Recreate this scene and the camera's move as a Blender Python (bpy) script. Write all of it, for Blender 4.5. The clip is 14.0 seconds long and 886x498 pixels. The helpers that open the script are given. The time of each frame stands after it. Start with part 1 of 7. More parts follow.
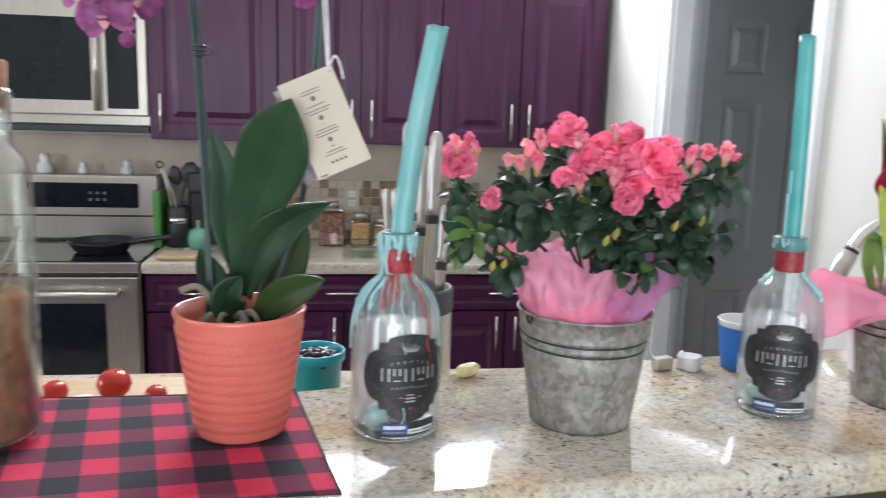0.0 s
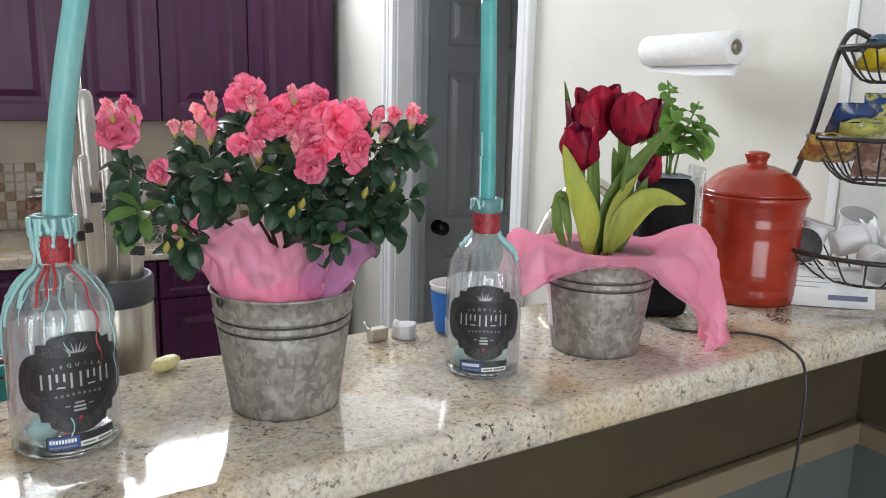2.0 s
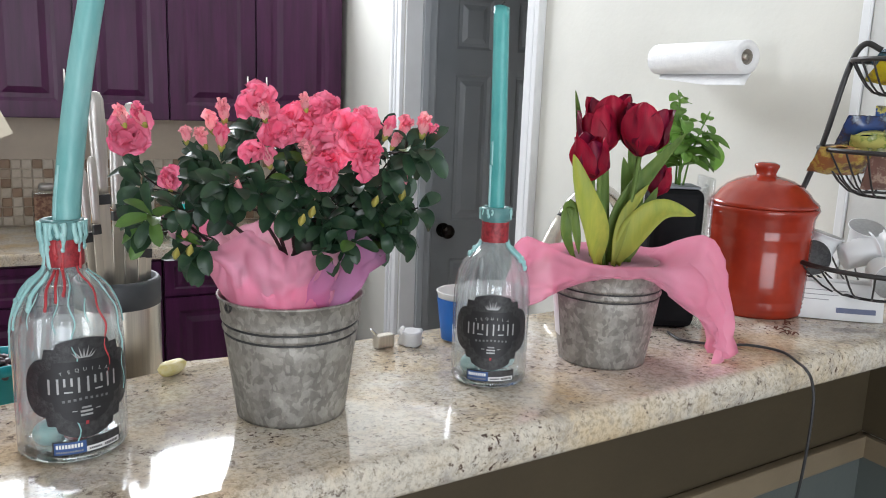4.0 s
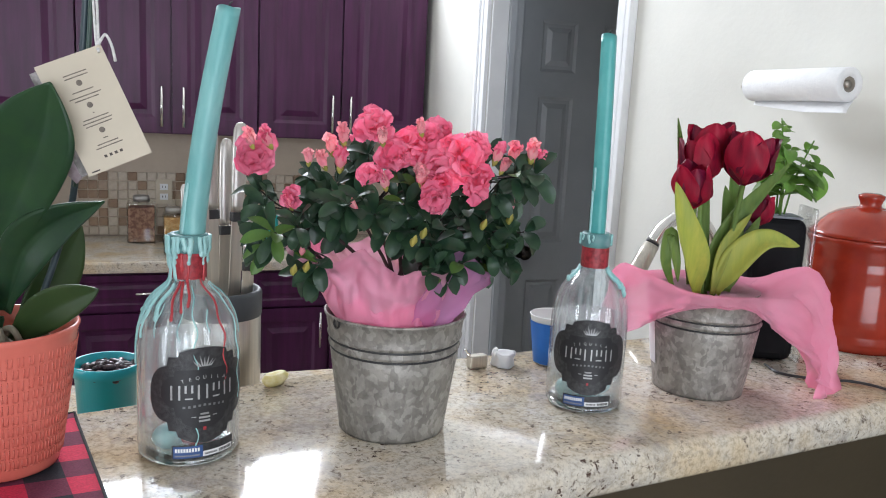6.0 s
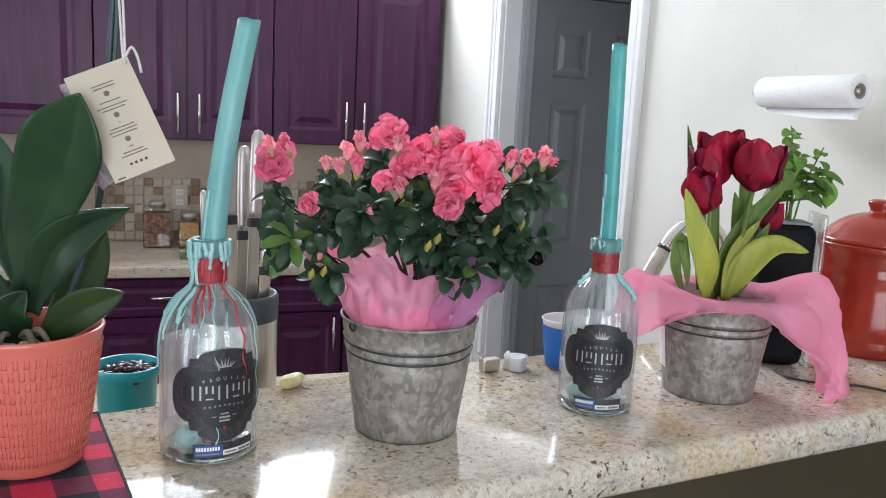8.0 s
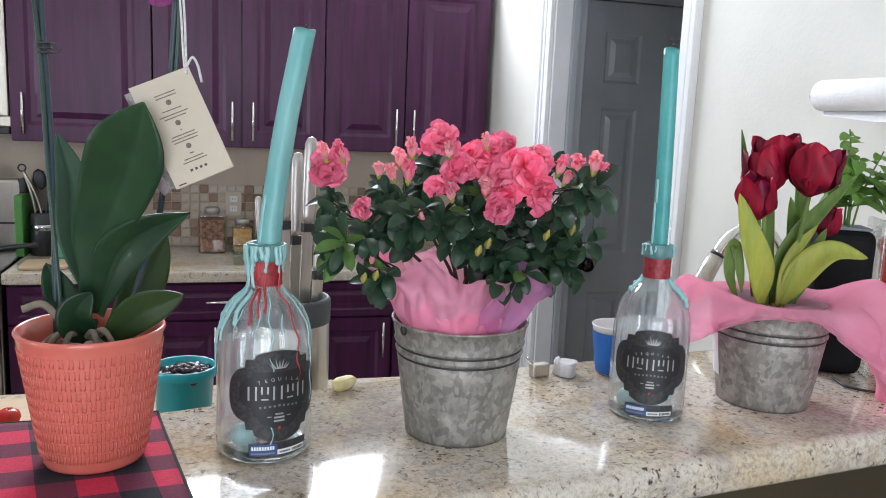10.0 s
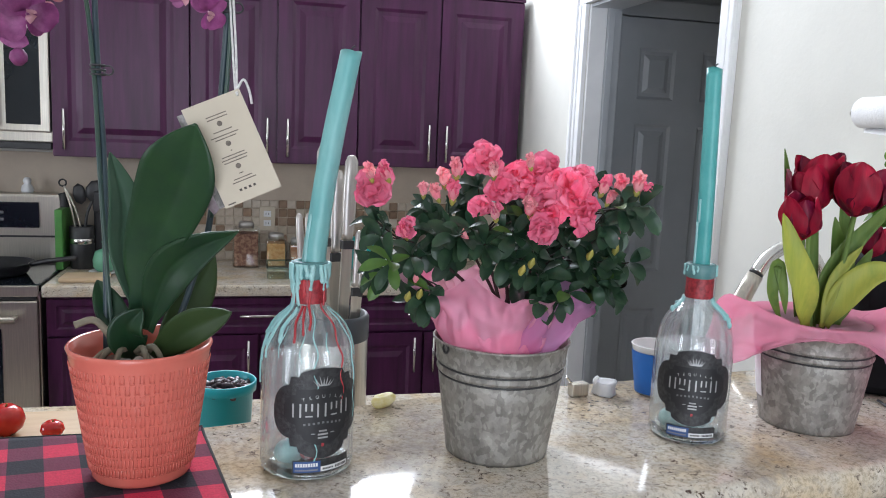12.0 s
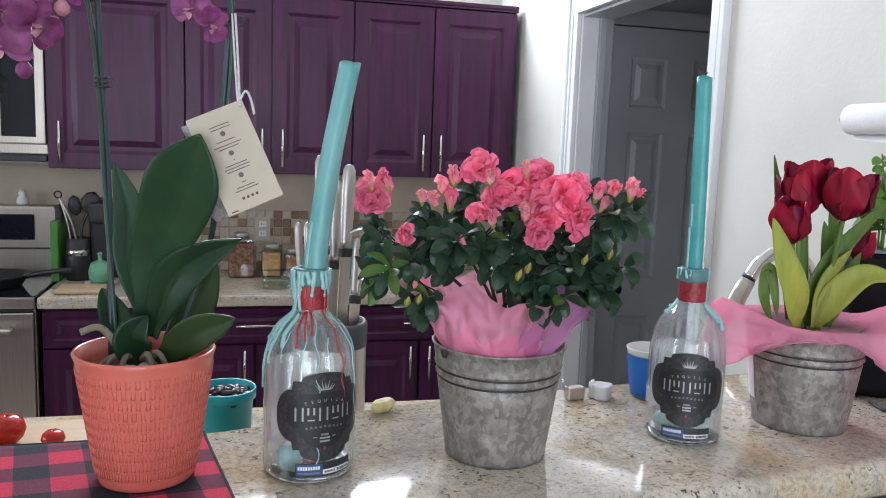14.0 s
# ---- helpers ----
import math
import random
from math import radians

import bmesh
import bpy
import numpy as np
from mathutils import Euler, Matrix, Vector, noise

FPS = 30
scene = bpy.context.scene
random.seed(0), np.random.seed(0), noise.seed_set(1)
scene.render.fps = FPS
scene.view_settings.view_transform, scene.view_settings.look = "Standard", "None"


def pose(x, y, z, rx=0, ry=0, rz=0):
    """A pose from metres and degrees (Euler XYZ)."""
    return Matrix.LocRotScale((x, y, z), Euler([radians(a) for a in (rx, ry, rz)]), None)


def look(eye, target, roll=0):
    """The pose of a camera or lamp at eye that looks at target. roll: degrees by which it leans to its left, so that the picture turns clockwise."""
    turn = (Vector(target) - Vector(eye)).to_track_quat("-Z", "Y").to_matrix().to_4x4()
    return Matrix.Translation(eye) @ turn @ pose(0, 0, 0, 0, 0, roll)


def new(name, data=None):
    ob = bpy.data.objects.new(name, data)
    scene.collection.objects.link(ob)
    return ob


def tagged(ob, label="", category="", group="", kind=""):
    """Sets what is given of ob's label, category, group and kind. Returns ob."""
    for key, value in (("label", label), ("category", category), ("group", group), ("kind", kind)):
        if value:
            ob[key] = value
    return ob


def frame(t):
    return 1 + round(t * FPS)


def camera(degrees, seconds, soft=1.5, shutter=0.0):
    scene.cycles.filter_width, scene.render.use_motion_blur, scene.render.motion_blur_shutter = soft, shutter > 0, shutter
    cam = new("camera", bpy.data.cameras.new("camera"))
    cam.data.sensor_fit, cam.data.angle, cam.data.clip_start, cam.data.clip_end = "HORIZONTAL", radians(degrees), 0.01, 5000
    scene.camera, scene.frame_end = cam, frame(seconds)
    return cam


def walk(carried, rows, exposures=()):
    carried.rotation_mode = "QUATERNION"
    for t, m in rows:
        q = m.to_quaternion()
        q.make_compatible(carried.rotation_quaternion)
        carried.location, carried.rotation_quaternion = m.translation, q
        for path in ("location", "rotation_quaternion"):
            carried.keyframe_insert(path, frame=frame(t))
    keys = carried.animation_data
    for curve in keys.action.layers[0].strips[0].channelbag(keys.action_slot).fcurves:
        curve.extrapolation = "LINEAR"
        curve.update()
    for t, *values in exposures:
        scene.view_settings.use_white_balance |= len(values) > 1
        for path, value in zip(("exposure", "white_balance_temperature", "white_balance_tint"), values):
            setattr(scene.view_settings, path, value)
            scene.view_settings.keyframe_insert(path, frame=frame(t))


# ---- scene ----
cam = camera(58.2, 14.0, 1.0, 0.25)
PATH = [
    (0, (0.056, 0.01, 1.529), (0.327, 1.961, 1.185), 1.7),
    (0.5, (0.083, 0.029, 1.53), (0.719, 1.892, 1.174), 2.6),
    (1, (0.107, 0.03, 1.526), (0.922, 1.815, 1.135), 1.7),
    (1.5, (0.119, 0.032, 1.524), (0.97, 1.8, 1.137), 1.3),
    (2, (0.121, 0.04, 1.52), (0.976, 1.806, 1.131), 1.3),
    (2.5, (0.126, 0.045, 1.524), (0.973, 1.811, 1.123), 1.7),
    (4.8, (0.106, 0.045, 1.528), (0.942, 1.825, 1.161), 2.5),
    (5, (0.102, 0.045, 1.529), (0.912, 1.837, 1.167), 2.4),
    (5.5, (0.091, 0.045, 1.53), (0.835, 1.869, 1.181), 2.6),
    (6, (0.085, 0.047, 1.53), (0.772, 1.893, 1.184), 3.0),
    (6.5, (0.082, 0.043, 1.532), (0.748, 1.898, 1.19), 3.1),
    (7, (0.08, 0.038, 1.533), (0.744, 1.893, 1.195), 3.0),
    (9.3, (0.078, 0.025, 1.532), (0.674, 1.906, 1.206), 2.7),
    (9.5, (0.079, 0.024, 1.532), (0.643, 1.915, 1.204), 2.4),
    (10, (0.075, 0.026, 1.532), (0.616, 1.924, 1.208), 2.5),
    (10.5, (0.071, 0.026, 1.537), (0.589, 1.933, 1.229), 2.3),
    (11, (0.067, 0.028, 1.535), (0.547, 1.946, 1.234), 2.4),
    (11.5, (0.063, 0.028, 1.536), (0.533, 1.95, 1.242), 2.5),
    (12, (0.062, 0.026, 1.536), (0.533, 1.948, 1.245), 2.5),
    (12.5, (0.061, 0.024, 1.536), (0.535, 1.946, 1.254), 2.3),
    (13, (0.059, 0.02, 1.537), (0.539, 1.941, 1.261), 2.1),
    (13.5, (0.056, 0.013, 1.538), (0.541, 1.935, 1.268), 2.1),
    (14, (0.055, 0.012, 1.535), (0.54, 1.934, 1.268), 2.1),
]
walk(cam, [(t, look(eye, target, roll)) for t, eye, target, roll in PATH], [(0.0, 0.28, 6200, 12), (0.6, 0.18, 6250, 12), (1.2, 0.02, 6400, 11), (2.5, 0.0, 6400, 11), (5.0, 0.06, 6250, 12), (9.0, 0.05, 6150, 13), (11.5, 0.02, 6100, 13), (14.0, -0.10, 6050, 13)])

# ---- light ----
BAR_Z = 1.235
world = bpy.data.worlds.new("sky")
scene.world = world
world.use_nodes = True
wn = world.node_tree
sky = wn.nodes.new("ShaderNodeTexSky")
sky.sky_type, sky.sun_disc = "NISHITA", False
sky.sun_elevation, sky.sun_rotation = radians(48), radians(20)
wn.links.new(sky.outputs[0], wn.nodes["Background"].inputs[0])
wn.nodes["Background"].inputs[1].default_value = 0.12


def area_lamp(name, eye, target, sx, sy, watts, colour):
    lamp = bpy.data.lights.new(name, "AREA")
    lamp.shape, lamp.size, lamp.size_y, lamp.energy, lamp.color = "RECTANGLE", sx, sy, watts, colour
    ob = new(name, lamp)
    ob.matrix_world = look(eye, target)
    return ob


area_lamp("daylight_high_window", (0.1, 3.76, 2.945), (0.1, 0.6, 1.5), 1.5, 0.80, 98, (0.93, 0.97, 1.0))
area_lamp("daylight_patio_door", (-0.6, -3.36, 1.35), (0.1, 3.0, 1.3), 2.6, 2.0, 108, (0.90, 0.95, 1.0))
area_lamp("daylight_side_window", (-3.96, 0.6, 1.6), (0.2, 1.2, 1.3), 1.5, 1.2, 46, (0.92, 0.96, 1.0))

# ---- materials ----


def material(name, colour, rough=0.5, metal=0.0, spec=0.5):
    m = bpy.data.materials.new(name)
    m.use_nodes = True
    b = m.node_tree.nodes["Principled BSDF"]
    b.inputs["Base Color"].default_value = (*colour, 1)
    b.inputs["Roughness"].default_value = rough
    b.inputs["Metallic"].default_value = metal
    b.inputs["Specular IOR Level"].default_value = spec
    return m


def node(m, kind, **inputs):
    n = m.node_tree.nodes.new(kind)
    for key, value in inputs.items():
        n.inputs[key.replace("_", " ")].default_value = value
    return n


def link(m, a, b):
    m.node_tree.links.new(a, b)


def bsdf(m):
    return m.node_tree.nodes["Principled BSDF"]


def coords(m, scale=(1, 1, 1)):
    c = node(m, "ShaderNodeTexCoord")
    p = node(m, "ShaderNodeMapping")
    p.inputs["Scale"].default_value = scale
    link(m, c.outputs["Object"], p.inputs["Vector"])
    return p.outputs["Vector"]


def ramp(m, fac, stops):
    r = node(m, "ShaderNodeValToRGB")
    e = r.color_ramp.elements
    while len(e) < len(stops):
        e.new(0.5)
    for k, (p, c) in enumerate(stops):
        e[k].position, e[k].color = p, (*c, 1)
    link(m, fac, r.inputs["Fac"])
    return r.outputs["Color"]


def blend(m, fac, a, b, mode="MIX"):
    x = node(m, "ShaderNodeMix")
    x.data_type, x.blend_type = "RGBA", mode
    for sock, v in ((x.inputs[0], fac), (x.inputs[6], a), (x.inputs[7], b)):
        if isinstance(v, (int, float)):
            sock.default_value = v
        elif isinstance(v, tuple):
            sock.default_value = (*v, 1)
        else:
            link(m, v, sock)
    return x.outputs[2]


def noise_tex(m, scale, detail=4, rough=0.55, vec=None):
    n = node(m, "ShaderNodeTexNoise", Scale=scale, Detail=detail, Roughness=rough)
    link(m, vec if vec is not None else coords(m), n.inputs["Vector"])
    return n.outputs["Fac"]


def bump(m, height, strength, distance=0.01):
    b = node(m, "ShaderNodeBump", Strength=strength, Distance=distance)
    link(m, height, b.inputs["Height"])
    link(m, b.outputs["Normal"], bsdf(m).inputs["Normal"])


def mottled(name, a, b, scale, rough=0.5, metal=0.0, relief=0.0, relief_scale=60, lo=0.35, hi=0.65, vec_scale=(1, 1, 1), spec=0.5):
    """A surface that varies between two colours, with fine relief."""
    m = material(name, a, rough, metal, spec)
    v = coords(m, vec_scale)
    link(m, ramp(m, noise_tex(m, scale, 5, 0.6, v), [(lo, a), (hi, b)]), bsdf(m).inputs["Base Color"])
    if relief:
        bump(m, noise_tex(m, relief_scale, 4, 0.6, v), relief, 0.002)
    return m


def granite(name):
    """Polished pale stone: cream and grey clouds, gold veins, clustered dark mica flecks."""
    m = material(name, (0.6, 0.55, 0.47), 0.07)
    v = coords(m)
    base = ramp(m, noise_tex(m, 6.0, 6, 0.65, v), [(0.30, (0.60, 0.45, 0.27)), (0.43, (0.63, 0.53, 0.39)), (0.55, (0.64, 0.59, 0.51)), (0.72, (0.58, 0.45, 0.29))])
    grain = ramp(m, noise_tex(m, 190, 5, 0.75, v), [(0.34, (0.48, 0.45, 0.41)), (0.55, (1, 1, 1))])
    col = blend(m, 0.8, base, grain, "MULTIPLY")
    n0 = node(m, "ShaderNodeTexNoise", Scale=20.0, Detail=8.0, Roughness=0.8, Distortion=0.5)
    link(m, v, n0.inputs["Vector"])
    col = blend(m, ramp(m, n0.outputs["Fac"], [(0.50, (0, 0, 0)), (0.64, (0.62, 0.62, 0.62))]), col, (0.31, 0.285, 0.27))
    n = node(m, "ShaderNodeTexNoise", Scale=62.0, Detail=6.0, Roughness=0.75, Distortion=0.4)
    link(m, v, n.inputs["Vector"])
    col = blend(m, ramp(m, n.outputs["Fac"], [(0.60, (0, 0, 0)), (0.66, (0.9, 0.9, 0.9))]), col, (0.12, 0.088, 0.070))
    n2 = node(m, "ShaderNodeTexNoise", Scale=150.0, Detail=4.0, Roughness=0.7, Distortion=0.3)
    link(m, v, n2.inputs["Vector"])
    gate = ramp(m, noise_tex(m, 11, 4, 0.6, v), [(0.42, (0.15, 0.15, 0.15)), (0.58, (1, 1, 1))])
    speck = ramp(m, n2.outputs["Fac"], [(0.585, (0, 0, 0)), (0.625, (1, 1, 1))])
    col = blend(m, blend(m, 1.0, speck, gate, "MULTIPLY"), col, (0.085, 0.052, 0.040))
    link(m, col, bsdf(m).inputs["Base Color"])
    link(m, ramp(m, n0.outputs["Fac"], [(0.3, (0.04, 0.04, 0.04)), (0.7, (0.10, 0.10, 0.10))]), bsdf(m).inputs["Roughness"])
    return m


def thin_glass(name, tint, rough=0.02, clear=0.96):
    """A clear wall: light passes straight through, with gloss rising at grazing angles."""
    m = material(name, tint, rough)
    nt = m.node_tree
    t = node(m, "ShaderNodeBsdfTransparent")
    t.inputs["Color"].default_value = (*[clear * c for c in tint], 1)
    g = node(m, "ShaderNodeBsdfGlossy", Roughness=rough)
    f = node(m, "ShaderNodeLayerWeight", Blend=0.5)
    mix = node(m, "ShaderNodeMixShader")
    link(m, ramp(m, f.outputs["Facing"], [(0.0, (0.07, 0.07, 0.07)), (0.5, (0.15, 0.15, 0.15)), (0.78, (0.42, 0.42, 0.42)), (1.0, (0.95, 0.95, 0.95))]), mix.inputs[0])
    link(m, t.outputs[0], mix.inputs[1])
    link(m, g.outputs[0], mix.inputs[2])
    link(m, mix.outputs[0], nt.nodes["Material Output"].inputs["Surface"])
    return m


def leafy(name, top, under, rough=0.4, through_light=0.25, scale=40, spec=0.5, streak=(1, 1, 1)):
    """A leaf or petal: varied colour, some light coming through."""
    m = material(name, top, rough, spec=spec)
    info = node(m, "ShaderNodeObjectInfo")
    col = ramp(m, noise_tex(m, scale, 4, 0.6, coords(m, streak)), [(0.3, top), (0.75, under)])
    h = node(m, "ShaderNodeHueSaturation")
    r = node(m, "ShaderNodeMapRange")
    r.inputs["To Min"].default_value, r.inputs["To Max"].default_value = 0.84, 1.20
    link(m, info.outputs["Random"], r.inputs["Value"])
    link(m, r.outputs[0], h.inputs["Value"])
    link(m, col, h.inputs["Color"])
    link(m, h.outputs[0], bsdf(m).inputs["Base Color"])
    t = node(m, "ShaderNodeBsdfTranslucent")
    link(m, h.outputs[0], t.inputs["Color"])
    mix = node(m, "ShaderNodeMixShader", Fac=through_light)
    link(m, bsdf(m).outputs[0], mix.inputs[1])
    link(m, t.outputs[0], mix.inputs[2])
    link(m, mix.outputs[0], m.node_tree.nodes["Material Output"].inputs["Surface"])
    return m


M_GRANITE = granite("speckled_granite")
M_WALL = mottled("white_wall_paint", (0.70, 0.69, 0.635), (0.64, 0.632, 0.585), 3, 0.7, relief=0.25, relief_scale=90)
M_CEIL = mottled("ceiling_paint", (0.82, 0.82, 0.80), (0.78, 0.78, 0.77), 2, 0.9, relief=0.3, relief_scale=70)
M_TRIM = mottled("white_gloss_trim", (0.82, 0.83, 0.84), (0.76, 0.77, 0.78), 6, 0.3)
# Tan paint made much darker: the bar overhang's shade is in this colour.
M_PONY = mottled("shaded_taupe_wall_paint", (0.066, 0.049, 0.026), (0.054, 0.040, 0.021), 5, 0.6, relief=0.2, relief_scale=110)
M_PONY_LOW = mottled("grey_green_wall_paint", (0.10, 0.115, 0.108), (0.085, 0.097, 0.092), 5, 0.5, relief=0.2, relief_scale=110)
M_DOOR = mottled("grey_door_paint", (0.42, 0.445, 0.47), (0.37, 0.395, 0.42), 4, 0.35, relief=0.1, relief_scale=120)
M_FLOOR = mottled("beige_floor_tile", (0.42, 0.36, 0.29), (0.34, 0.29, 0.23), 4, 0.25, relief=0.1)
# Cherry grain; the purple cast is window glare put into the base colour.
M_CHERRY = mottled("glare_tinted_cherry_wood", (0.074, 0.013, 0.061), (0.042, 0.008, 0.035), 3.0, 0.36, relief=0.10, relief_scale=14, vec_scale=(9, 9, 0.8), spec=0.35)
M_STEEL = mottled("brushed_steel", (0.58, 0.54, 0.47), (0.48, 0.45, 0.40), 8, 0.30, 0.9, relief=0.03, relief_scale=40, vec_scale=(40, 40, 1))
M_CHROME = mottled("satin_nickel", (0.70, 0.68, 0.65), (0.62, 0.61, 0.59), 20, 0.22, 1.0)
M_BLACKGLASS = mottled("black_glass", (0.008, 0.012, 0.018), (0.012, 0.016, 0.022), 6, 0.07)
M_BLACK = mottled("black_plastic", (0.018, 0.018, 0.02), (0.03, 0.03, 0.032), 20, 0.4)
M_SPLASH = mottled("backsplash_plaster", (0.54, 0.45, 0.35), (0.46, 0.38, 0.30), 6, 0.5, relief=0.1)
M_GLASS = thin_glass("bottle_glass", (0.975, 0.995, 0.995), 0.02, 0.985)
def filmed(m, most):
    """A thin, streaky film on clear glass: wax, wash marks, and sheen painted in white."""
    out = m.node_tree.nodes["Material Output"]
    src = out.inputs["Surface"].links[0].from_socket
    co = node(m, "ShaderNodeTexCoord")
    mp = node(m, "ShaderNodeMapping")
    mp.inputs["Scale"].default_value = (170, 170, 9)
    n = node(m, "ShaderNodeTexNoise")
    n.inputs["Scale"].default_value = 1.0
    link(m, co.outputs["Object"], mp.inputs["Vector"])
    link(m, mp.outputs["Vector"], n.inputs["Vector"])
    fac = ramp(m, n.outputs["Fac"], [(0.36, (0.006, 0.0065, 0.007)), (0.62, (most * 0.5, most * 0.5, most * 0.5)), (0.74, (most, most, most))])
    white = node(m, "ShaderNodeBsdfDiffuse")
    white.inputs["Color"].default_value = (0.74, 0.78, 0.80, 1)
    mix = node(m, "ShaderNodeMixShader")
    link(m, fac, mix.inputs[0])
    link(m, src, mix.inputs[1])
    link(m, white.outputs[0], mix.inputs[2])
    link(m, mix.outputs[0], out.inputs["Surface"])


filmed(M_GLASS, 0.24)
M_JARGLASS = thin_glass("jar_glass", (0.97, 0.985, 0.97), 0.02, 0.985)
M_CLEAR = thin_glass("clear_acrylic", (0.95, 0.96, 0.96))


def galvanised():
    """Dull zinc: warm grey, soft spangle in uneven upright flecks, slightly dented."""
    m = material("galvanised_zinc", (0.42, 0.41, 0.39), 0.5, 0.30)
    v = coords(m, (1, 1, 0.8))
    d = node(m, "ShaderNodeTexNoise", Scale=55.0, Detail=4.0)
    link(m, v, d.inputs["Vector"])
    off = node(m, "ShaderNodeVectorMath")
    off.operation = "MULTIPLY_ADD"
    link(m, d.outputs["Color"], off.inputs[0])
    off.inputs[1].default_value = (0.022, 0.022, 0.022)
    link(m, v, off.inputs[2])
    w = node(m, "ShaderNodeTexVoronoi", Scale=190.0)
    w.feature = "SMOOTH_F1"
    w.inputs["Smoothness"].default_value = 0.3
    link(m, off.outputs[0], w.inputs["Vector"])
    spangle = ramp(m, w.outputs["Color"], [(0.25, (0.235, 0.222, 0.205)), (0.75, (0.385, 0.37, 0.345))])
    cloud = ramp(m, noise_tex(m, 60, 6, 0.7, v), [(0.36, (0.70, 0.69, 0.68)), (0.62, (1.08, 1.07, 1.04))])
    wide = ramp(m, noise_tex(m, 14, 3, 0.5, v), [(0.3, (0.86, 0.85, 0.84)), (0.7, (1.06, 1.05, 1.03))])
    link(m, blend(m, 1.0, blend(m, 0.9, spangle, cloud, "MULTIPLY"), wide, "MULTIPLY"), bsdf(m).inputs["Base Color"])
    link(m, ramp(m, noise_tex(m, 45, 4, 0.6, v), [(0.3, (0.42, 0.42, 0.42)), (0.7, (0.62, 0.62, 0.62))]), bsdf(m).inputs["Roughness"])
    bump(m, noise_tex(m, 90, 4, 0.6, v), 0.25, 0.003)
    return m


M_GALV = galvanised()
M_DARKBAND = mottled("dark_groove_line", (0.02, 0.02, 0.022), (0.035, 0.035, 0.035), 40, 0.5)
M_CANDLE = mottled("teal_candle_wax", (0.060, 0.325, 0.320), (0.10, 0.40, 0.385), 22, 0.42, relief=0.25, relief_scale=120)
M_CANDLE_WORN = mottled("scuffed_teal_wax", (0.13, 0.39, 0.39), (0.26, 0.51, 0.50), 34, 0.45, relief=0.35, relief_scale=140, vec_scale=(1, 1, 0.25))
M_CANDLE_PALE = mottled("pale_teal_wax", (0.26, 0.52, 0.52), (0.38, 0.62, 0.61), 30, 0.4, relief=0.15, relief_scale=150)
M_REDWAX = mottled("red_wax", (0.50, 0.05, 0.055), (0.42, 0.035, 0.045), 40, 0.4)
M_REDSEAL = mottled("red_paper_seal", (0.36, 0.030, 0.040), (0.17, 0.012, 0.018), 220, 0.45, relief=0.4, relief_scale=260, lo=0.40, hi=0.62)
M_LABEL = mottled("black_label_paper", (0.012, 0.012, 0.014), (0.042, 0.041, 0.043), 260, 0.45, relief=0.3, relief_scale=400)
M_SILVERINK = mottled("silver_ink", (0.42, 0.42, 0.42), (0.34, 0.34, 0.34), 300, 0.35, 0.3)
M_GREYINK = mottled("dim_grey_ink", (0.16, 0.16, 0.165), (0.12, 0.12, 0.125), 300, 0.5)
M_BLUEINK = mottled("blue_label_paper", (0.035, 0.09, 0.26), (0.03, 0.075, 0.22), 100, 0.4)
M_WHITEPAPER = mottled("white_paper", (0.80, 0.80, 0.79), (0.74, 0.74, 0.74), 20, 0.8, relief=0.1)
M_CREAMCARD = mottled("cream_card", (0.60, 0.53, 0.42), (0.54, 0.47, 0.37), 14, 0.7)
M_CORAL = mottled("coral_glaze", (0.66, 0.165, 0.125), (0.58, 0.135, 0.10), 14, 0.16)
M_TERRA = mottled("red_orange_glaze", (0.35, 0.034, 0.014), (0.23, 0.020, 0.010), 14, 0.14, relief=0.04, relief_scale=30)
M_CORK = mottled("cork", (0.45, 0.24, 0.12), (0.33, 0.16, 0.08), 90, 0.85, relief=0.4, relief_scale=160)
M_TEALPLASTIC = mottled("teal_plastic", (0.016, 0.38, 0.45), (0.012, 0.33, 0.40), 12, 0.3)
M_MATTEBLACK = mottled("matte_black_plastic", (0.006, 0.006, 0.007), (0.010, 0.010, 0.011), 20, 0.65, spec=0.10)
M_WIRE = mottled("black_iron_wire", (0.02, 0.018, 0.018), (0.035, 0.03, 0.03), 60, 0.4)


# ---- shapes ----


def mesh_of(name, bm, mat, smooth=True):
    me = bpy.data.meshes.new(name)
    bmesh.ops.recalc_face_normals(bm, faces=bm.faces)
    bm.to_mesh(me)
    bm.free()
    me.materials.append(mat)
    for p in me.polygons:
        p.use_smooth = smooth
    return me


def part(name, bm, mat, parent=None, label="", smooth=True, at=None):
    ob = new(name, mesh_of(name, bm, mat, smooth))
    if at is not None:
        ob.matrix_world = at
    if parent is not None:
        ob.parent = parent
    if label:
        ob["label"] = label
    return ob


def structure(name, bm, mat, label, smooth=False):
    return tagged(part(name, bm, mat, None, "", smooth), label, name.split("_")[0], "", "structure")


def thing(name, m, label, category, group=""):
    ob = new(name)
    ob.empty_display_size = 0.02
    ob.matrix_world = m
    return tagged(ob, label, category, group)


def box(x0, x1, y0, y1, z0, z1, bevel=0.0, bm=None, segments=2):
    b = bmesh.new()
    bmesh.ops.create_cube(b, size=1)
    for v in b.verts:
        v.co = Vector((x0 + (v.co.x + 0.5) * (x1 - x0), y0 + (v.co.y + 0.5) * (y1 - y0), z0 + (v.co.z + 0.5) * (z1 - z0)))
    if bevel:
        bmesh.ops.bevel(b, geom=b.edges[:], offset=bevel, segments=segments, affect="EDGES", profile=0.6)
    return joined(bm, b)


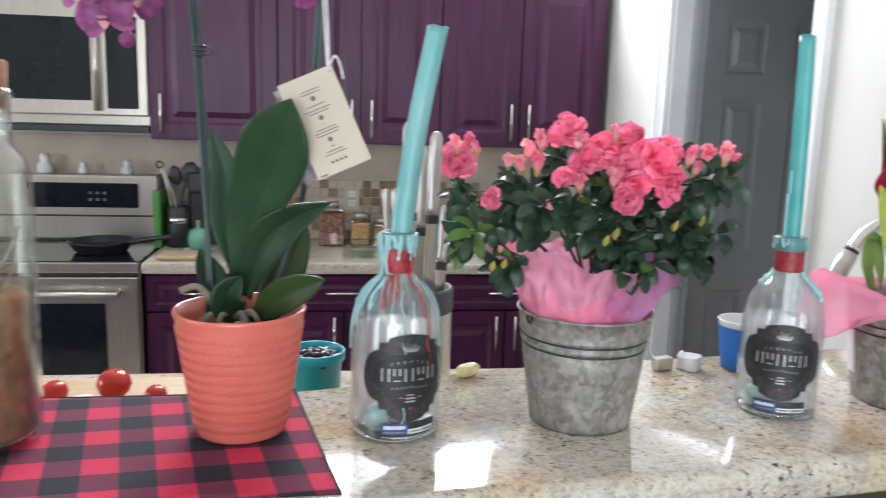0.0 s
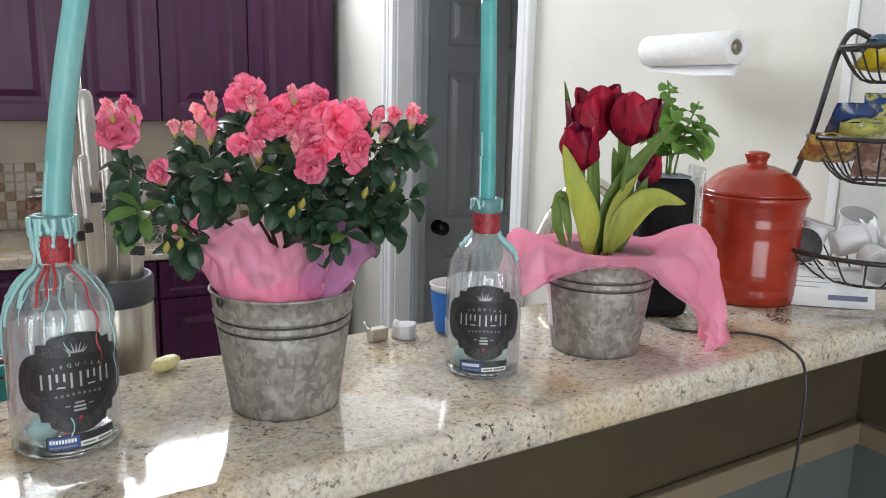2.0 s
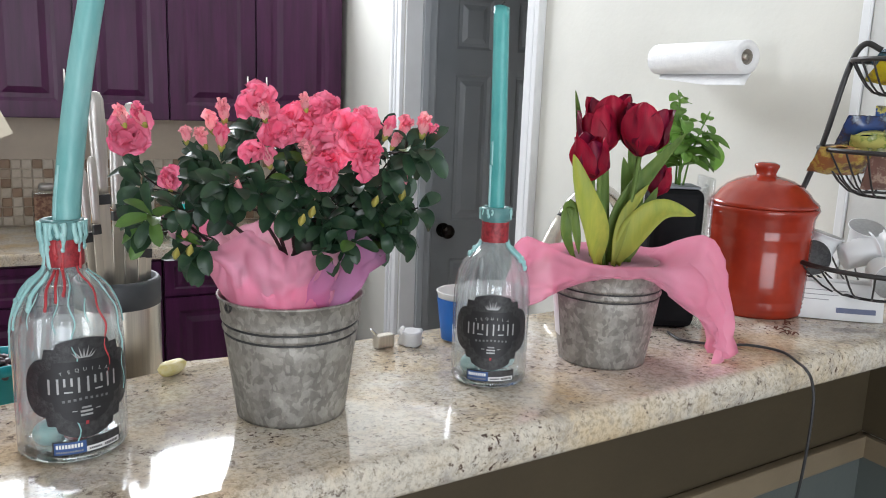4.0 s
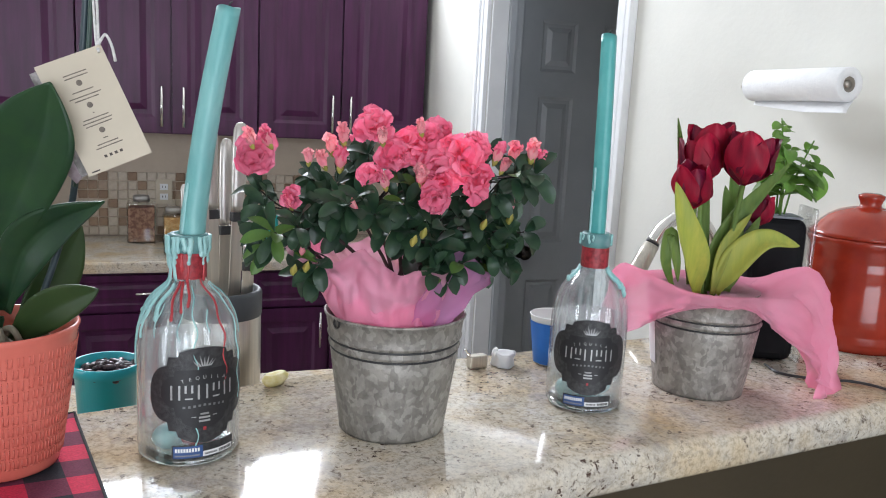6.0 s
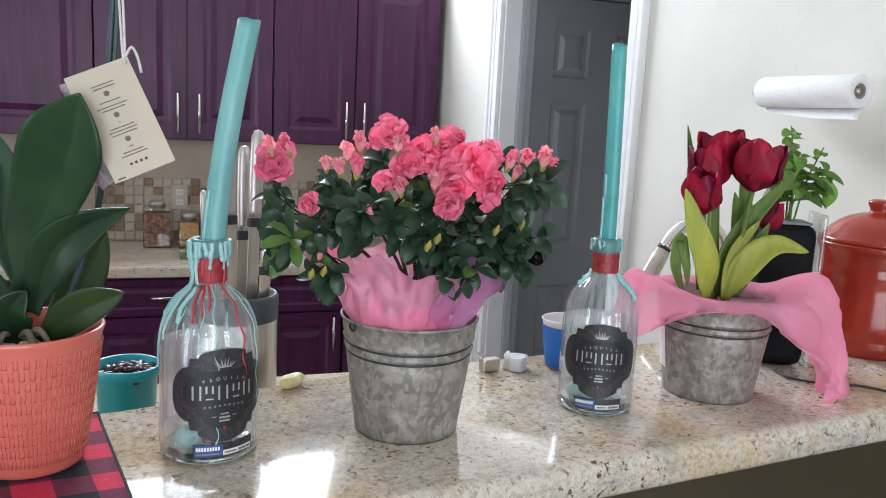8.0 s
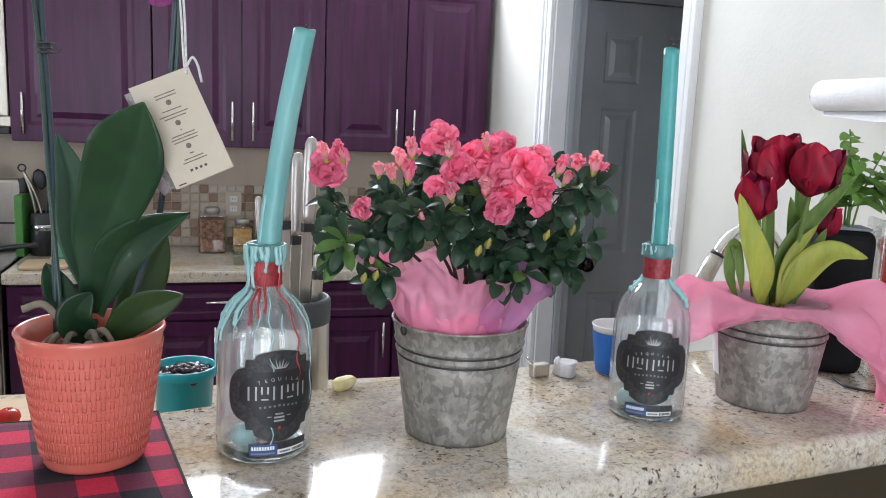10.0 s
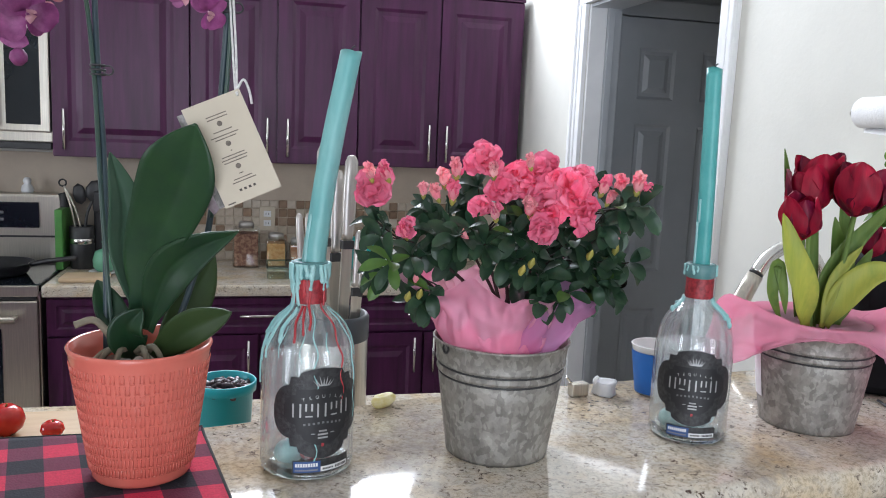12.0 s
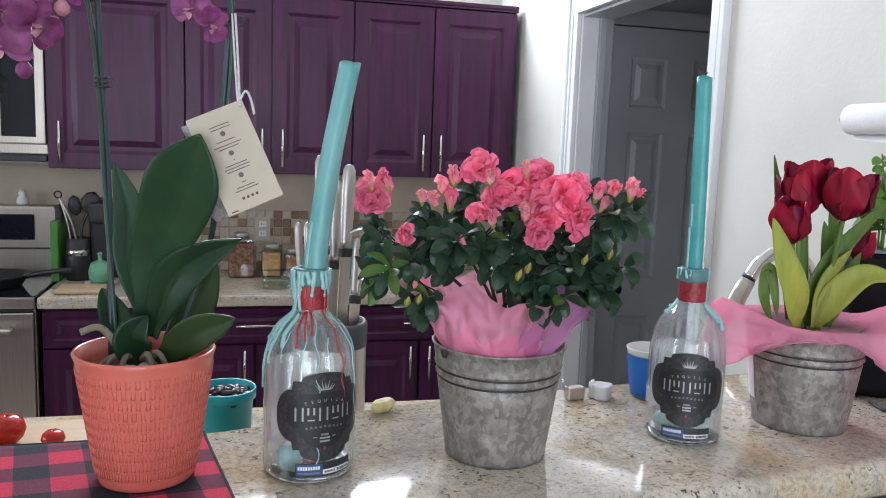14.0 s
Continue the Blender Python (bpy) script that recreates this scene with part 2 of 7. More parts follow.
def joined(bm, b):
    if bm is None:
        return b
    me = bpy.data.meshes.new("tmp")
    b.to_mesh(me)
    b.free()
    bm.from_mesh(me)
    bpy.data.meshes.remove(me)
    return bm


def lathe(profile, steps=48, wobble=None, bm=None, closed=False):
    """Turns a list of (radius, height) about z. wobble(angle, radius, height) gives the radius."""
    b = bmesh.new()
    rings = []
    for r, z in profile:
        if r < 1e-6:
            rings.append([b.verts.new((0, 0, z))])
        else:
            rings.append([b.verts.new(((wobble(a, r, z) if wobble else r) * math.cos(a), (wobble(a, r, z) if wobble else r) * math.sin(a), z)) for a in (2 * math.pi * k / steps for k in range(steps))])
    pairs = list(zip(rings, rings[1:])) + ([(rings[-1], rings[0])] if closed else [])
    for p, q in pairs:
        for k in range(steps):
            n = (k + 1) % steps
            if len(p) == 1 and len(q) == 1:
                continue
            if len(p) == 1:
                b.faces.new((p[0], q[k], q[n]))
            elif len(q) == 1:
                b.faces.new((p[k], q[0], p[n]))
            else:
                b.faces.new((p[k], q[k], q[n], p[n]))
    return joined(bm, b)


def tube(points, radius, steps=10, bm=None, caps=True, taper=None):
    """A round bar along a smooth line through the points. taper: radius factor at the end."""
    b = bmesh.new()
    pts = [Vector(p) for p in points]
    rings, up = [], Vector((0.31, 0.22, 0.92)).normalized()
    for k, p in enumerate(pts):
        d = (pts[min(k + 1, len(pts) - 1)] - pts[max(k - 1, 0)]).normalized()
        side = d.cross(up)
        if side.length < 0.05:
            side = d.cross(Vector((1, 0, 0)))
        side.normalize()
        other = side.cross(d).normalized()
        r = radius if taper is None else radius * (1 + (taper - 1) * k / (len(pts) - 1))
        rings.append([b.verts.new(p + r * (math.cos(a) * side + math.sin(a) * other)) for a in (2 * math.pi * i / steps for i in range(steps))])
    for p, q in zip(rings, rings[1:]):
        for k in range(steps):
            b.faces.new((p[k], p[(k + 1) % steps], q[(k + 1) % steps], q[k]))
    if caps:
        b.faces.new(rings[0][::-1])
        b.faces.new(rings[-1])
    return joined(bm, b)


def curve_points(points, n=16):
    """A smooth line (Catmull-Rom) through a few points."""
    p = [Vector(q) for q in points]
    p = [2 * p[0] - p[1]] + p + [2 * p[-1] - p[-2]]
    out = []
    for k in range(1, len(p) - 2):
        for i in range(n):
            t = i / n
            a, b, c, d = p[k - 1], p[k], p[k + 1], p[k + 2]
            out.append(0.5 * (2 * b + (c - a) * t + (2 * a - 5 * b + 4 * c - d) * t * t + (3 * b - a - 3 * c + d) * t ** 3))
    out.append(p[-2])
    return out


TURN = radians(6.8)
BAR = Matrix.Translation((0, 0.72, 0)) @ Matrix.Rotation(TURN, 4, "Z")


def on_bar(x, y, turn=0.0, z=BAR_Z):
    return pose(x, y, z, 0, 0, turn)


# ---- structure ----
WALL_X, BACK_Y = 1.27, 3.84
structure("floor", box(-4.1, 4.2, -3.6, 4.0, -0.1, 0.0), M_FLOOR, "beige tiled floor of an open kitchen and living room")
structure("ceiling", box(-4.1, 4.2, -3.6, 4.0, 3.7, 3.8), M_CEIL, "high white painted ceiling over the kitchen")


def wall_with_hole(name, x0, x1, y0, y1, z1, hole, axis, label, mat):
    """A wall along an axis with one rectangular opening (from, to, sill, head)."""
    bm = bmesh.new()
    a, b, c, d = hole
    if axis == "x":
        for s in ((x0, a, 0, z1), (b, x1, 0, z1), (a, b, 0, c), (a, b, d, z1)):
            if s[3] - s[2] > 0.001:
                box(s[0], s[1], y0, y1, s[2], s[3], bm=bm)
    else:
        for s in ((y0, a, 0, z1), (b, y1, 0, z1), (a, b, 0, c), (a, b, d, z1)):
            if s[3] - s[2] > 0.001:
                box(x0, x1, s[0], s[1], s[2], s[3], bm=bm)
    return structure(name, bm, mat, label)


DOOR_Y0, DOOR_Y1, HEAD = 1.955, 2.85, 2.025
wall_with_hole("wall_north", -4.0, WALL_X, BACK_Y, BACK_Y + 0.15, 3.7, (-0.8, 0.9, 2.51, 3.42), "x", "painted kitchen wall with a high window above the cabinets", M_WALL)
wall_with_hole("wall_east", WALL_X, WALL_X + 0.12, -3.5, BACK_Y + 0.15, 3.7, (DOOR_Y0, DOOR_Y1, 0, HEAD), "y", "white painted wall with a doorway to a hall", M_WALL)
wall_with_hole("wall_south", -4.0, WALL_X + 0.12, -3.62, -3.5, 3.7, (-1.95, 0.75, 0.02, 2.2), "x", "white living room wall with a wide patio opening", M_WALL)
wall_with_hole("wall_west", -4.12, -4.0, -3.62, BACK_Y + 0.15, 3.7, (-0.2, 1.4, 0.95, 2.25), "y", "white painted side wall with a window", M_WALL)
structure("wall_hall_north", box(1.39, 4.1, 3.03, 3.15, 0, 3.7), M_DOOR, "grey painted hall wall round a panelled door")
structure("wall_hall_south", box(1.39, 4.1, 1.45, 1.57, 0, 3.7), M_WALL, "plain painted hall wall in shade")
structure("wall_hall_east", box(3.2, 3.32, 1.57, 3.03, 0, 3.7), M_WALL, "plain painted hall end wall in shade")
structure("ceiling_hall", box(1.39, 3.2, 1.57, 3.03, 2.42, 2.5), M_CEIL, "low painted hall ceiling")


def casing():
    """White moulded casing round the doorway, with jambs in the wall's thickness."""
    for name, y0, y1 in (("trim_casing_near", DOOR_Y0 - 0.072, DOOR_Y0), ("trim_casing_far", DOOR_Y1, DOOR_Y1 + 0.085)):
        bm = box(WALL_X - 0.016, WALL_X, y0, y1, 0, HEAD, 0.003)
        out0 = y0 if "near" in name else y1 - 0.02
        box(WALL_X - 0.024, WALL_X - 0.014, out0, out0 + 0.02, 0, HEAD + 0.075, 0.003, bm)
        mid = (y0 + y1) / 2
        box(WALL_X - 0.021, WALL_X - 0.014, mid - 0.008, mid + 0.008, 0, HEAD, 0.003, bm)
        structure(name, bm, M_TRIM, "white moulded door casing")
    bm = box(WALL_X - 0.016, WALL_X, DOOR_Y0 - 0.072, DOOR_Y1 + 0.085, HEAD + 0.001, HEAD + 0.078, 0.003)
    box(WALL_X - 0.024, WALL_X - 0.014, DOOR_Y0 - 0.072, DOOR_Y1 + 0.085, HEAD + 0.058, HEAD + 0.079, 0.003, bm)
    structure("trim_casing_head", bm, M_TRIM, "white moulded head casing")
    for name, y0, y1 in (("trim_jamb_near", DOOR_Y0, DOOR_Y0 + 0.014), ("trim_jamb_far", DOOR_Y1 - 0.014, DOOR_Y1)):
        structure(name.replace("jamb", "jamb_edge"), box(WALL_X + 0.001, WALL_X + 0.066, y0, y1, 0, HEAD - 0.002, 0.002), M_TRIM, "white door jamb edge")
        bm = box(WALL_X + 0.067, WALL_X + 0.125, y0, y1, 0, HEAD - 0.002, 0.002)
        s = y1 - 0.001 if "near" in name else y0 - 0.011
        box(WALL_X + 0.069, WALL_X + 0.095, s, s + 0.012, 0, HEAD - 0.002, 0.002, bm)
        structure(name, bm, M_DOOR, "grey door jamb with a stop bead")
    structure("trim_jamb_head", box(WALL_X + 0.001, WALL_X + 0.125, DOOR_Y0 + 0.015, DOOR_Y1 - 0.015, HEAD - 0.014, HEAD - 0.001, 0.002), M_DOOR, "grey door jamb head")
    structure("trim_corner_strip", box(WALL_X - 0.008, WALL_X, 0.928, 0.945, BAR_Z, 3.7, 0.003), M_TRIM, "narrow white vertical trim strip")
    structure("trim_corner_wall", box(WALL_X - 0.004, WALL_X, -0.6, 0.926, BAR_Z, 3.7), mottled("rough_white_plaster", (0.66, 0.66, 0.64), (0.56, 0.56, 0.55), 9, 0.8, relief=0.9, relief_scale=28), "rough patched white plaster")


casing()


def panel_relief(bm, x0, x1, z0, z1, y, depth, inset, face=-1):
    """A raised panel field: a sunk groove round a bevelled centre, facing -y."""
    def ring(d, off):
        return [bm.verts.new((x, y + face * off, z)) for x, z in ((x0 + d, z0 + d), (x1 - d, z0 + d), (x1 - d, z1 - d), (x0 + d, z1 - d))]
    rings = [ring(0, 0.0), ring(inset * 0.25, -depth), ring(inset * 0.55, -depth), ring(inset, 0.0)]
    for p, q in zip(rings, rings[1:]):
        for k in range(4):
            bm.faces.new((p[k], p[(k + 1) % 4], q[(k + 1) % 4], q[k]))
    bm.faces.new(rings[-1])


def framed(x0, x1, z0, z1, y, thick, fields, depth, inset):
    """A door leaf with sunk panel fields in its front (facing -y)."""
    bm = bmesh.new()
    xs = sorted({x0, x1} | {a for f in fields for a in f[:2]})
    zs = sorted({z0, z1} | {a for f in fields for a in f[2:]})
    for a, b in zip(xs, xs[1:]):
        for c, d in zip(zs, zs[1:]):
            if any(f[0] <= a and b <= f[1] and f[2] <= c and d <= f[3] for f in fields):
                continue
            bm.faces.new([bm.verts.new(p) for p in ((a, y, c), (b, y, c), (b, y, d), (a, y, d))])
    for f in fields:
        panel_relief(bm, f[0], f[1], f[2], f[3], y, depth, inset)
    back = [bm.verts.new(p) for p in ((x0, y + thick, z0), (x1, y + thick, z0), (x1, y + thick, z1), (x0, y + thick, z1))]
    front = [bm.verts.new(p) for p in ((x0, y, z0), (x1, y, z0), (x1, y, z1), (x0, y, z1))]
    bm.faces.new(back)
    for k in range(4):
        bm.faces.new((front[k], front[(k + 1) % 4], back[(k + 1) % 4], back[k]))
    bmesh.ops.remove_doubles(bm, verts=bm.verts, dist=0.0002)
    return bm


def hall_door():
    y, x0, x1, z1 = 3.0, 1.475, 2.085, 2.015
    w = x1 - x0
    cols = ((x0 + 0.085, x0 + w / 2 - 0.060), (x0 + w / 2 + 0.060, x1 - 0.085))
    rows = ((0.22, 0.84), (1.0, 1.60), (1.70, 1.90))
    d = part("door_1", framed(x0, x1, 0.008, z1, y, 0.035, [(a, b, c, e) for a, b in cols for c, e in rows], 0.009, 0.045), M_DOOR, smooth=False)
    tagged(d, "closed grey six-panel hall door with a round dark knob", "door", "", "structure")
    knob = part("door_knob", lathe([(0, 0), (0.03, 0), (0.03, 0.006), (0.012, 0.012), (0.012, 0.03), (0.026, 0.042), (0.03, 0.055), (0.024, 0.068), (0, 0.072)], 24), mottled("dark_bronze", (0.06, 0.05, 0.045), (0.04, 0.035, 0.03), 30, 0.25, 0.9), d, "dark bronze round knob")
    knob.matrix_world = pose(x0 + 0.050, y, 0.965, 90)
    for name, a, b in (("trim_hall_door_left", x0 - 0.065, x0 - 0.004), ("trim_hall_door_right", x1 + 0.004, x1 + 0.065)):
        bm = box(a, b, y - 0.014, y + 0.03, 0, z1 + 0.004, 0.003)
        structure(name, bm, M_DOOR, "grey painted door frame")
    structure("trim_hall_door_head", box(x0 - 0.065, x1 + 0.065, y - 0.014, y + 0.03, z1 + 0.005, z1 + 0.07, 0.003), M_DOOR, "grey painted door frame head")


hall_door()


def bar_back(u):
    """The bar's far edge, which curves in a little towards the range."""
    f = min(1.0, max(0.0, u / 0.3))
    return 0.100 + 0.038 * f * f * (3 - 2 * f) + 0.010 * min(1.0, max(0.0, u - 0.3))


def bar_counter():
    """The raised granite bar on its low wall, set at a slight angle to the room."""
    bm = bmesh.new()
    us = [-2.2 + 0.05 * k for k in range(73)]
    rings = []
    for u in us:
        ring = [bm.verts.new((u, -0.163 + dy, BAR_Z + dz)) for dy, dz in ((0.010, -0.038), (0.004, -0.0365), (0.0012, -0.033), (0.0, -0.026), (0.0, -0.013), (0.0022, -0.0065), (0.0062, -0.0022), (0.011, -0.0004), (0.015, 0.0))]
        ring += [bm.verts.new((u, bar_back(u) - 0.010 + 0.010 * math.cos(a), BAR_Z - 0.019 + 0.019 * math.sin(a))) for a in (math.pi / 2 - math.pi * k / 8 for k in range(9))]
        rings.append(ring)
    n = len(rings[0])
    for p, q in zip(rings, rings[1:]):
        for k in range(n):
            bm.faces.new((p[k], p[(k + 1) % n], q[(k + 1) % n], q[k]))
    bm.faces.new(rings[0])
    bm.faces.new(rings[-1][::-1])
    bm.transform(BAR)
    for v in bm.verts:
        v.co.x = min(v.co.x, WALL_X - 0.002)
    top = structure("countertop_bar", bm, M_GRANITE, "polished speckled beige granite raised bar top", True)
    # M_PONY carries the overhang's shade in its base colour.
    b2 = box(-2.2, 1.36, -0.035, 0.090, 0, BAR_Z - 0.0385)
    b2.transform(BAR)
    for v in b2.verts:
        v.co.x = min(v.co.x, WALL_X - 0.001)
    structure("wall_bar", b2, M_PONY, "low taupe painted wall, the bar overhang's shade in its colour")
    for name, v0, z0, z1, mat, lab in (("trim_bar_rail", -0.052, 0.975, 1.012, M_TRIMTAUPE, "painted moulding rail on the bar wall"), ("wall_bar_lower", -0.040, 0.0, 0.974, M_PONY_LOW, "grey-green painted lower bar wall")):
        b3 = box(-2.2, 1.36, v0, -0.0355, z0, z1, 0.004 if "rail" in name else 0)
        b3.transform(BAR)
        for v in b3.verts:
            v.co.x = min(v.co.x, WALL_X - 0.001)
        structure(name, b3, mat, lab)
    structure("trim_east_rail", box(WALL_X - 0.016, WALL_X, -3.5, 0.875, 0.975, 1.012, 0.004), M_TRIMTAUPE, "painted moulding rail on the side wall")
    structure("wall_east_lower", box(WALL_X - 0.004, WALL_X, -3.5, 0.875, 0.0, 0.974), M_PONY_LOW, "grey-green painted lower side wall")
    structure("wall_east_middle", box(WALL_X - 0.003, WALL_X, -3.5, 0.875, 1.013, BAR_Z - 0.04), M_PONY, "taupe painted band of the side wall, darkened for shade")


M_TRIMTAUPE = mottled("taupe_trim_paint", (0.21, 0.165, 0.108), (0.175, 0.135, 0.088), 8, 0.4)
bar_counter()


def sink_counter():
    b = box(-2.0, 1.26, 0.93, 1.42, 1.02, 1.055, 0.008)
    for v in b.verts:
        if v.co.y < 1.2:
            v.co.y += 0.119 * v.co.x - 0.16
    tagged(part("sink_worktop", b, M_GRANITE, None, "", False), "granite sink worktop below the raised bar", "worktop")
    c = thing("sink_cabinet", pose(-0.4, 1.2, 0), "dark cherry sink base cabinet under the granite worktop", "cabinet")
    b = box(-1.6, 1.66, -0.2, 0.20, 0.0, 1.02)
    for v in b.verts:
        if v.co.y < 0:
            v.co.y += 0.119 * v.co.x - 0.24
    part("body", b, M_CHERRY, c, "", False)


sink_counter()

# ---- kitchen ----


def bar_pull(name, length, parent, at, mat=None):
    bm = tube([(0, -0.03, -length / 2), (0, -0.03, length / 2)], 0.0058, 12)
    for s in (-0.3, 0.3):
        tube([(0, 0, s * length), (0, -0.031, s * length)], 0.004, 8, bm)
    return part(name, bm, mat or M_CHROME, parent, "brushed steel bar handle", True, at)


def upper_cabinet(x0, x1, doors, handles, z0=1.372, z1=2.118, face=3.506):
    c = thing("upper_cabinet", pose(x0, 3.84, z0), "dark cherry wall cabinet with raised panel doors and steel bar handles", "cabinet", "wall cabinets")
    part("body", box(0.0015, x1 - x0 - 0.0015, -0.312, -0.002, 0.0, z1 - z0, 0.002), M_CHERRY, c, "", False)
    for (a, b), h in zip(doors, handles):
        a, b = a - x0 + 0.004, b - x0 - 0.004
        d = part("door", framed(a, b, 0.006, z1 - z0 - 0.006, face - 3.84, 0.021, [(a + 0.058, b - 0.058, 0.064, z1 - z0 - 0.07)], 0.008, 0.055), M_CHERRY, c, "", False)
        if h is not None:
            bar_pull("handle", 0.16, d, pose(h - x0, face - 3.84, 0.11))
    part("crown", crown_bm(x1 - x0), M_CHERRY, c, "moulded cornice along the top", False, pose(0, face - 3.84, z1 - z0))
    return c


def crown_bm(w):
    bm = box(0, w, -0.006, 0.33, 0.0, 0.010, 0.001)
    box(0, w, -0.014, 0.33, 0.010, 0.026, 0.003, bm)
    return bm


upper_cabinet(-0.711, -0.184, [(-0.711, -0.184)], [-0.660])
upper_cabinet(-0.184, 0.512, [(-0.184, 0.166), (0.166, 0.512)], [0.128, 0.212])
upper_cabinet(0.512, 1.245, [(0.512, 0.865), (0.865, 1.245)], [0.823, 0.902])
upper_cabinet(-1.473, -0.713, [(-1.473, -1.093), (-1.093, -0.713)], [None, None], 1.93, 2.118)


def base_cabinet(x0, x1, doors, face=3.245):
    c = thing("base_cabinet", pose(x0, 3.82, 0.0), "dark cherry base cabinet with a drawer over panelled doors", "cabinet", "base cabinets")
    part("body", box(0.0015, x1 - x0 - 0.0015, face - 3.82 + 0.022, 0, 0.1, 0.855, 0.002), M_CHERRY, c, "", False)
    w, y = x1 - x0, face - 3.82
    d = part("drawer_front", framed(0.006, w - 0.006, 0.70, 0.842, y, 0.02, [(0.04, w - 0.04, 0.725, 0.818)], 0.006, 0.03), M_CHERRY, c, "", False)
    bar_pull("handle", 0.15, d, pose(w / 2, y, 0.775, 0, 90))
    for k in range(doors):
        a, b = w * k / doors + 0.006, w * (k + 1) / doors - 0.006
        e = part("door", framed(a, b, 0.115, 0.69, y, 0.02, [(a + 0.05, b - 0.05, 0.17, 0.635)], 0.008, 0.05), M_CHERRY, c, "", False)
        bar_pull("handle", 0.15, e, pose(b - 0.035 if k == 0 else a + 0.035, y, 0.60))
    return c


base_cabinet(-0.695, -0.24, 1)
base_cabinet(-0.24, 0.44, 2)
base_cabinet(0.44, 1.12, 2)
tagged(part("kitchen_worktop", box(-0.697, 1.265, 3.205, 3.832, 0.857, 0.902, 0.01), M_GRANITE, None, "", False), "speckled granite worktop along the kitchen wall", "worktop")
structure("backsplash_plaster", box(-1.6, 1.266, 3.831, 3.838, 0.86, 1.374), M_SPLASH, "plain tan backsplash wall")

M_TILE = mottled("mosaic_tile_stone", (0.50, 0.42, 0.33), (0.43, 0.35, 0.27), 30, 0.4)


def mosaic_tile():
    m = M_TILE
    info = node(m, "ShaderNodeObjectInfo")
    col = ramp(m, info.outputs["Random"], [(0.0, (0.24, 0.15, 0.09)), (0.3, (0.34, 0.23, 0.15)), (0.42, (0.50, 0.42, 0.33)), (1.0, (0.60, 0.53, 0.44))])
    link(m, blend(m, 0.35, col, ramp(m, noise_tex(m, 60, 4), [(0.3, (0.55, 0.5, 0.45)), (0.7, (1, 1, 1))]), "MULTIPLY"), bsdf(m).inputs["Base Color"])


mosaic_tile()


def range_cooker():
    c = thing("range_cooker", pose(-1.085, 3.52, 0), "stainless steel electric range with black glass top and oven door", "cooker")
    w = 0.378
    part("body", box(-w, w, -0.28, 0.30, 0.08, 0.875, 0.006), M_STEEL, c, "", False)
    part("cooktop", box(-w - 0.002, w + 0.002, -0.30, 0.20, 0.876, 0.905, 0.006), M_BLACKGLASS, c, "black glass cooktop", False)
    part("front_rail", box(-w - 0.002, w + 0.002, -0.318, -0.301, 0.862, 0.904, 0.004), M_STEEL, c, "", False)
    g = part("backguard", box(-w, w, 0.20, 0.29, 0.906, 1.20, 0.012), M_STEEL, c, "", False)
    part("display", box(-0.20, 0.27, 0.19, 0.199, 1.055, 1.165, 0.004), M_BLACKGLASS, g, "black control panel", False)
    for k in range(6):
        part("button", box(0.06 + 0.03 * (k % 3), 0.074 + 0.03 * (k % 3), 0.187, 0.1895, 1.085 + 0.03 * (k // 3), 1.097 + 0.03 * (k // 3), 0.001), M_GREYINK, g, "", False)
    part("back_strip", box(-w + 0.005, w - 0.005, 0.194, 0.1995, 1.014, 1.022), M_BLACK, g, "", False)
    d = part("oven_door", box(-w + 0.003, w - 0.003, -0.312, -0.282, 0.20, 0.845, 0.006), M_STEEL, c, "", False)
    part("oven_glass", box(-0.25, 0.25, -0.316, -0.313, 0.30, 0.74, 0.001), M_BLACKGLASS, d, "dark oven window", False)
    part("vent_gap", box(-w + 0.01, w - 0.01, -0.304, -0.2825, 0.848, 0.860), M_BLACK, c, "", False)
    bm = tube([(-0.31, -0.365, 0.785), (0.31, -0.365, 0.785)], 0.013, 14)
    for s in (-0.3, 0.3):
        tube([(s, -0.313, 0.785), (s, -0.36, 0.785)], 0.009, 10, bm)
    part("oven_handle", bm, M_STEEL, d)


range_cooker()


def microwave():
    c = thing("microwave", pose(-1.093, 3.66, 1.425), "stainless over-the-range microwave with a dark window", "microwave")
    w = 0.379
    part("body", box(-w, w, -0.12, 0.17, 0, 0.50, 0.004), M_STEEL, c, "", False)
    f = part("door_frame", box(-w, w, -0.158, -0.121, 0.04, 0.498, 0.006), M_STEEL, c, "", False)
    part("window", box(-0.34, 0.16, -0.161, -0.1585, 0.10, 0.43, 0.002), M_BLACKGLASS, f, "dark tinted window", False)
    part("control_panel", box(0.22, 0.345, -0.161, -0.1585, 0.07, 0.44, 0.002), M_BLACKGLASS, f, "black control panel", False)
    bm = tube([(0.19, -0.20, 0.06), (0.19, -0.20, 0.46)], 0.012, 14)
    for s in (0.08, 0.44):
        tube([(0.19, -0.157, s), (0.19, -0.20, s)], 0.008, 10, bm)
    part("handle", bm, M_STEEL, f, "vertical steel handle")
    part("vent_grille", box(-w, w, -0.15, 0.1, -0.028, -0.001, 0.004), M_BLACK, c, "dark underside vent", False)


microwave()

# ---- things on the bar ----
R_BOTTLE = 0.0415


def wrap(bm, r, cols, top, low, s0, s1):
    """A patch on a cylinder, from arc s0 to s1, between the heights low(s) and top(s); s = 0 faces -y."""
    prev = None
    for k in range(cols + 1):
        s = s0 + (s1 - s0) * k / cols
        a = s / r
        now = [bm.verts.new((r * math.sin(a), -r * math.cos(a), z)) for z in (low(s), (low(s) + top(s)) / 2, top(s))]
        if prev:
            for i in range(2):
                bm.faces.new((prev[i], now[i], now[i + 1], prev[i + 1]))
        prev = now
    return bm


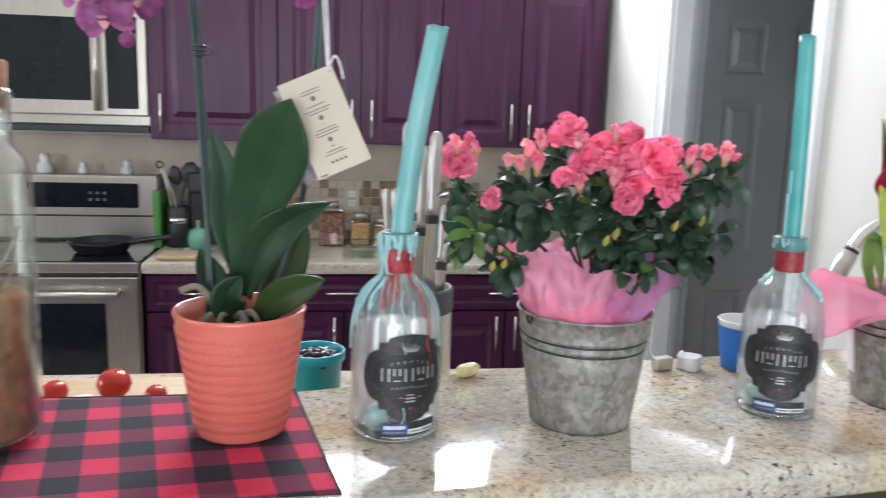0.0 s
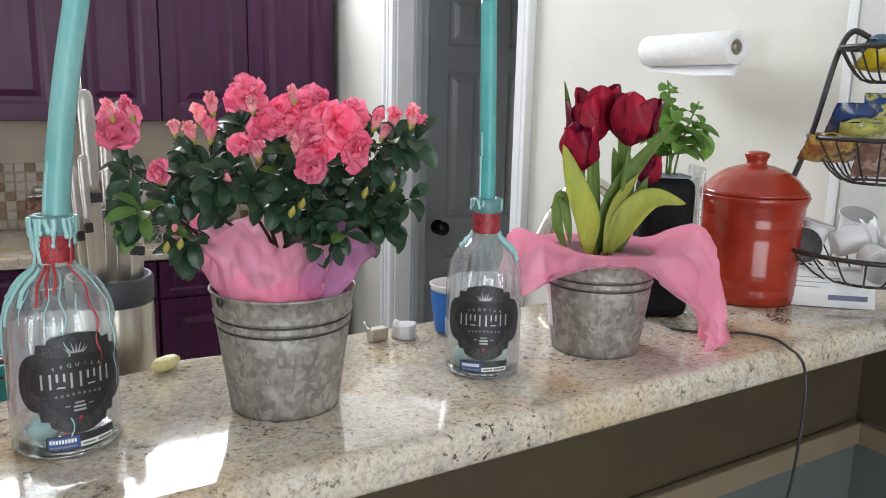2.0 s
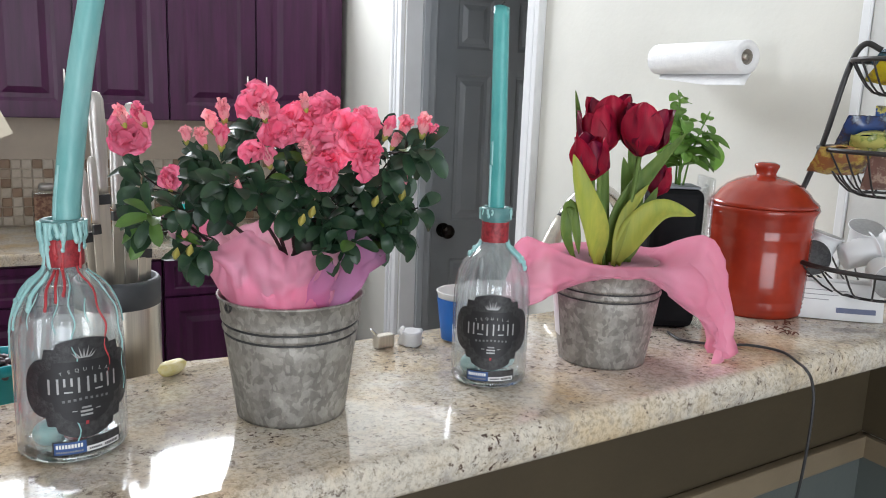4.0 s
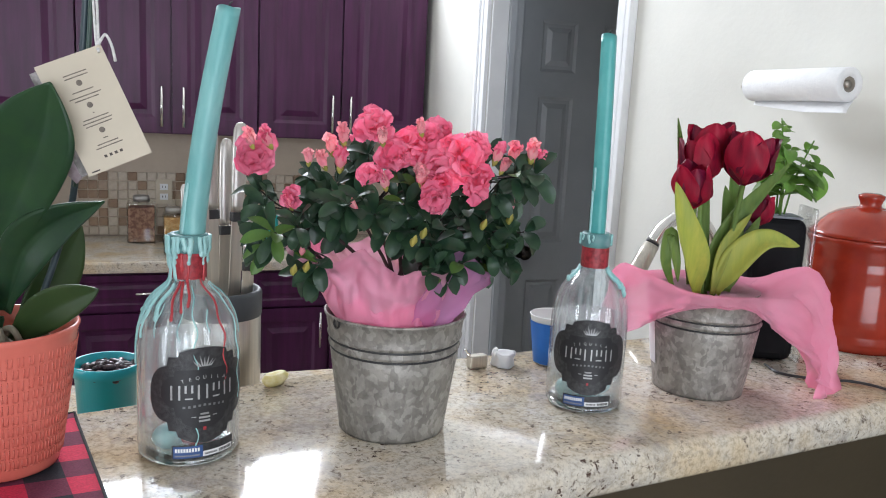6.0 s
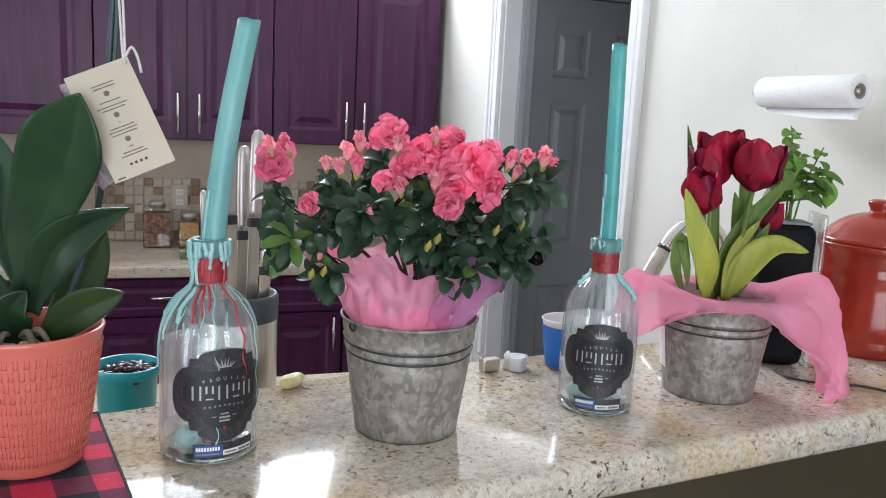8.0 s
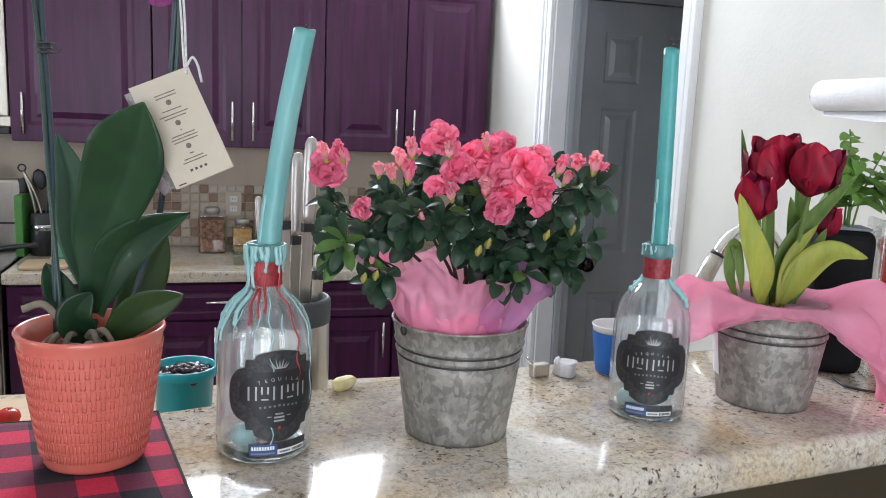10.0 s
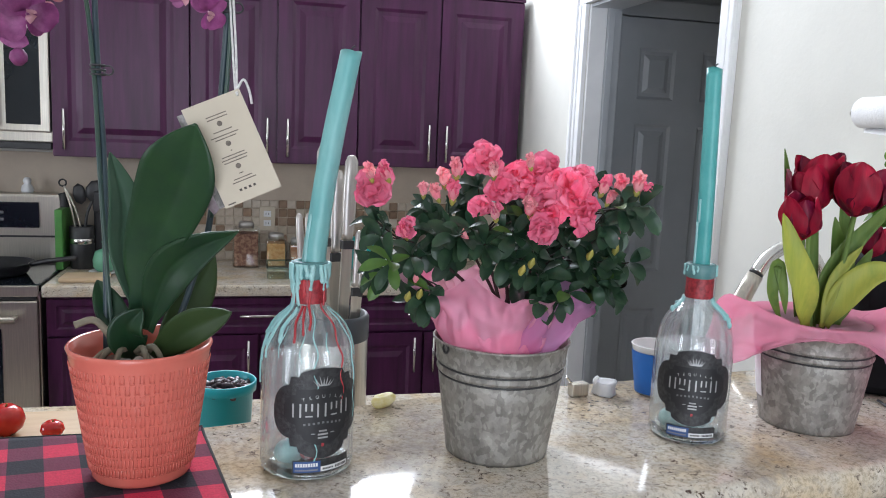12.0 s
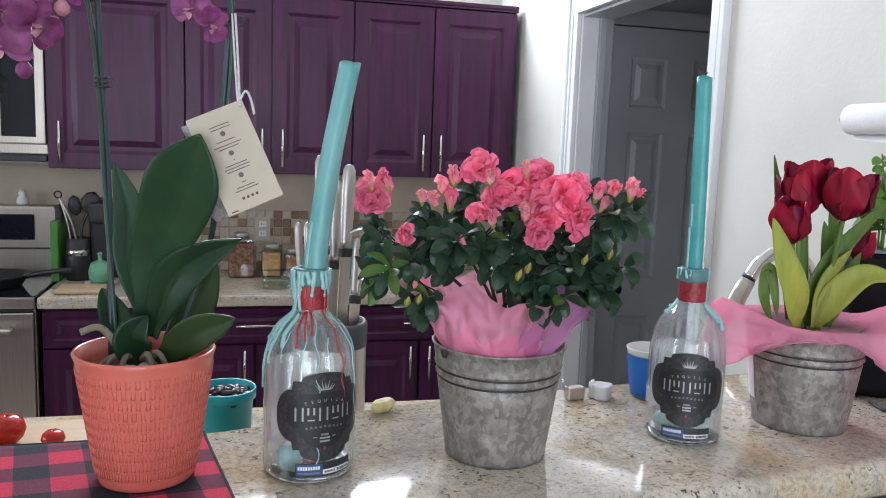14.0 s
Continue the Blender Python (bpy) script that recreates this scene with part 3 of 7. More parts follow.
def drip(sink, r_at, a, z0, z1, width, rng):
    """A run of wax down a turned surface whose radius at a height is r_at(z)."""
    bm = bmesh.new()
    pts = []
    n = max(4, int(abs(z0 - z1) / 0.004))
    for k in range(n + 1):
        z = z0 + (z1 - z0) * k / n
        r = r_at(z) + width * 0.08
        b = a + 0.05 * math.sin(k * 0.9 + a * 7)
        pts.append((r * math.cos(b), r * math.sin(b), z))
    tube(pts, width * 0.5, 7, bm)
    b = bmesh.new()
    bmesh.ops.create_icosphere(b, subdivisions=2, radius=width * 0.58, matrix=Matrix.Translation(pts[-1]) @ Matrix.Diagonal((1, 1, 1.5, 1)))
    joined(bm, b)
    part("wax_drip", bm, sink[1], sink[0])


BOTTLE_PROFILE = [(0.0335, 0.0), (0.0395, 0.0015), (0.0415, 0.005), (0.0415, 0.04), (0.0415, 0.085), (0.0412, 0.097), (0.0398, 0.108), (0.0368, 0.119), (0.032, 0.129), (0.026, 0.1365), (0.0195, 0.1415), (0.0155, 0.1455), (0.0142, 0.150), (0.0140, 0.165), (0.0140, 0.171)]


def bottle_radius(z):
    for (r0, z0), (r1, z1) in zip(BOTTLE_PROFILE, BOTTLE_PROFILE[1:]):
        if z0 <= z <= z1:
            return r0 + (r1 - r0) * (z - z0) / (z1 - z0)
    return BOTTLE_PROFILE[-1][0]


def letter(char, size, r, s0, z0, tilt):
    """One printed character laid on the round of a bottle."""
    cu = bpy.data.curves.new("letter", "FONT")
    cu.body, cu.size, cu.align_x, cu.resolution_u = char, size, "CENTER", 3
    ob = bpy.data.objects.new("letter", cu)
    me = bpy.data.meshes.new_from_object(ob)
    bm = bmesh.new()
    bm.from_mesh(me)
    ct, sn = math.cos(tilt), math.sin(tilt)
    for v in bm.verts:
        s, z = s0 + ct * v.co.x - sn * v.co.y, z0 + sn * v.co.x + ct * v.co.y
        v.co = (r * math.sin(s / r), -r * math.cos(s / r), z)
    bpy.data.objects.remove(ob)
    bpy.data.curves.remove(cu)
    bpy.data.meshes.remove(me)
    return bm


def bottle(at, label, drippy, seed):
    rng = random.Random(seed)
    c = thing("bottle", at, label, "bottle", "bottles with candles")

    def fluted(a, r, z):
        k = (0.30 + 0.70 * max(0.0, min(1.0, (z - 0.060) / 0.045))) * max(0.0, min(1.0, (0.142 - z) / 0.012))
        return r * (1 - 0.095 * k * abs(math.sin(9 * a)))
    outer = lathe(BOTTLE_PROFILE, 96, fluted)
    part("glass_wall", outer, M_GLASS, c, "clear glass with fluted shoulder")
    inner = lathe([(0.0, 0.012), (0.02, 0.010), (0.034, 0.0085), (0.0383, 0.012), (0.0386, 0.04), (0.0386, 0.092), (0.0365, 0.108), (0.030, 0.126), (0.020, 0.137), (0.0120, 0.147), (0.0115, 0.171)], 64)
    part("inner_wall", inner, M_GLASS, c)
    part("base", lathe([(0, 0.0035), (0.024, 0.0025), (0.0335, 0.0002), (0.039, 0.002), (0.0405, 0.005), (0.037, 0.0075), (0, 0.008)], 64), M_GLASSBASE, c, "thick clear glass base")
    part("lip", lathe([(0.0142, 0.1705), (0.0158, 0.172), (0.0162, 0.178), (0.0158, 0.184), (0.0145, 0.1855), (0.0105, 0.1855), (0.0105, 0.175)], 40), M_WAXGLASS, c, "glass lip clouded with teal wax")
    part("neck_seal", lathe([(0.0144, 0.1495), (0.0146, 0.1505), (0.0146, 0.1695), (0.0144, 0.1705)], 40), M_REDSEAL, c, "red paper seal round the neck")
    part("seal_emblem", wrap(bmesh.new(), 0.0149, 12, lambda s: 0.160 + math.sqrt(max(0, 0.0078 ** 2 - s * s)), lambda s: 0.160 - math.sqrt(max(0, 0.0078 ** 2 - s * s)), -0.0078, 0.0078), M_REDSEAL, c)
    # black label with a stepped, scalloped outline
    R = R_BOTTLE + 0.0004

    def top(s):
        s = abs(s)
        if s < 0.020:
            return 0.101 - 0.004 * (s / 0.020) ** 2
        return 0.0935 if s < 0.029 else 0.064 + 0.022 * math.sqrt(max(0.0, 1 - ((s - 0.029) / 0.0152) ** 2))

    def low(s):
        s = abs(s)
        if s < 0.022:
            return 0.0215 + 0.007 * (s / 0.022) ** 2
        return 0.0325 if s < 0.029 else 0.060 - 0.020 * math.sqrt(max(0.0, 1 - ((s - 0.029) / 0.0152) ** 2))
    lab = part("label", wrap(bmesh.new(), R, 60, top, low, -0.0440, 0.0440), M_LABEL, c, "black paper label with silver print")
    R2 = R + 0.0003

    part("label_field", wrap(bmesh.new(), R2, 40, lambda s: min(top(s * 1.22) - 0.008, 0.083), lambda s: low(s * 1.22) + 0.012, -0.034, 0.034), M_LABELFIELD, lab, "plain black middle of the label")
    R3 = R2 + 0.0003

    def ink(name, mat, s0, s1, z0, z1, skew=0.0):
        return part(name, wrap(bmesh.new(), R3, 3, lambda s: z1, lambda s: z0, s0, s1), mat, lab)
    # a crown of pointed leaves, as plain shapes
    bm = bmesh.new()
    for k in range(-3, 4):
        a = k * 0.36
        tip = (0.0085 * math.sin(a) * 1.25, 0.0865 + 0.0085 * math.cos(a) * (1 if k % 2 else 0.8))
        root = (0.0045 * k / 3, 0.0855)
        pts = [(root[0] - 0.0009, root[1]), (root[0] + 0.0009, root[1]), tip]
        bm.faces.new([bm.verts.new((R3 * math.sin(s / R3), -R3 * math.cos(s / R3), z)) for s, z in pts])
    part("emblem", bm, M_SILVERINK, lab)
    for k in range(7):
        s = (k - 3) * 0.0055
        zt = 0.0752 - 9.0 * s * s
        part("letter", letter("TEQUILA"[k], 0.0040, R3, s, zt, -18 * s), M_SILVERINK, lab)
    for s, w, z0 in ((-0.0265, 0.0078, 0.0585), (-0.0155, 0.0066, 0.0610), (-0.0055, 0.0082, 0.0585), (0.0065, 0.0066, 0.0610), (0.0168, 0.0078, 0.0585)):
        ink("print_bar", M_SILVERINK, s, s + 0.0016, z0 + (0.003 if z0 > 0.060 else 0.0), 0.0705)
        ink("print_bar", M_SILVERINK, s + w - 0.0016, s + w, z0 + (0.003 if z0 > 0.060 else 0.0), 0.0705)
        if z0 > 0.060:
            ink("print_bar", M_SILVERINK, s + 0.0003, s + w - 0.0003, 0.0588, 0.0600)
    for k in range(9):
        s = (k - 4) * 0.004
        ink("print_bar", M_GREYINK, s - 0.0010, s + 0.0010, 0.0525 - 0.08 * abs(s), 0.0545 - 0.08 * abs(s))
    for k, (w, z) in enumerate(((0.0035, 0.0462), (0.0045, 0.0432), (0.0045, 0.0402))):
        ink("print_bar", M_SILVERINK if k else M_GREYINK2, -w, w, z - 0.0009, z + 0.0007)
    for sgn in (-1, 1):
        ink("print_bar", M_GREYINK2, sgn * 0.0085 - 0.0018, sgn * 0.0085 + 0.0018, 0.0435, 0.0443)
    ink("red_mark", M_REDSEAL, -0.0012, 0.0012, 0.0322, 0.0352)
    back = wrap(bmesh.new(), 0.0390, 24, lambda s: 0.0985, lambda s: 0.022, -0.0520, 0.0520)
    back.transform(Matrix.Rotation(math.pi, 4, "Z"))
    part("back_label", back, M_BACKLABEL, c, "pale grey rear of the back label, seen through the glass")
    # strip label at the foot
    st = part("strip_label", wrap(bmesh.new(), R, 30, lambda s: 0.0205 + 0.02 * s, lambda s: 0.0090 + 0.02 * s, -0.0255, 0.0275), M_LABEL, c, "narrow strip label, blue and white on black")
    for name, mat, s0, s1, z0, z1 in (("blue_field", M_BLUEINK, -0.0245, -0.0015, 0.0098, 0.0196), ("white_field", M_WHITEPAPER, -0.0013, 0.0262, 0.0098, 0.0142)):
        part(name, wrap(bmesh.new(), R2, 14, lambda s, z1=z1: z1 + 0.02 * s, lambda s, z0=z0: z0 + 0.02 * s, s0, s1), mat, st)
    for mat, s0, s1, z0, z1, n in ((M_WHITEPAPER, -0.0232, -0.0035, 0.0148, 0.0180, 9), (M_GREYINK2, -0.0232, -0.0035, 0.0112, 0.0126, 12), (M_DARKBAND, 0.0005, 0.0105, 0.0112, 0.0128, 7), (M_DARKBAND, 0.0125, 0.0250, 0.0108, 0.0132, 8)):
        step = (s1 - s0) / n
        for k in range(n):
            part("print_bar", wrap(bmesh.new(), R3, 1, lambda s, z1=z1: z1 + 0.02 * s, lambda s, z0=z0: z0 + 0.02 * s, s0 + k * step, s0 + (k + 0.72) * step), mat, st)
    # wax runs
    bm = (c, M_CANDLE_PALE)
    if drippy:
        for k in range(30):
            drip(bm, lambda z: 0.0162 if z > 0.17 else bottle_radius(z), rng.uniform(0, 6.283), 0.184, 0.184 - rng.uniform(0.006, 0.022), rng.uniform(0.0022, 0.004), rng)
        for k in range(11):
            a = math.pi + rng.uniform(-0.8, 0.7)
            drip(bm, lambda z: max(bottle_radius(z), 0.0155 if z > 0.16 else 0), a, 0.178, rng.uniform(0.108, 0.15), rng.uniform(0.0016, 0.0032), rng)
        for a, z in ((2.85, 0.078), (3.05, 0.10), (3.3, 0.105), (5.6, 0.050), (4.55, 0.012), (6.1, 0.100)):
            drip(bm, bottle_radius, a, 0.145, z, 0.0012 if z < 0.05 else rng.uniform(0.0012, 0.0022), rng)
        for k in range(4):
            drip(bm, bottle_radius, rng.uniform(0, 6.283), rng.uniform(0.128, 0.143), rng.uniform(0.10, 0.122), rng.uniform(0.0006, 0.0012), rng)
        red = (c, M_REDWAX)
        for k in range(14):
            a = rng.uniform(0, 6.283)
            drip(red, bottle_radius, a, 0.171, rng.uniform(0.147, 0.16), rng.uniform(0.0018, 0.0034), rng)
        drip(red, bottle_radius, 5.15, 0.150, 0.068, 0.0015, rng)
        for a, z in ((4.2, 0.128), (4.4, 0.132), (4.0, 0.122)):
            drip(red, bottle_radius, a, 0.148, z, 0.0022, rng)
    else:
        for k in range(14):
            drip(bm, lambda z: 0.0162 if z > 0.17 else bottle_radius(z), rng.uniform(0, 6.283), 0.184, 0.184 - rng.uniform(0.004, 0.013), rng.uniform(0.0015, 0.003), rng)
        for a, z in ((5.9, 0.132), (6.15, 0.128), (0.2, 0.130), (3.3, 0.136), (3.0, 0.14), (6.0, 0.124)):
            drip(bm, bottle_radius, a, 0.15, z, 0.0042, rng)
    # pooled wax inside
    for k, (x, y, r, mat) in enumerate(((-0.018, -0.006, 0.011, M_CANDLE_PALE), (0.012, 0.008, 0.014, M_REDWAX if drippy else M_CANDLE_PALE), (0.0, -0.016, 0.009, M_REDWAX if drippy else M_CANDLE_PALE))):
        b = bmesh.new()
        bmesh.ops.create_icosphere(b, subdivisions=3, radius=r, matrix=Matrix.Translation((x, y, 0.012 + r * 0.45)) @ Matrix.Diagonal((1.25, 1, 0.7 if k else 1.0, 1)))
        part("wax_pool", b, mat, c, "lump of wax inside the bottle")
    return c


def wax_glass():
    m = mottled("wax_clouded_glass", (0.12, 0.30, 0.31), (0.20, 0.38, 0.38), 60, 0.3, relief=0.3, relief_scale=120)
    t = node(m, "ShaderNodeBsdfTransparent")
    mix = node(m, "ShaderNodeMixShader", Fac=0.4)
    link(m, bsdf(m).outputs[0], mix.inputs[1])
    link(m, t.outputs[0], mix.inputs[2])
    link(m, mix.outputs[0], m.node_tree.nodes["Material Output"].inputs["Surface"])
    return m


M_GLASSBASE = material("thick_base_glass", (0.93, 0.98, 0.98), 0.02)
bsdf(M_GLASSBASE).inputs["Transmission Weight"].default_value = 1.0
bsdf(M_GLASSBASE).inputs["IOR"].default_value = 1.48
M_WAXGLASS = wax_glass()


def back_label():
    m = mottled("back_label_paper", (0.46, 0.46, 0.47), (0.38, 0.38, 0.39), 40, 0.6)
    t = node(m, "ShaderNodeBsdfTransparent")
    mix = node(m, "ShaderNodeMixShader", Fac=0.5)
    tl = node(m, "ShaderNodeBsdfTranslucent")
    tl.inputs["Color"].default_value = (0.8, 0.8, 0.82, 1)
    m2 = node(m, "ShaderNodeMixShader", Fac=0.6)
    link(m, bsdf(m).outputs[0], m2.inputs[1])
    link(m, tl.outputs[0], m2.inputs[2])
    link(m, m2.outputs[0], mix.inputs[1])
    link(m, t.outputs[0], mix.inputs[2])
    link(m, mix.outputs[0], m.node_tree.nodes["Material Output"].inputs["Surface"])
    return m


M_BACKLABEL = back_label()
M_LABELFIELD = mottled("black_label_field", (0.010, 0.010, 0.012), (0.016, 0.016, 0.018), 100, 0.5)
M_GREYINK2 = mottled("grey_ink", (0.30, 0.30, 0.30), (0.24, 0.24, 0.24), 300, 0.5)

B1, B2 = (0.113, 0.716), (0.5085, 0.741)
bottle(on_bar(*B1, 14), "clear glass bottle, black label, dripped with teal and red wax", True, 3)
bottle(on_bar(*B2, -27) @ Matrix.Diagonal((0.945, 0.945, 0.972, 1)), "clear glass bottle, black label, little teal wax at neck", False, 8)


def candle(points, radius, label, seed):
    base = points[0]
    c = thing("taper_candle", pose(*base), label, "candle", "taper candles")
    pts = [Vector(p) - Vector(base) for p in curve_points(points, 10)]
    bm = bmesh.new()
    rings = []
    rng = random.Random(seed)
    for k, p in enumerate(pts):
        f = k / (len(pts) - 1)
        r = radius * (1.08 - 0.12 * f)
        rings.append([bm.verts.new(p + Vector((r * math.cos(a) * (1 + 0.05 * math.cos(4 * a)), r * math.sin(a) * (1 + 0.05 * math.cos(4 * a)), (0.0012 * math.sin(2 * a) if k == len(pts) - 1 else 0)))) for a in (6.2832 * i / 24 for i in range(24))])
    for p, q in zip(rings, rings[1:]):
        for k in range(24):
            bm.faces.new((p[k], p[(k + 1) % 24], q[(k + 1) % 24], q[k]))
    end = pts[-1]
    cup = [bm.verts.new(end + Vector((radius * 0.62 * math.cos(a), radius * 0.62 * math.sin(a), -0.003))) for a in (6.2832 * i / 24 for i in range(24))]
    for k in range(24):
        bm.faces.new((rings[-1][k], rings[-1][(k + 1) % 24], cup[(k + 1) % 24], cup[k]))
    bm.faces.new(cup)
    bm.faces.new(rings[0][::-1])
    part("wax_stick", bm, M_CANDLE_WORN if "dripped" in label else M_CANDLE, c)
    part("wick", tube([end + Vector((0, 0, -0.004)), end + Vector((0.0008, 0, 0.003)), end + Vector((0.003, 0, 0.0045))], 0.0008, 6), M_BLACK, c, "burnt black wick")
    for k in range(9 if "dripped" in label else 2):
        a, f0 = math.pi + rng.uniform(-0.9, 0.7), rng.uniform(0.1, 0.5)
        i0, i1 = int(f0 * (len(pts) - 1)), int(max(0.0, f0 - rng.uniform(0.12, 0.4)) * (len(pts) - 1))
        run = [pts[i] + Vector((radius * 1.04 * math.cos(a), radius * 1.04 * math.sin(a), 0)) for i in range(i0, i1, -1)]
        if len(run) > 2:
            part("wax_run", tube(run, rng.uniform(0.0008, 0.0016), 6), M_CANDLE_PALE, c)
    return c


candle([(0.1145, 0.716, 1.392), (0.118, 0.716, 1.44), (0.1290, 0.716, 1.52), (0.1440, 0.716, 1.600)], 0.0092, "teal taper candle leaning to one side, dripped down its flank", 4)
candle([(0.5085, 0.741, 1.388), (0.5080, 0.741, 1.45), (0.5060, 0.741, 1.53), (0.5035, 0.741, 1.609)], 0.0079, "straight smooth teal taper candle in a bottle neck", 5)


def bucket(at, label):
    c = thing("metal_bucket", at, label, "bucket", "galvanised buckets")
    H, r0, r1 = 0.1105, 0.0490, 0.0640

    def r(z):
        return r0 + (r1 - r0) * z / H
    prof = [(0, 0.002), (r0 - 0.003, 0.002), (r0, 0.0), (r(0.003), 0.003), (r(0.03), 0.03), (r(0.06), 0.06), (r(0.0755), 0.0755)]
    for z in (0.0775, 0.0865):
        prof += [(r(z) - 0.0006, z - 0.0012), (r(z) - 0.0016, z), (r(z) - 0.0006, z + 0.0012), (r(z) + 0.0012, z + 0.003), (r(z) + 0.0016, z + 0.0045), (r(z) + 0.0006, z + 0.0065)]
    prof += [(r(0.098), 0.098), (r(0.109), 0.109), (r1 + 0.0012, H - 0.0015), (r1 + 0.0016, H), (r1 + 0.0006, H + 0.0012), (r1 - 0.001, H), (r(0.1) - 0.0012, 0.1), (r(0.01) - 0.0012, 0.008), (0, 0.006)]
    part("shell", lathe(prof, 96, lambda a, q, z: q * (1 + 0.004 * math.sin(3 * a + 1) * (z / H))), M_GALV, c, "dull spangled zinc sheet")
    for z in (0.0775, 0.0865):
        bm = lathe([(r(z) - 0.0014, z - 0.0011), (r(z) - 0.0004, z - 0.0008), (r(z) - 0.0004, z + 0.0008), (r(z) - 0.0014, z + 0.0011)], 96, lambda a, q, zz: q * (1 + 0.004 * math.sin(3 * a + 1) * (zz / H)), None, True)
        part("groove", bm, M_DARKBAND, c, "dark line in a pressed groove")
    for a in (0.0, math.pi):
        bm = bmesh.new()
        ring = [(0.004 * math.cos(q), 0, 0.004 * math.sin(q)) for q in (6.2832 * i / 14 for i in range(15))]
        tube(ring, 0.0011, 6, bm, False)
        part("ear", bm, M_WIRE, c, "", True, pose((r(0.104) + 0.001) * math.cos(a), (r(0.104) + 0.001) * math.sin(a), 0.106, 0, 0, math.degrees(a) + 90))
    return c


K1, K2 = (0.2960, 0.730), (0.665, 0.757)
bucket(on_bar(*K1, 20), "galvanised metal bucket planter with two pressed grooves, holding azalea")
bucket(on_bar(*K2, 40), "galvanised metal bucket planter with white sticker, holding tulips")


def orchid_pot():
    c = thing("flower_pot", pose(-0.0265, 0.715, BAR_Z + 0.003) @ Matrix.Diagonal((0.965, 0.965, 1, 1)), "coral glazed ceramic pot with pressed vertical dashes, holding an orchid", "flower pot")
    H, r0, r1 = 0.113, 0.042, 0.0595

    def r(z):
        return r0 + (r1 - r0) * z / H
    prof = [(0, 0.001), (r0 - 0.003, 0.0), (r0 - 0.0008, 0.0012), (r0, 0.004), (r(0.05), 0.05), (r(0.1), 0.1), (r(0.1085), 0.1085), (r1 + 0.0008, 0.112), (r1 - 0.0005, 0.1138), (r1 - 0.0028, 0.1132), (r(0.1) - 0.0042, 0.1), (r(0.08) - 0.0045, 0.08), (0, 0.08)]
    part("body", lathe(prof, 96), M_CORAL, c)
    bm = bmesh.new()
    n = 46
    for row in range(10):
        z0 = 0.0095 + row * 0.0092
        for k in range(n):
            a = 6.2832 * (k + 0.5 * (row % 2)) / n
            rr = r(z0 + 0.004)
            for s in (-0.0016, 0.0016):
                b = a + s / rr
                tube([((r(z) + 0.0002) * math.cos(b), (r(z) + 0.0002) * math.sin(b), z) for z in (z0 + 0.001, z0 + 0.0045, z0 + 0.0082)], 0.00062, 5, bm)
            tube([((r(z0 + 0.001) + 0.0002) * math.cos(a + s / rr), (r(z0 + 0.001) + 0.0002) * math.sin(a + s / rr), z0 + 0.001) for s in (-0.0016, 0, 0.0016)], 0.00062, 5, bm)
    part("dash_relief", bm, M_CORAL, c, "rows of raised vertical dashes")["kind"] = "stuff"
    part("potting_bark", lathe([(0, 0.094), (0.02, 0.0955), (0.04, 0.092), (0.0515, 0.0905)], 40, lambda a, q, z: q * (1 + 0.03 * math.sin(7 * a))), mottled("potting_bark", (0.10, 0.07, 0.05), (0.20, 0.15, 0.11), 90, 0.9, relief=1.0, relief_scale=90), c, "bark potting mix")
    return c


orchid_pot()


def small(bm):
    bm.transform(Matrix.Scale(0.915, 4))
    return bm


def canister():
    c = thing("lidded_canister", on_bar(1.015, 0.869), "glossy red-orange glazed ceramic canister with a domed knob lid", "canister")
    H = 0.163
    prof = [(0, 0.002), (0.069, 0.002), (0.073, 0.0), (0.0745, 0.003), (0.0755, 0.008)]
    for z in (0.012, 0.018, 0.024):
        prof += [(0.0750, z), (0.0762, z + 0.003)]
    prof += [(0.0757, 0.05), (0.0760, 0.10)]
    for z in (0.118, 0.125, 0.132):
        prof += [(0.0758, z), (0.0772, z + 0.0035)]
    prof += [(0.0775, 0.148), (0.0805, 0.156), (0.0835, H), (0.082, H + 0.003), (0.078, H + 0.002), (0.07, 0.15), (0.066, 0.02), (0, 0.01)]
    part("jar", small(lathe(prof, 80)), M_TERRA, c)
    lid = [(0.081, H + 0.0035), (0.0815, H + 0.007), (0.079, H + 0.010), (0.072, H + 0.016), (0.066, H + 0.024), (0.056, H + 0.033), (0.042, H + 0.041), (0.026, H + 0.046), (0.016, H + 0.0475), (0.0145, H + 0.051), (0.0165, H + 0.057), (0.0185, H + 0.061), (0.0185, H + 0.065), (0.012, H + 0.068), (0, H + 0.0688)]
    part("lid", small(lathe([(0, H + 0.0036)] + lid, 80)), M_TERRA, c, "domed lid with a ridged knob")


canister()

# ---- plants ----
FACE = Vector((-0.15, -0.98, 0.12)).normalized()


def part_w(name, bm, mat, root, label="", smooth=True, parent=None):
    """Like part, for a mesh in world coordinates under the thing root (or under a part of it)."""
    bm.transform(root.matrix_basis.inverted())
    return part(name, bm, mat, parent or root, label, smooth)


def oval(f, wide=0.55, sharp=0.8):
    """Half-width along a leaf, 0 at its ends, most at wide."""
    a = f / wide if f < wide else (1 - f) / (1 - wide)
    return math.sin(min(1.0, max(0.0, a)) * math.pi / 2) ** sharp


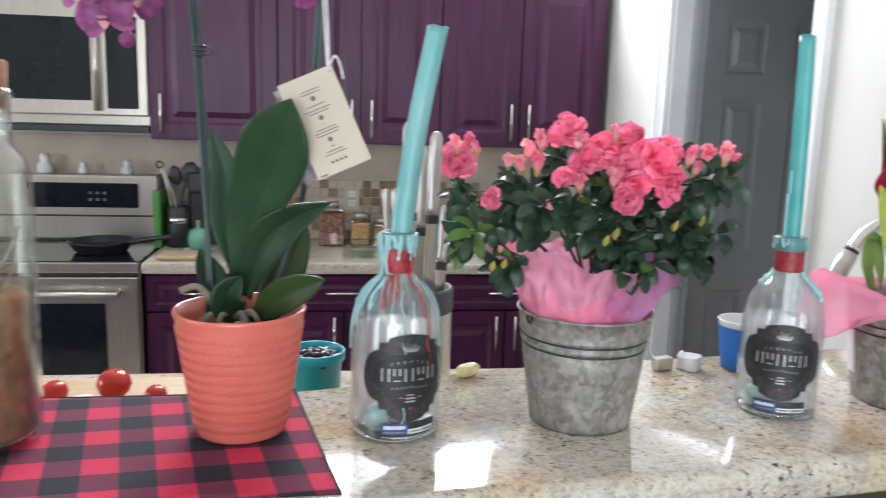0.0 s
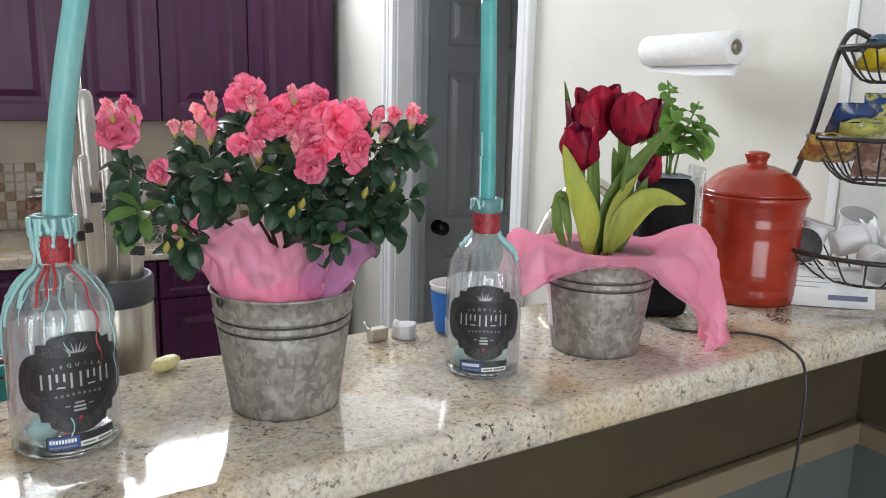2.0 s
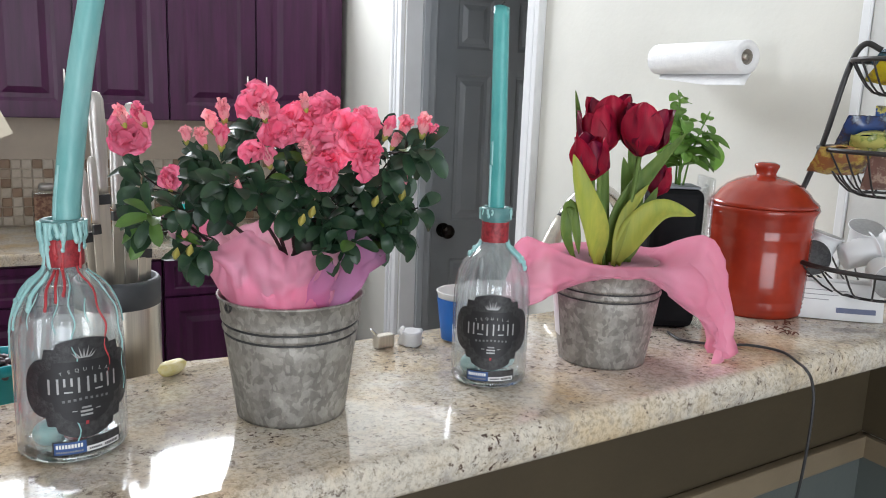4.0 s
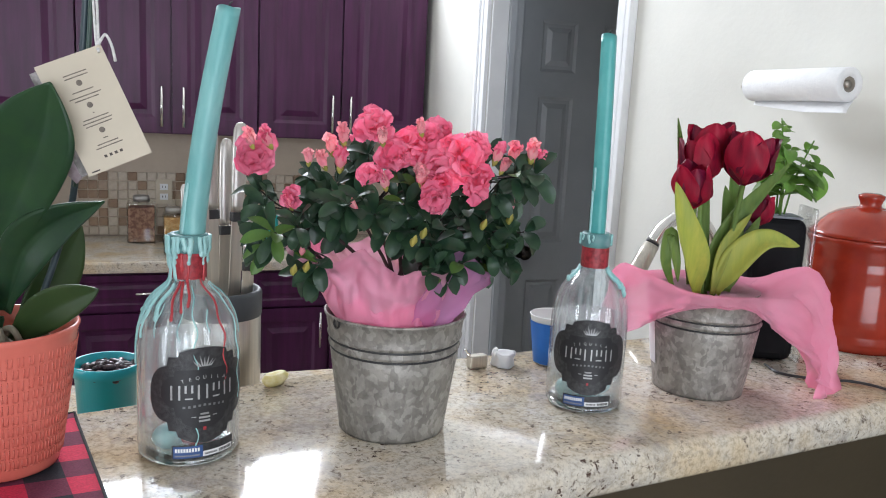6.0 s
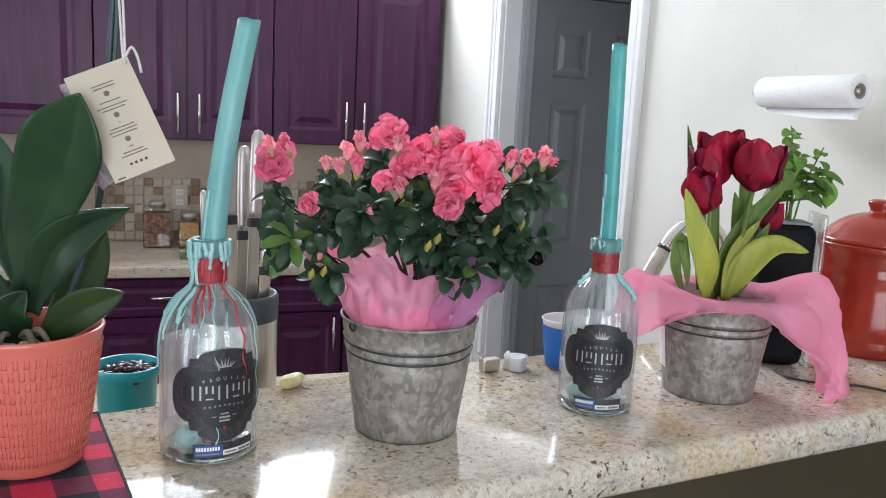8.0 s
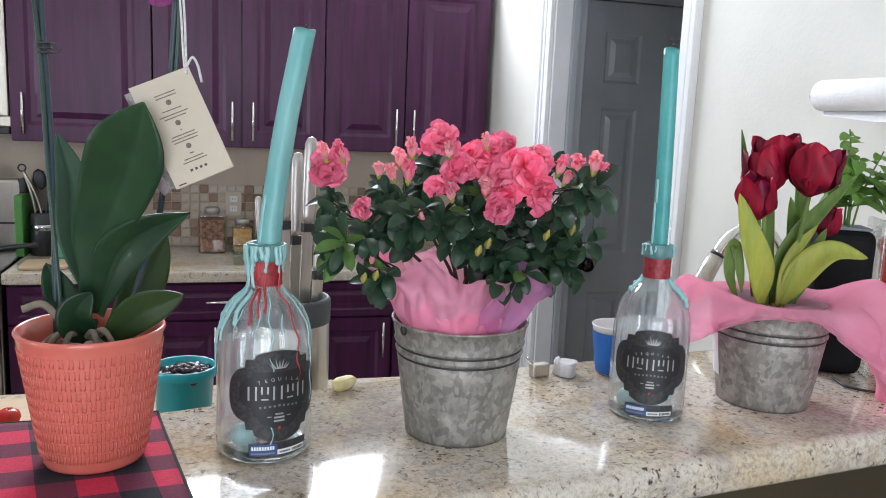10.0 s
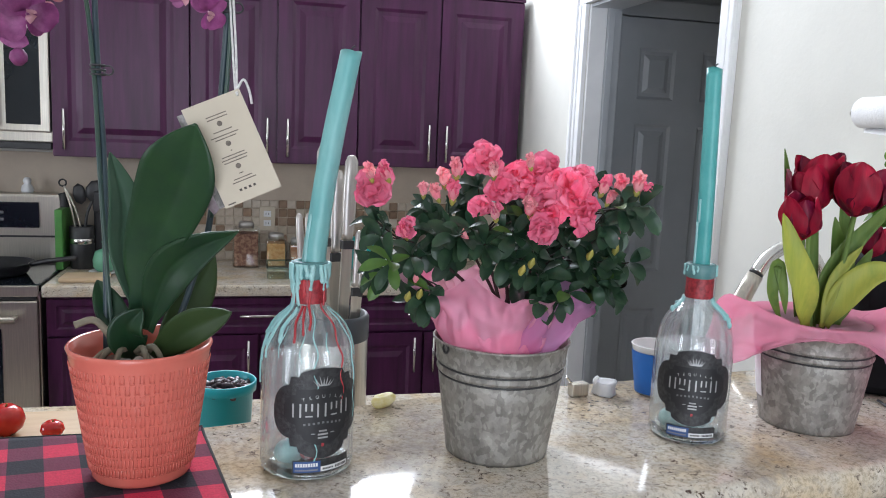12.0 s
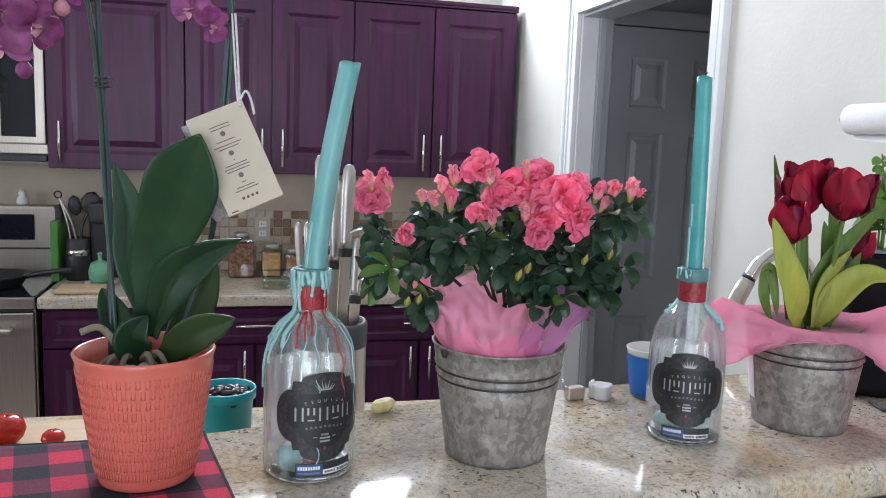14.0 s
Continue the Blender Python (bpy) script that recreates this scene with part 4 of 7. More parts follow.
def blade(points, width, facing=None, fold=0.25, shape=oval, n=12, cols=6, ripple=0.0, stalk=0.0, seed=0, crease=1.3):
    """A leaf or petal along a line, its face turned to facing, folded along the middle."""
    bm = bmesh.new()
    pts = curve_points(points, n)
    fac = (facing or FACE).normalized()
    rows = []
    for k, p in enumerate(pts):
        f = k / (len(pts) - 1)
        d = (pts[min(k + 1, len(pts) - 1)] - pts[max(k - 1, 0)]).normalized()
        side = d.cross(fac)
        side = side.normalized() if side.length > 1e-4 else Vector((1, 0, 0))
        up = side.cross(d).normalized()
        w = width / 2 * max(stalk if f < 0.5 else 0.03, shape(f))
        row = []
        for c in range(cols + 1):
            s = 2 * c / cols - 1
            lift = fold * w * (abs(s) ** crease) + ripple * width * math.sin(9 * f + 5 * s + seed) * abs(s)
            row.append(bm.verts.new(p + side * (w * s) + up * lift))
        rows.append(row)
    for a, b in zip(rows, rows[1:]):
        for c in range(cols):
            bm.faces.new((a[c], a[c + 1], b[c + 1], b[c]))
    return bm


def thicken(ob, t):
    """Gives a leaf its thickness."""
    s = ob.modifiers.new("thickness", "SOLIDIFY")
    s.thickness, s.offset = t, 0
    return ob


M_ORCHIDLEAF = leafy("orchid_leaf", (0.008, 0.031, 0.015), (0.019, 0.058, 0.017), 0.38, 0.12, 26, 0.35)
M_ORCHIDUNDER = leafy("orchid_leaf_olive", (0.045, 0.080, 0.022), (0.026, 0.056, 0.018), 0.42, 0.2, 22, 0.35)
M_ORCHIDPALELEAF = leafy("orchid_leaf_grey_green", (0.024, 0.058, 0.034), (0.038, 0.082, 0.046), 0.40, 0.15, 22, 0.35)
M_ORCHIDSTEM = mottled("orchid_stem", (0.022, 0.05, 0.045), (0.03, 0.06, 0.04), 40, 0.4)
M_STAKE = mottled("dark_plant_stake", (0.018, 0.035, 0.045), (0.025, 0.045, 0.055), 40, 0.45)
M_ROOT = mottled("orchid_root", (0.26, 0.22, 0.16), (0.16, 0.14, 0.10), 50, 0.8, relief=0.4)
M_ORCHIDPETAL = leafy("orchid_petal", (0.15, 0.018, 0.105), (0.33, 0.09, 0.24), 0.5, 0.35, 90)
M_ORCHIDPALE = leafy("orchid_pale_bud", (0.62, 0.33, 0.36), (0.55, 0.25, 0.32), 0.5, 0.35, 60)
M_AZLEAF = leafy("azalea_leaf", (0.012, 0.036, 0.024), (0.036, 0.080, 0.034), 0.40, 0.22, 60)
M_AZLEAF2 = leafy("azalea_young_leaf", (0.10, 0.19, 0.035), (0.07, 0.15, 0.03), 0.4, 0.35, 60)
M_AZPETAL = leafy("azalea_petal", (0.89, 0.11, 0.24), (0.94, 0.36, 0.50), 0.55, 0.40, 45, 0.3)
M_AZBUD = leafy("azalea_bud", (0.92, 0.24, 0.35), (0.96, 0.56, 0.54), 0.55, 0.40, 80, 0.3)
M_AZYELLOW = leafy("azalea_bud_scale", (0.42, 0.34, 0.08), (0.30, 0.30, 0.06), 0.5, 0.2, 80)
M_TWIG = mottled("brown_twig", (0.045, 0.028, 0.022), (0.025, 0.018, 0.016), 80, 0.8)
M_TULIP = leafy("tulip_petal", (0.44, 0.010, 0.040), (0.20, 0.005, 0.026), 0.48, 0.40, 1, 0.3, (130, 130, 22))
M_TULIPDARK = leafy("tulip_dark_petal", (0.085, 0.004, 0.026), (0.27, 0.007, 0.030), 0.46, 0.32, 1, 0.3, (120, 120, 20))
M_TULIPLEAF = leafy("tulip_leaf", (0.22, 0.31, 0.075), (0.12, 0.22, 0.055), 0.5, 0.38, 1, 0.4, (150, 150, 14))
M_TULIPYELLOW = leafy("tulip_leaf_yellowing", (0.50, 0.50, 0.10), (0.33, 0.40, 0.08), 0.5, 0.40, 1, 0.4, (130, 130, 12))
M_BASIL = leafy("basil_leaf", (0.17, 0.31, 0.055), (0.10, 0.22, 0.04), 0.45, 0.45, 50)


def tissue(name, a, b):
    m = leafy(name, a, b, 0.7, 0.6, 16, 0.1)
    nt = m.node_tree
    out = nt.nodes["Material Output"]
    src = out.inputs["Surface"].links[0].from_socket
    t = node(m, "ShaderNodeBsdfTransparent")
    t.inputs["Color"].default_value = (1.0, 0.82, 0.89, 1)
    mix = node(m, "ShaderNodeMixShader", Fac=0.58)
    link(m, src, mix.inputs[1])
    link(m, t.outputs[0], mix.inputs[2])
    link(m, mix.outputs[0], out.inputs["Surface"])
    return m


M_TISSUE = tissue("pink_tissue", (0.96, 0.50, 0.64), (0.97, 0.66, 0.77))
M_TISSUE_LILAC = tissue("lilac_tissue", (0.82, 0.46, 0.78), (0.88, 0.56, 0.84))


def orchid():
    c = thing("orchid_plant", pose(-0.028, 0.715, BAR_Z + 0.095), "magenta moth orchid with glossy dark green leaves in a coral pot", "orchid")
    leaves = (
        ([(-0.027, 0.712, 1.374), (-0.020, 0.702, 1.422), (-0.002, 0.685, 1.466), (0.011, 0.668, 1.500), (0.022, 0.652, 1.534)], 0.060, (-0.1, -1, 0.25), 0.22, M_ORCHIDLEAF, lambda f: max(0.30 * (f < 0.4), oval(f, 0.70, 0.85))),
        ([(-0.030, 0.715, 1.376), (-0.041, 0.722, 1.424), (-0.042, 0.735, 1.463), (-0.053, 0.745, 1.507)], 0.031, (0.6, -0.9, 0.2), 0.45, M_ORCHIDPALELEAF, lambda f: oval(f, 0.55, 0.8)),
        ([(-0.020, 0.708, 1.363), (-0.002, 0.695, 1.411), (0.021, 0.685, 1.434), (0.053, 0.672, 1.451)], 0.036, (-0.25, -0.95, -0.10), 0.5, M_ORCHIDLEAF, lambda f: oval(f, 0.40, 0.9)),
        ([(-0.015, 0.705, 1.340), (0.011, 0.69, 1.366), (0.048, 0.665, 1.387)], 0.030, (0.15, -0.95, 0.25), 0.2, M_ORCHIDUNDER, lambda f: oval(f, 0.55, 0.7)),
        ([(-0.036, 0.73, 1.340), (-0.054, 0.745, 1.368), (-0.067, 0.755, 1.396)], 0.026, (0.4, -1, 0.3), 0.4, M_ORCHIDLEAF, lambda f: oval(f, 0.5, 0.7)),
        ([(-0.014, 0.72, 1.345), (0.010, 0.738, 1.378), (0.031, 0.755, 1.420)], 0.036, (0.5, -0.8, 0.1), 0.3, M_ORCHIDUNDER, lambda f: oval(f, 0.5, 0.8)),
        ([(-0.030, 0.71, 1.340), (-0.035, 0.695, 1.365), (-0.022, 0.69, 1.385)], 0.030, (0.2, -1, 0.3), 0.4, M_ORCHIDLEAF, lambda f: oval(f, 0.4, 0.7)),
    )
    for k, (pts, w, fac, fold, mat, shape) in enumerate(leaves):
        thicken(part_w("leaf", blade(pts, w, Vector(fac), fold, shape, 14, 10, 0.0, 0.3, k, 0.75), mat, c), 0.0014)
    part_w("stake", tube(curve_points([(-0.057, 0.735, 1.335), (-0.061, 0.765, 1.486), (-0.070, 0.797, 1.575), (-0.074, 0.81, 1.641), (-0.078, 0.82, 1.71)], 8), 0.0026, 10), M_STAKE, c, "dark support stake")
    part_w("flower_stem", tube(curve_points([(-0.052, 0.735, 1.34), (-0.064, 0.762, 1.486), (-0.073, 0.794, 1.575), (-0.083, 0.81, 1.650), (-0.10, 0.81, 1.70), (-0.125, 0.80, 1.69), (-0.14, 0.795, 1.65), (-0.133, 0.785, 1.60)], 8), 0.0021, 8), M_ORCHIDSTEM, c)
    part_w("stake", tube(curve_points([(-0.008, 0.72, 1.335), (0.016, 0.725, 1.406), (0.029, 0.725, 1.456), (0.038, 0.72, 1.562), (0.043, 0.715, 1.627), (0.047, 0.71, 1.70)], 8), 0.0026, 10), M_STAKE, c, "dark support stake")
    part_w("flower_stem", tube(curve_points([(0.030, 0.722, 1.456), (0.042, 0.717, 1.562), (0.045, 0.712, 1.640), (0.035, 0.705, 1.70)], 8), 0.0019, 8), M_ORCHIDSTEM, c)
    for (x, y, z), turn in (((-0.070, 0.797, 1.577), 0), ((0.042, 0.715, 1.628), 40)):
        bm = bmesh.new()
        for dz in (-0.004, 0.0, 0.004):
            tube([(x + 0.0062 * math.cos(a), y + 0.0062 * math.sin(a), z + dz) for a in (6.2832 * i / 16 for i in range(17))], 0.0010, 6, bm, False)
        tube([(x + 0.009 + 0.004 * math.cos(a), y - 0.002, z + 0.004 * math.sin(a)) for a in (6.2832 * i / 14 for i in range(15))], 0.0008, 6, bm, False)
        part_w("plant_clip", bm, M_BLACK, c, "dark plastic spring clip")
    rng = random.Random(11)

    def bloom(p, r, fac, roll):
        fac = Vector(fac).normalized()
        x = fac.cross(Vector((0, 0, 1))).normalized()
        y = x.cross(fac).normalized()
        bm = bmesh.new()
        for k, (ang, ln, wd) in enumerate(((90, 1.0, 0.62), (210, 1.0, 0.60), (330, 1.0, 0.60), (12, 1.05, 1.05), (168, 1.05, 1.05))):
            a = radians(ang + roll)
            d = x * math.cos(a) + y * math.sin(a)
            back = -0.12 if k < 3 else 0.05
            joined(bm, blade([Vector(p) + d * 0.001, Vector(p) + d * r * ln * 0.5 + fac * r * (back + 0.12), Vector(p) + d * r * ln + fac * r * back], r * wd, fac, 0.12, lambda f: oval(f, 0.58, 0.6), 5, 4, 0.03, 0.25, k))
        f = part_w("flower", bm, M_ORCHIDPETAL, c, "magenta petals with pale edges")
        b2 = blade([Vector(p), Vector(p) + fac * r * 0.35 - y * r * 0.1, Vector(p) + fac * r * 0.3 - y * r * 0.45], r * 0.36, y, 0.5, lambda q: oval(q, 0.6, 0.6), 4, 4)
        part_w("lip", b2, M_ORCHIDPALE, c, "pale yellow-pink lip", True, f)

    for p, r, fac, roll in (((-0.150, 0.80, 1.634), 0.024, (0.4, -0.9, 0.1), 8), ((-0.120, 0.775, 1.622), 0.021, (0.5, -0.8, -0.2), 30), ((-0.148, 0.785, 1.603), 0.023, (-0.1, -1, -0.1), -12), ((-0.134, 0.80, 1.660), 0.024, (0.2, -1, 0.1), 0), ((-0.104, 0.80, 1.664), 0.023, (0.5, -0.8, 0.1), 15), ((-0.066, 0.80, 1.668), 0.022, (0.3, -1, -0.25), -8), ((-0.17, 0.79, 1.625), 0.023, (-0.4, -0.9, 0.0), 5), ((0.014, 0.705, 1.634), 0.017, (-0.5, -0.8, -0.1), 10), ((0.036, 0.70, 1.660), 0.021, (0.1, -1, -0.1), 0), ((0.029, 0.698, 1.622), 0.014, (0.4, -0.9, -0.5), 60)):
        bloom(p, r * 1.15, fac, roll)
    for p, r, mat in (((-0.129, 0.778, 1.583), 0.0085, M_ORCHIDPETAL), ((-0.117, 0.79, 1.609), 0.008, M_ORCHIDPALE), ((-0.102, 0.80, 1.640), 0.008, M_ORCHIDPALE), ((-0.108, 0.79, 1.626), 0.007, M_ORCHIDPALE)):
        bm = lathe([(0, -1.0), (0.5, -0.75), (0.85, -0.2), (0.8, 0.3), (0.45, 0.8), (0, 1.05)], 14)
        bm.transform(Matrix.Translation(p) @ Euler((0.6, 0.9 * (1 if r < 0.008 else 0.3), 0)).to_matrix().to_4x4() @ Matrix.Scale(r, 4))
        part_w("bud", bm, mat, c)
    rng = random.Random(5)
    for k in range(11):
        a = rng.uniform(0, 6.283)
        p0 = Vector((-0.028 + 0.01 * math.cos(a), 0.715 + 0.01 * math.sin(a), 1.345))
        p2 = Vector((-0.028 + 0.042 * math.cos(a + 0.4), 0.715 + 0.042 * math.sin(a + 0.4), 1.331))
        p1 = (p0 + p2) / 2 + Vector((0, 0, rng.uniform(0.004, 0.014)))
        part_w("root", tube(curve_points([p0, p1, p2], 6), 0.0028, 8, None, True, 0.8), M_ROOT, c, "pale grey aerial root")
    part_w("root", tube(curve_points([(-0.045, 0.72, 1.345), (-0.062, 0.72, 1.368), (-0.078, 0.715, 1.366)], 6), 0.003, 8), M_ROOT, c, "pale grey aerial root")
    return c


orchid()


def tag():
    """The cream hang tag on its string, with a smaller card behind it."""
    c = thing("hang_tag", pose(0.052, 0.672, 1.559), "cream paper hang tag with small print on white string", "tag")
    o = Vector((0.052, 0.672, 1.559))
    ex = (Vector((0.0825, 0.672, 1.4905)) - o)
    ey = (Vector((0.015, 0.672, 1.534)) - o)
    L, W = ex.length, ey.length
    ex.normalize()
    ey = (ey - ey.dot(ex) * ex).normalized()
    nrm = ex.cross(ey)
    if nrm.y > 0:
        nrm = -nrm

    def card(name, x0, x1, y0, y1, mat, lift, parent=None, bend=0.0, label=""):
        bm = bmesh.new()
        rows = [[bm.verts.new(o + ex * x + ey * (y0 + (y1 - y0) * k / 6) + nrm * (lift + bend * math.sin(math.pi * (y0 + (y1 - y0) * k / 6) / W))) for k in range(7)] for x in (x0, (x0 + x1) / 2, x1)]
        for a, b in zip(rows, rows[1:]):
            for k in range(6):
                bm.faces.new((a[k], a[k + 1], b[k + 1], b[k]))
        return part_w(name, bm, mat, c, label, False, parent)
    L += 0.004
    face = card("card", -0.003, L, -0.002, W, M_CREAMCARD, 0.0)
    thicken(face, 0.0005)
    thicken(card("back_card", 0.0, L * 0.98, 0.006, W + 0.005, mottled("dark_printed_card", (0.10, 0.09, 0.08), (0.45, 0.40, 0.40), 30, 0.5, lo=0.45, hi=0.6), -0.0016, None, 0.0, "folded back leaf with a dark photo print"), 0.0005)
    ink = mottled("brown_ink", (0.13, 0.105, 0.085), (0.20, 0.165, 0.14), 200, 0.7)
    dark = mottled("dark_brown_ink", (0.07, 0.055, 0.05), (0.1, 0.08, 0.07), 200, 0.7)
    rng = random.Random(2)
    x = 0.009
    for blockn, (n, short) in enumerate(((2, 0.006), (0, 0), (1, 0.012), (2, 0.006), (0, 0), (1, 0.014), (3, 0.006), (0, 0), (1, 0.014), (2, 0.008))):
        if n == 0:
            bm = bmesh.new()
            q = [bm.verts.new(o + ex * (x + 0.0014 + 0.0021 * math.cos(a)) + ey * (W * 0.5 + 0.0021 * math.sin(a)) + nrm * 0.0005) for a in (6.2832 * i / 14 for i in range(14))]
            bm.faces.new(q)
            part_w("printed_mark", bm, ink, c, "", False, face)
            x += 0.0055
        for k in range(n):
            a = W * 0.16 + short * rng.uniform(0.6, 1.2)
            card("printed_line", x, x + 0.0008, a, W - a, ink, 0.0005, face)
            x += 0.0024
        x += 0.0012
    for k in range(4):
        s = W * 0.5 + (k - 1.5) * 0.0038
        card("printed_mark", L - 0.0105, L - 0.0085, s - 0.001, s + 0.001, dark, 0.0005, face)
    card("printed_line", L - 0.0025, L - 0.0015, W - 0.009, W - 0.003, dark, 0.0005, face)
    small = bmesh.new()
    pts = [(0.020, 0.685, 1.500), (0.048, 0.685, 1.480), (0.034, 0.685, 1.462), (0.014, 0.685, 1.484)]
    small.faces.new([small.verts.new(p) for p in pts])
    thicken(part_w("photo_card", small, mottled("lilac_photo_print", (0.50, 0.42, 0.47), (0.24, 0.17, 0.18), 40, 0.4, lo=0.42, hi=0.6), c, "small card with a blurred photo"), 0.0005)
    string = mottled("white_cotton_string", (0.78, 0.76, 0.74), (0.6, 0.58, 0.57), 300, 0.9, relief=0.8, relief_scale=500)
    part_w("string", tube(curve_points([(0.0475, 0.700, 1.632), (0.0495, 0.694, 1.60), (0.051, 0.676, 1.565), (0.0515, 0.670, 1.557)], 8), 0.0010, 6), string, c, "white cotton string")
    part_w("string", tube(curve_points([(0.0450, 0.702, 1.632), (0.0470, 0.694, 1.60), (0.0495, 0.676, 1.565), (0.0515, 0.670, 1.557)], 8), 0.0009, 6), string, c, "white cotton string")
    part_w("string_end", tube(curve_points([(0.0515, 0.670, 1.562), (0.056, 0.668, 1.569), (0.060, 0.667, 1.562), (0.0625, 0.667, 1.551)], 6), 0.0010, 6), string, c, "frayed string end")


tag()


def ruffled_flower(p, r, fac, seed, rings=((4, 0.5, 1.0), (5, 0.8, 0.8), (6, 1.0, 0.35))):
    rng = random.Random(seed)
    fac = Vector(fac).normalized()
    x = fac.cross(Vector((0.1, 0.05, 1))).normalized()
    y = x.cross(fac).normalized()
    bm = bmesh.new()
    for n, ln, lift in rings:
        for k in range(n):
            a = 6.2832 * (k + rng.uniform(-0.42, 0.42)) / n + ln * 3
            d = x * math.cos(a) + y * math.sin(a)
            q = Vector(p)
            e = rng.uniform(0.72, 1.22)
            joined(bm, blade([q, q + d * r * 0.5 * ln * e + fac * r * lift * 0.5, q + d * r * ln * e + fac * r * lift * (0.62 + 0.25 * rng.random())], r * 1.02, fac + d * rng.uniform(-0.1, 0.9) + Vector((rng.uniform(-0.35, 0.35), 0, rng.uniform(-0.35, 0.35))), 0.2, lambda f: max(0.12, oval(f, 0.66, 0.75)) * (1 + 0.12 * math.sin(23 * f + seed)), 7, 8, 0.17, 0.2, rng.uniform(0, 6)))
    return bm


def bud_bm(p, r, d):
    bm = lathe([(0, -1.3), (0.32, -1.0), (0.66, -0.3), (0.68, 0.2), (0.46, 0.9), (0.30, 1.4), (0.10, 1.8), (0, 1.9)], 15, lambda a, q, z: q * (1 + 0.22 * math.cos(3 * a + 1.7 * z)))
    bm.transform(Matrix.Translation(p) @ Vector(d).to_track_quat("Z", "Y").to_matrix().to_4x4() @ Matrix.Scale(r, 4))
    return bm


def leaf_mesh(name, length, width, mat, curl, fold=0.25):
    bm = blade([(0, 0, 0), (length * 0.5, 0, curl * 0.4), (length, 0, -curl)], width, Vector((0, 0, 1)), fold, lambda f: oval(f, 0.60, 0.6), 4, 4, 0.0, 0.12)
    return mesh_of(name, bm, mat)


def put_leaf(me, root, p, d, up, s):
    ob = new("leaf", me)
    d = Vector(d).normalized()
    y = Vector(up).cross(d)
    y = y.normalized() if y.length > 1e-3 else Vector((0, 1, 0))
    z = d.cross(y).normalized()
    m = Matrix((d, y, z)).transposed().to_4x4()
    ob.matrix_basis = root.matrix_basis.inverted() @ Matrix.Translation(p) @ m @ Matrix.Scale(s, 4)
    ob.parent = root
    return ob


def azalea():
    c = thing("azalea_plant", pose(K1[0], K1[1], BAR_Z + 0.10), "loose bushy azalea with ruffled coral-pink blooms and dark green leaves", "azalea")
    rng = random.Random(21)
    meshes = [leaf_mesh("leaf", 0.027, 0.0140, M_AZLEAF, 0.004), leaf_mesh("leaf", 0.024, 0.0135, M_AZLEAF, 0.006), leaf_mesh("leaf", 0.030, 0.0145, M_AZLEAF, 0.002)]
    young = leaf_mesh("leaf", 0.028, 0.0120, M_AZLEAF2, 0.003)
    root = Vector((K1[0], K1[1], 1.345))
    mid = Vector((K1[0], K1[1], 1.430))
    blooms = (((0.259, 0.700, 1.511), 0.0200, (-0.15, -0.75, 0.65)), ((0.162, 0.690, 1.486), 0.0200, (-0.2, -1, 0.15)), ((0.321, 0.654, 1.490), 0.0235, (0.2, -1, 0.35)), ((0.334, 0.655, 1.474), 0.0190, (0.5, -1, -0.05)), ((0.302, 0.656, 1.486), 0.0190, (-0.2, -1, 0.1)), ((0.272, 0.672, 1.489), 0.0170, (-0.5, -0.8, 0.4)), ((0.306, 0.652, 1.472), 0.0150, (-0.1, -1, -0.2)), ((0.300, 0.672, 1.504), 0.0160, (-0.1, -0.7, 0.8)), ((0.288, 0.680, 1.497), 0.0220, (-0.2, -0.9, 0.5)), ((0.296, 0.640, 1.461), 0.0170, (-0.1, -0.9, -0.3)), ((0.250, 0.660, 1.476), 0.0155, (-0.6, -0.8, 0.1)), ((0.191, 0.672, 1.457), 0.0120, (-0.5, -0.7, 0.1)), ((0.312, 0.690, 1.506), 0.0190, (0.1, -0.6, 0.8)), ((0.340, 0.675, 1.498), 0.0180, (0.5, -0.6, 0.6)), ((0.272, 0.76, 1.505), 0.018, (-0.2, 0.6, 0.8)))
    boughs = ((0.192, 1.443, 0.032, 0.022, 10), (0.172, 1.424, 0.010, 0.016, 4), (0.209, 1.400, 0.017, 0.013, 6), (0.258, 1.462, 0.048, 0.028, 18), (0.312, 1.436, 0.042, 0.042, 26), (0.356, 1.446, 0.034, 0.034, 17), (0.380, 1.420, 0.020, 0.020, 8), (0.380, 1.478, 0.024, 0.012, 5), (0.290, 1.482, 0.066, 0.016, 9), (0.318, 1.404, 0.030, 0.010, 9), (0.362, 1.408, 0.024, 0.012, 7), (0.252, 1.432, 0.022, 0.010, 4))
    tips = []
    for b, (bx, bz, rx, rz, n) in enumerate(boughs):
        got = 0
        while got < n:
            a, q = rng.uniform(0, 6.2832), math.sqrt(rng.random())
            front = math.sqrt(1 - q * q)
            y = 0.716 - (0.062 * rng.uniform(0.35, 1.05) if rng.random() < 0.72 else -0.05 * rng.random()) * front + rng.uniform(-0.012, 0.012)
            p = Vector((bx + rx * q * math.cos(a), max(y, 0.730) if b == 8 else y, bz + rz * q * math.sin(a)))
            if any((Vector((p.x - f.x, 0, p.z - f.z)).length < r * 0.95 + 0.008 and p.y < f.y + 0.022) for f, r in ((Vector(f), r) for f, r, _ in blooms)):
                if rng.random() < 0.9:
                    continue
            tips.append((p, b))
            got += 1
    tips.sort(key=lambda t: t[0].y)
    hubs = [Vector((K1[0] + 0.72 * (bx - K1[0]), 0.722, bz - 0.45 * rz - 0.006)) for bx, bz, rx, rz, n in boughs]
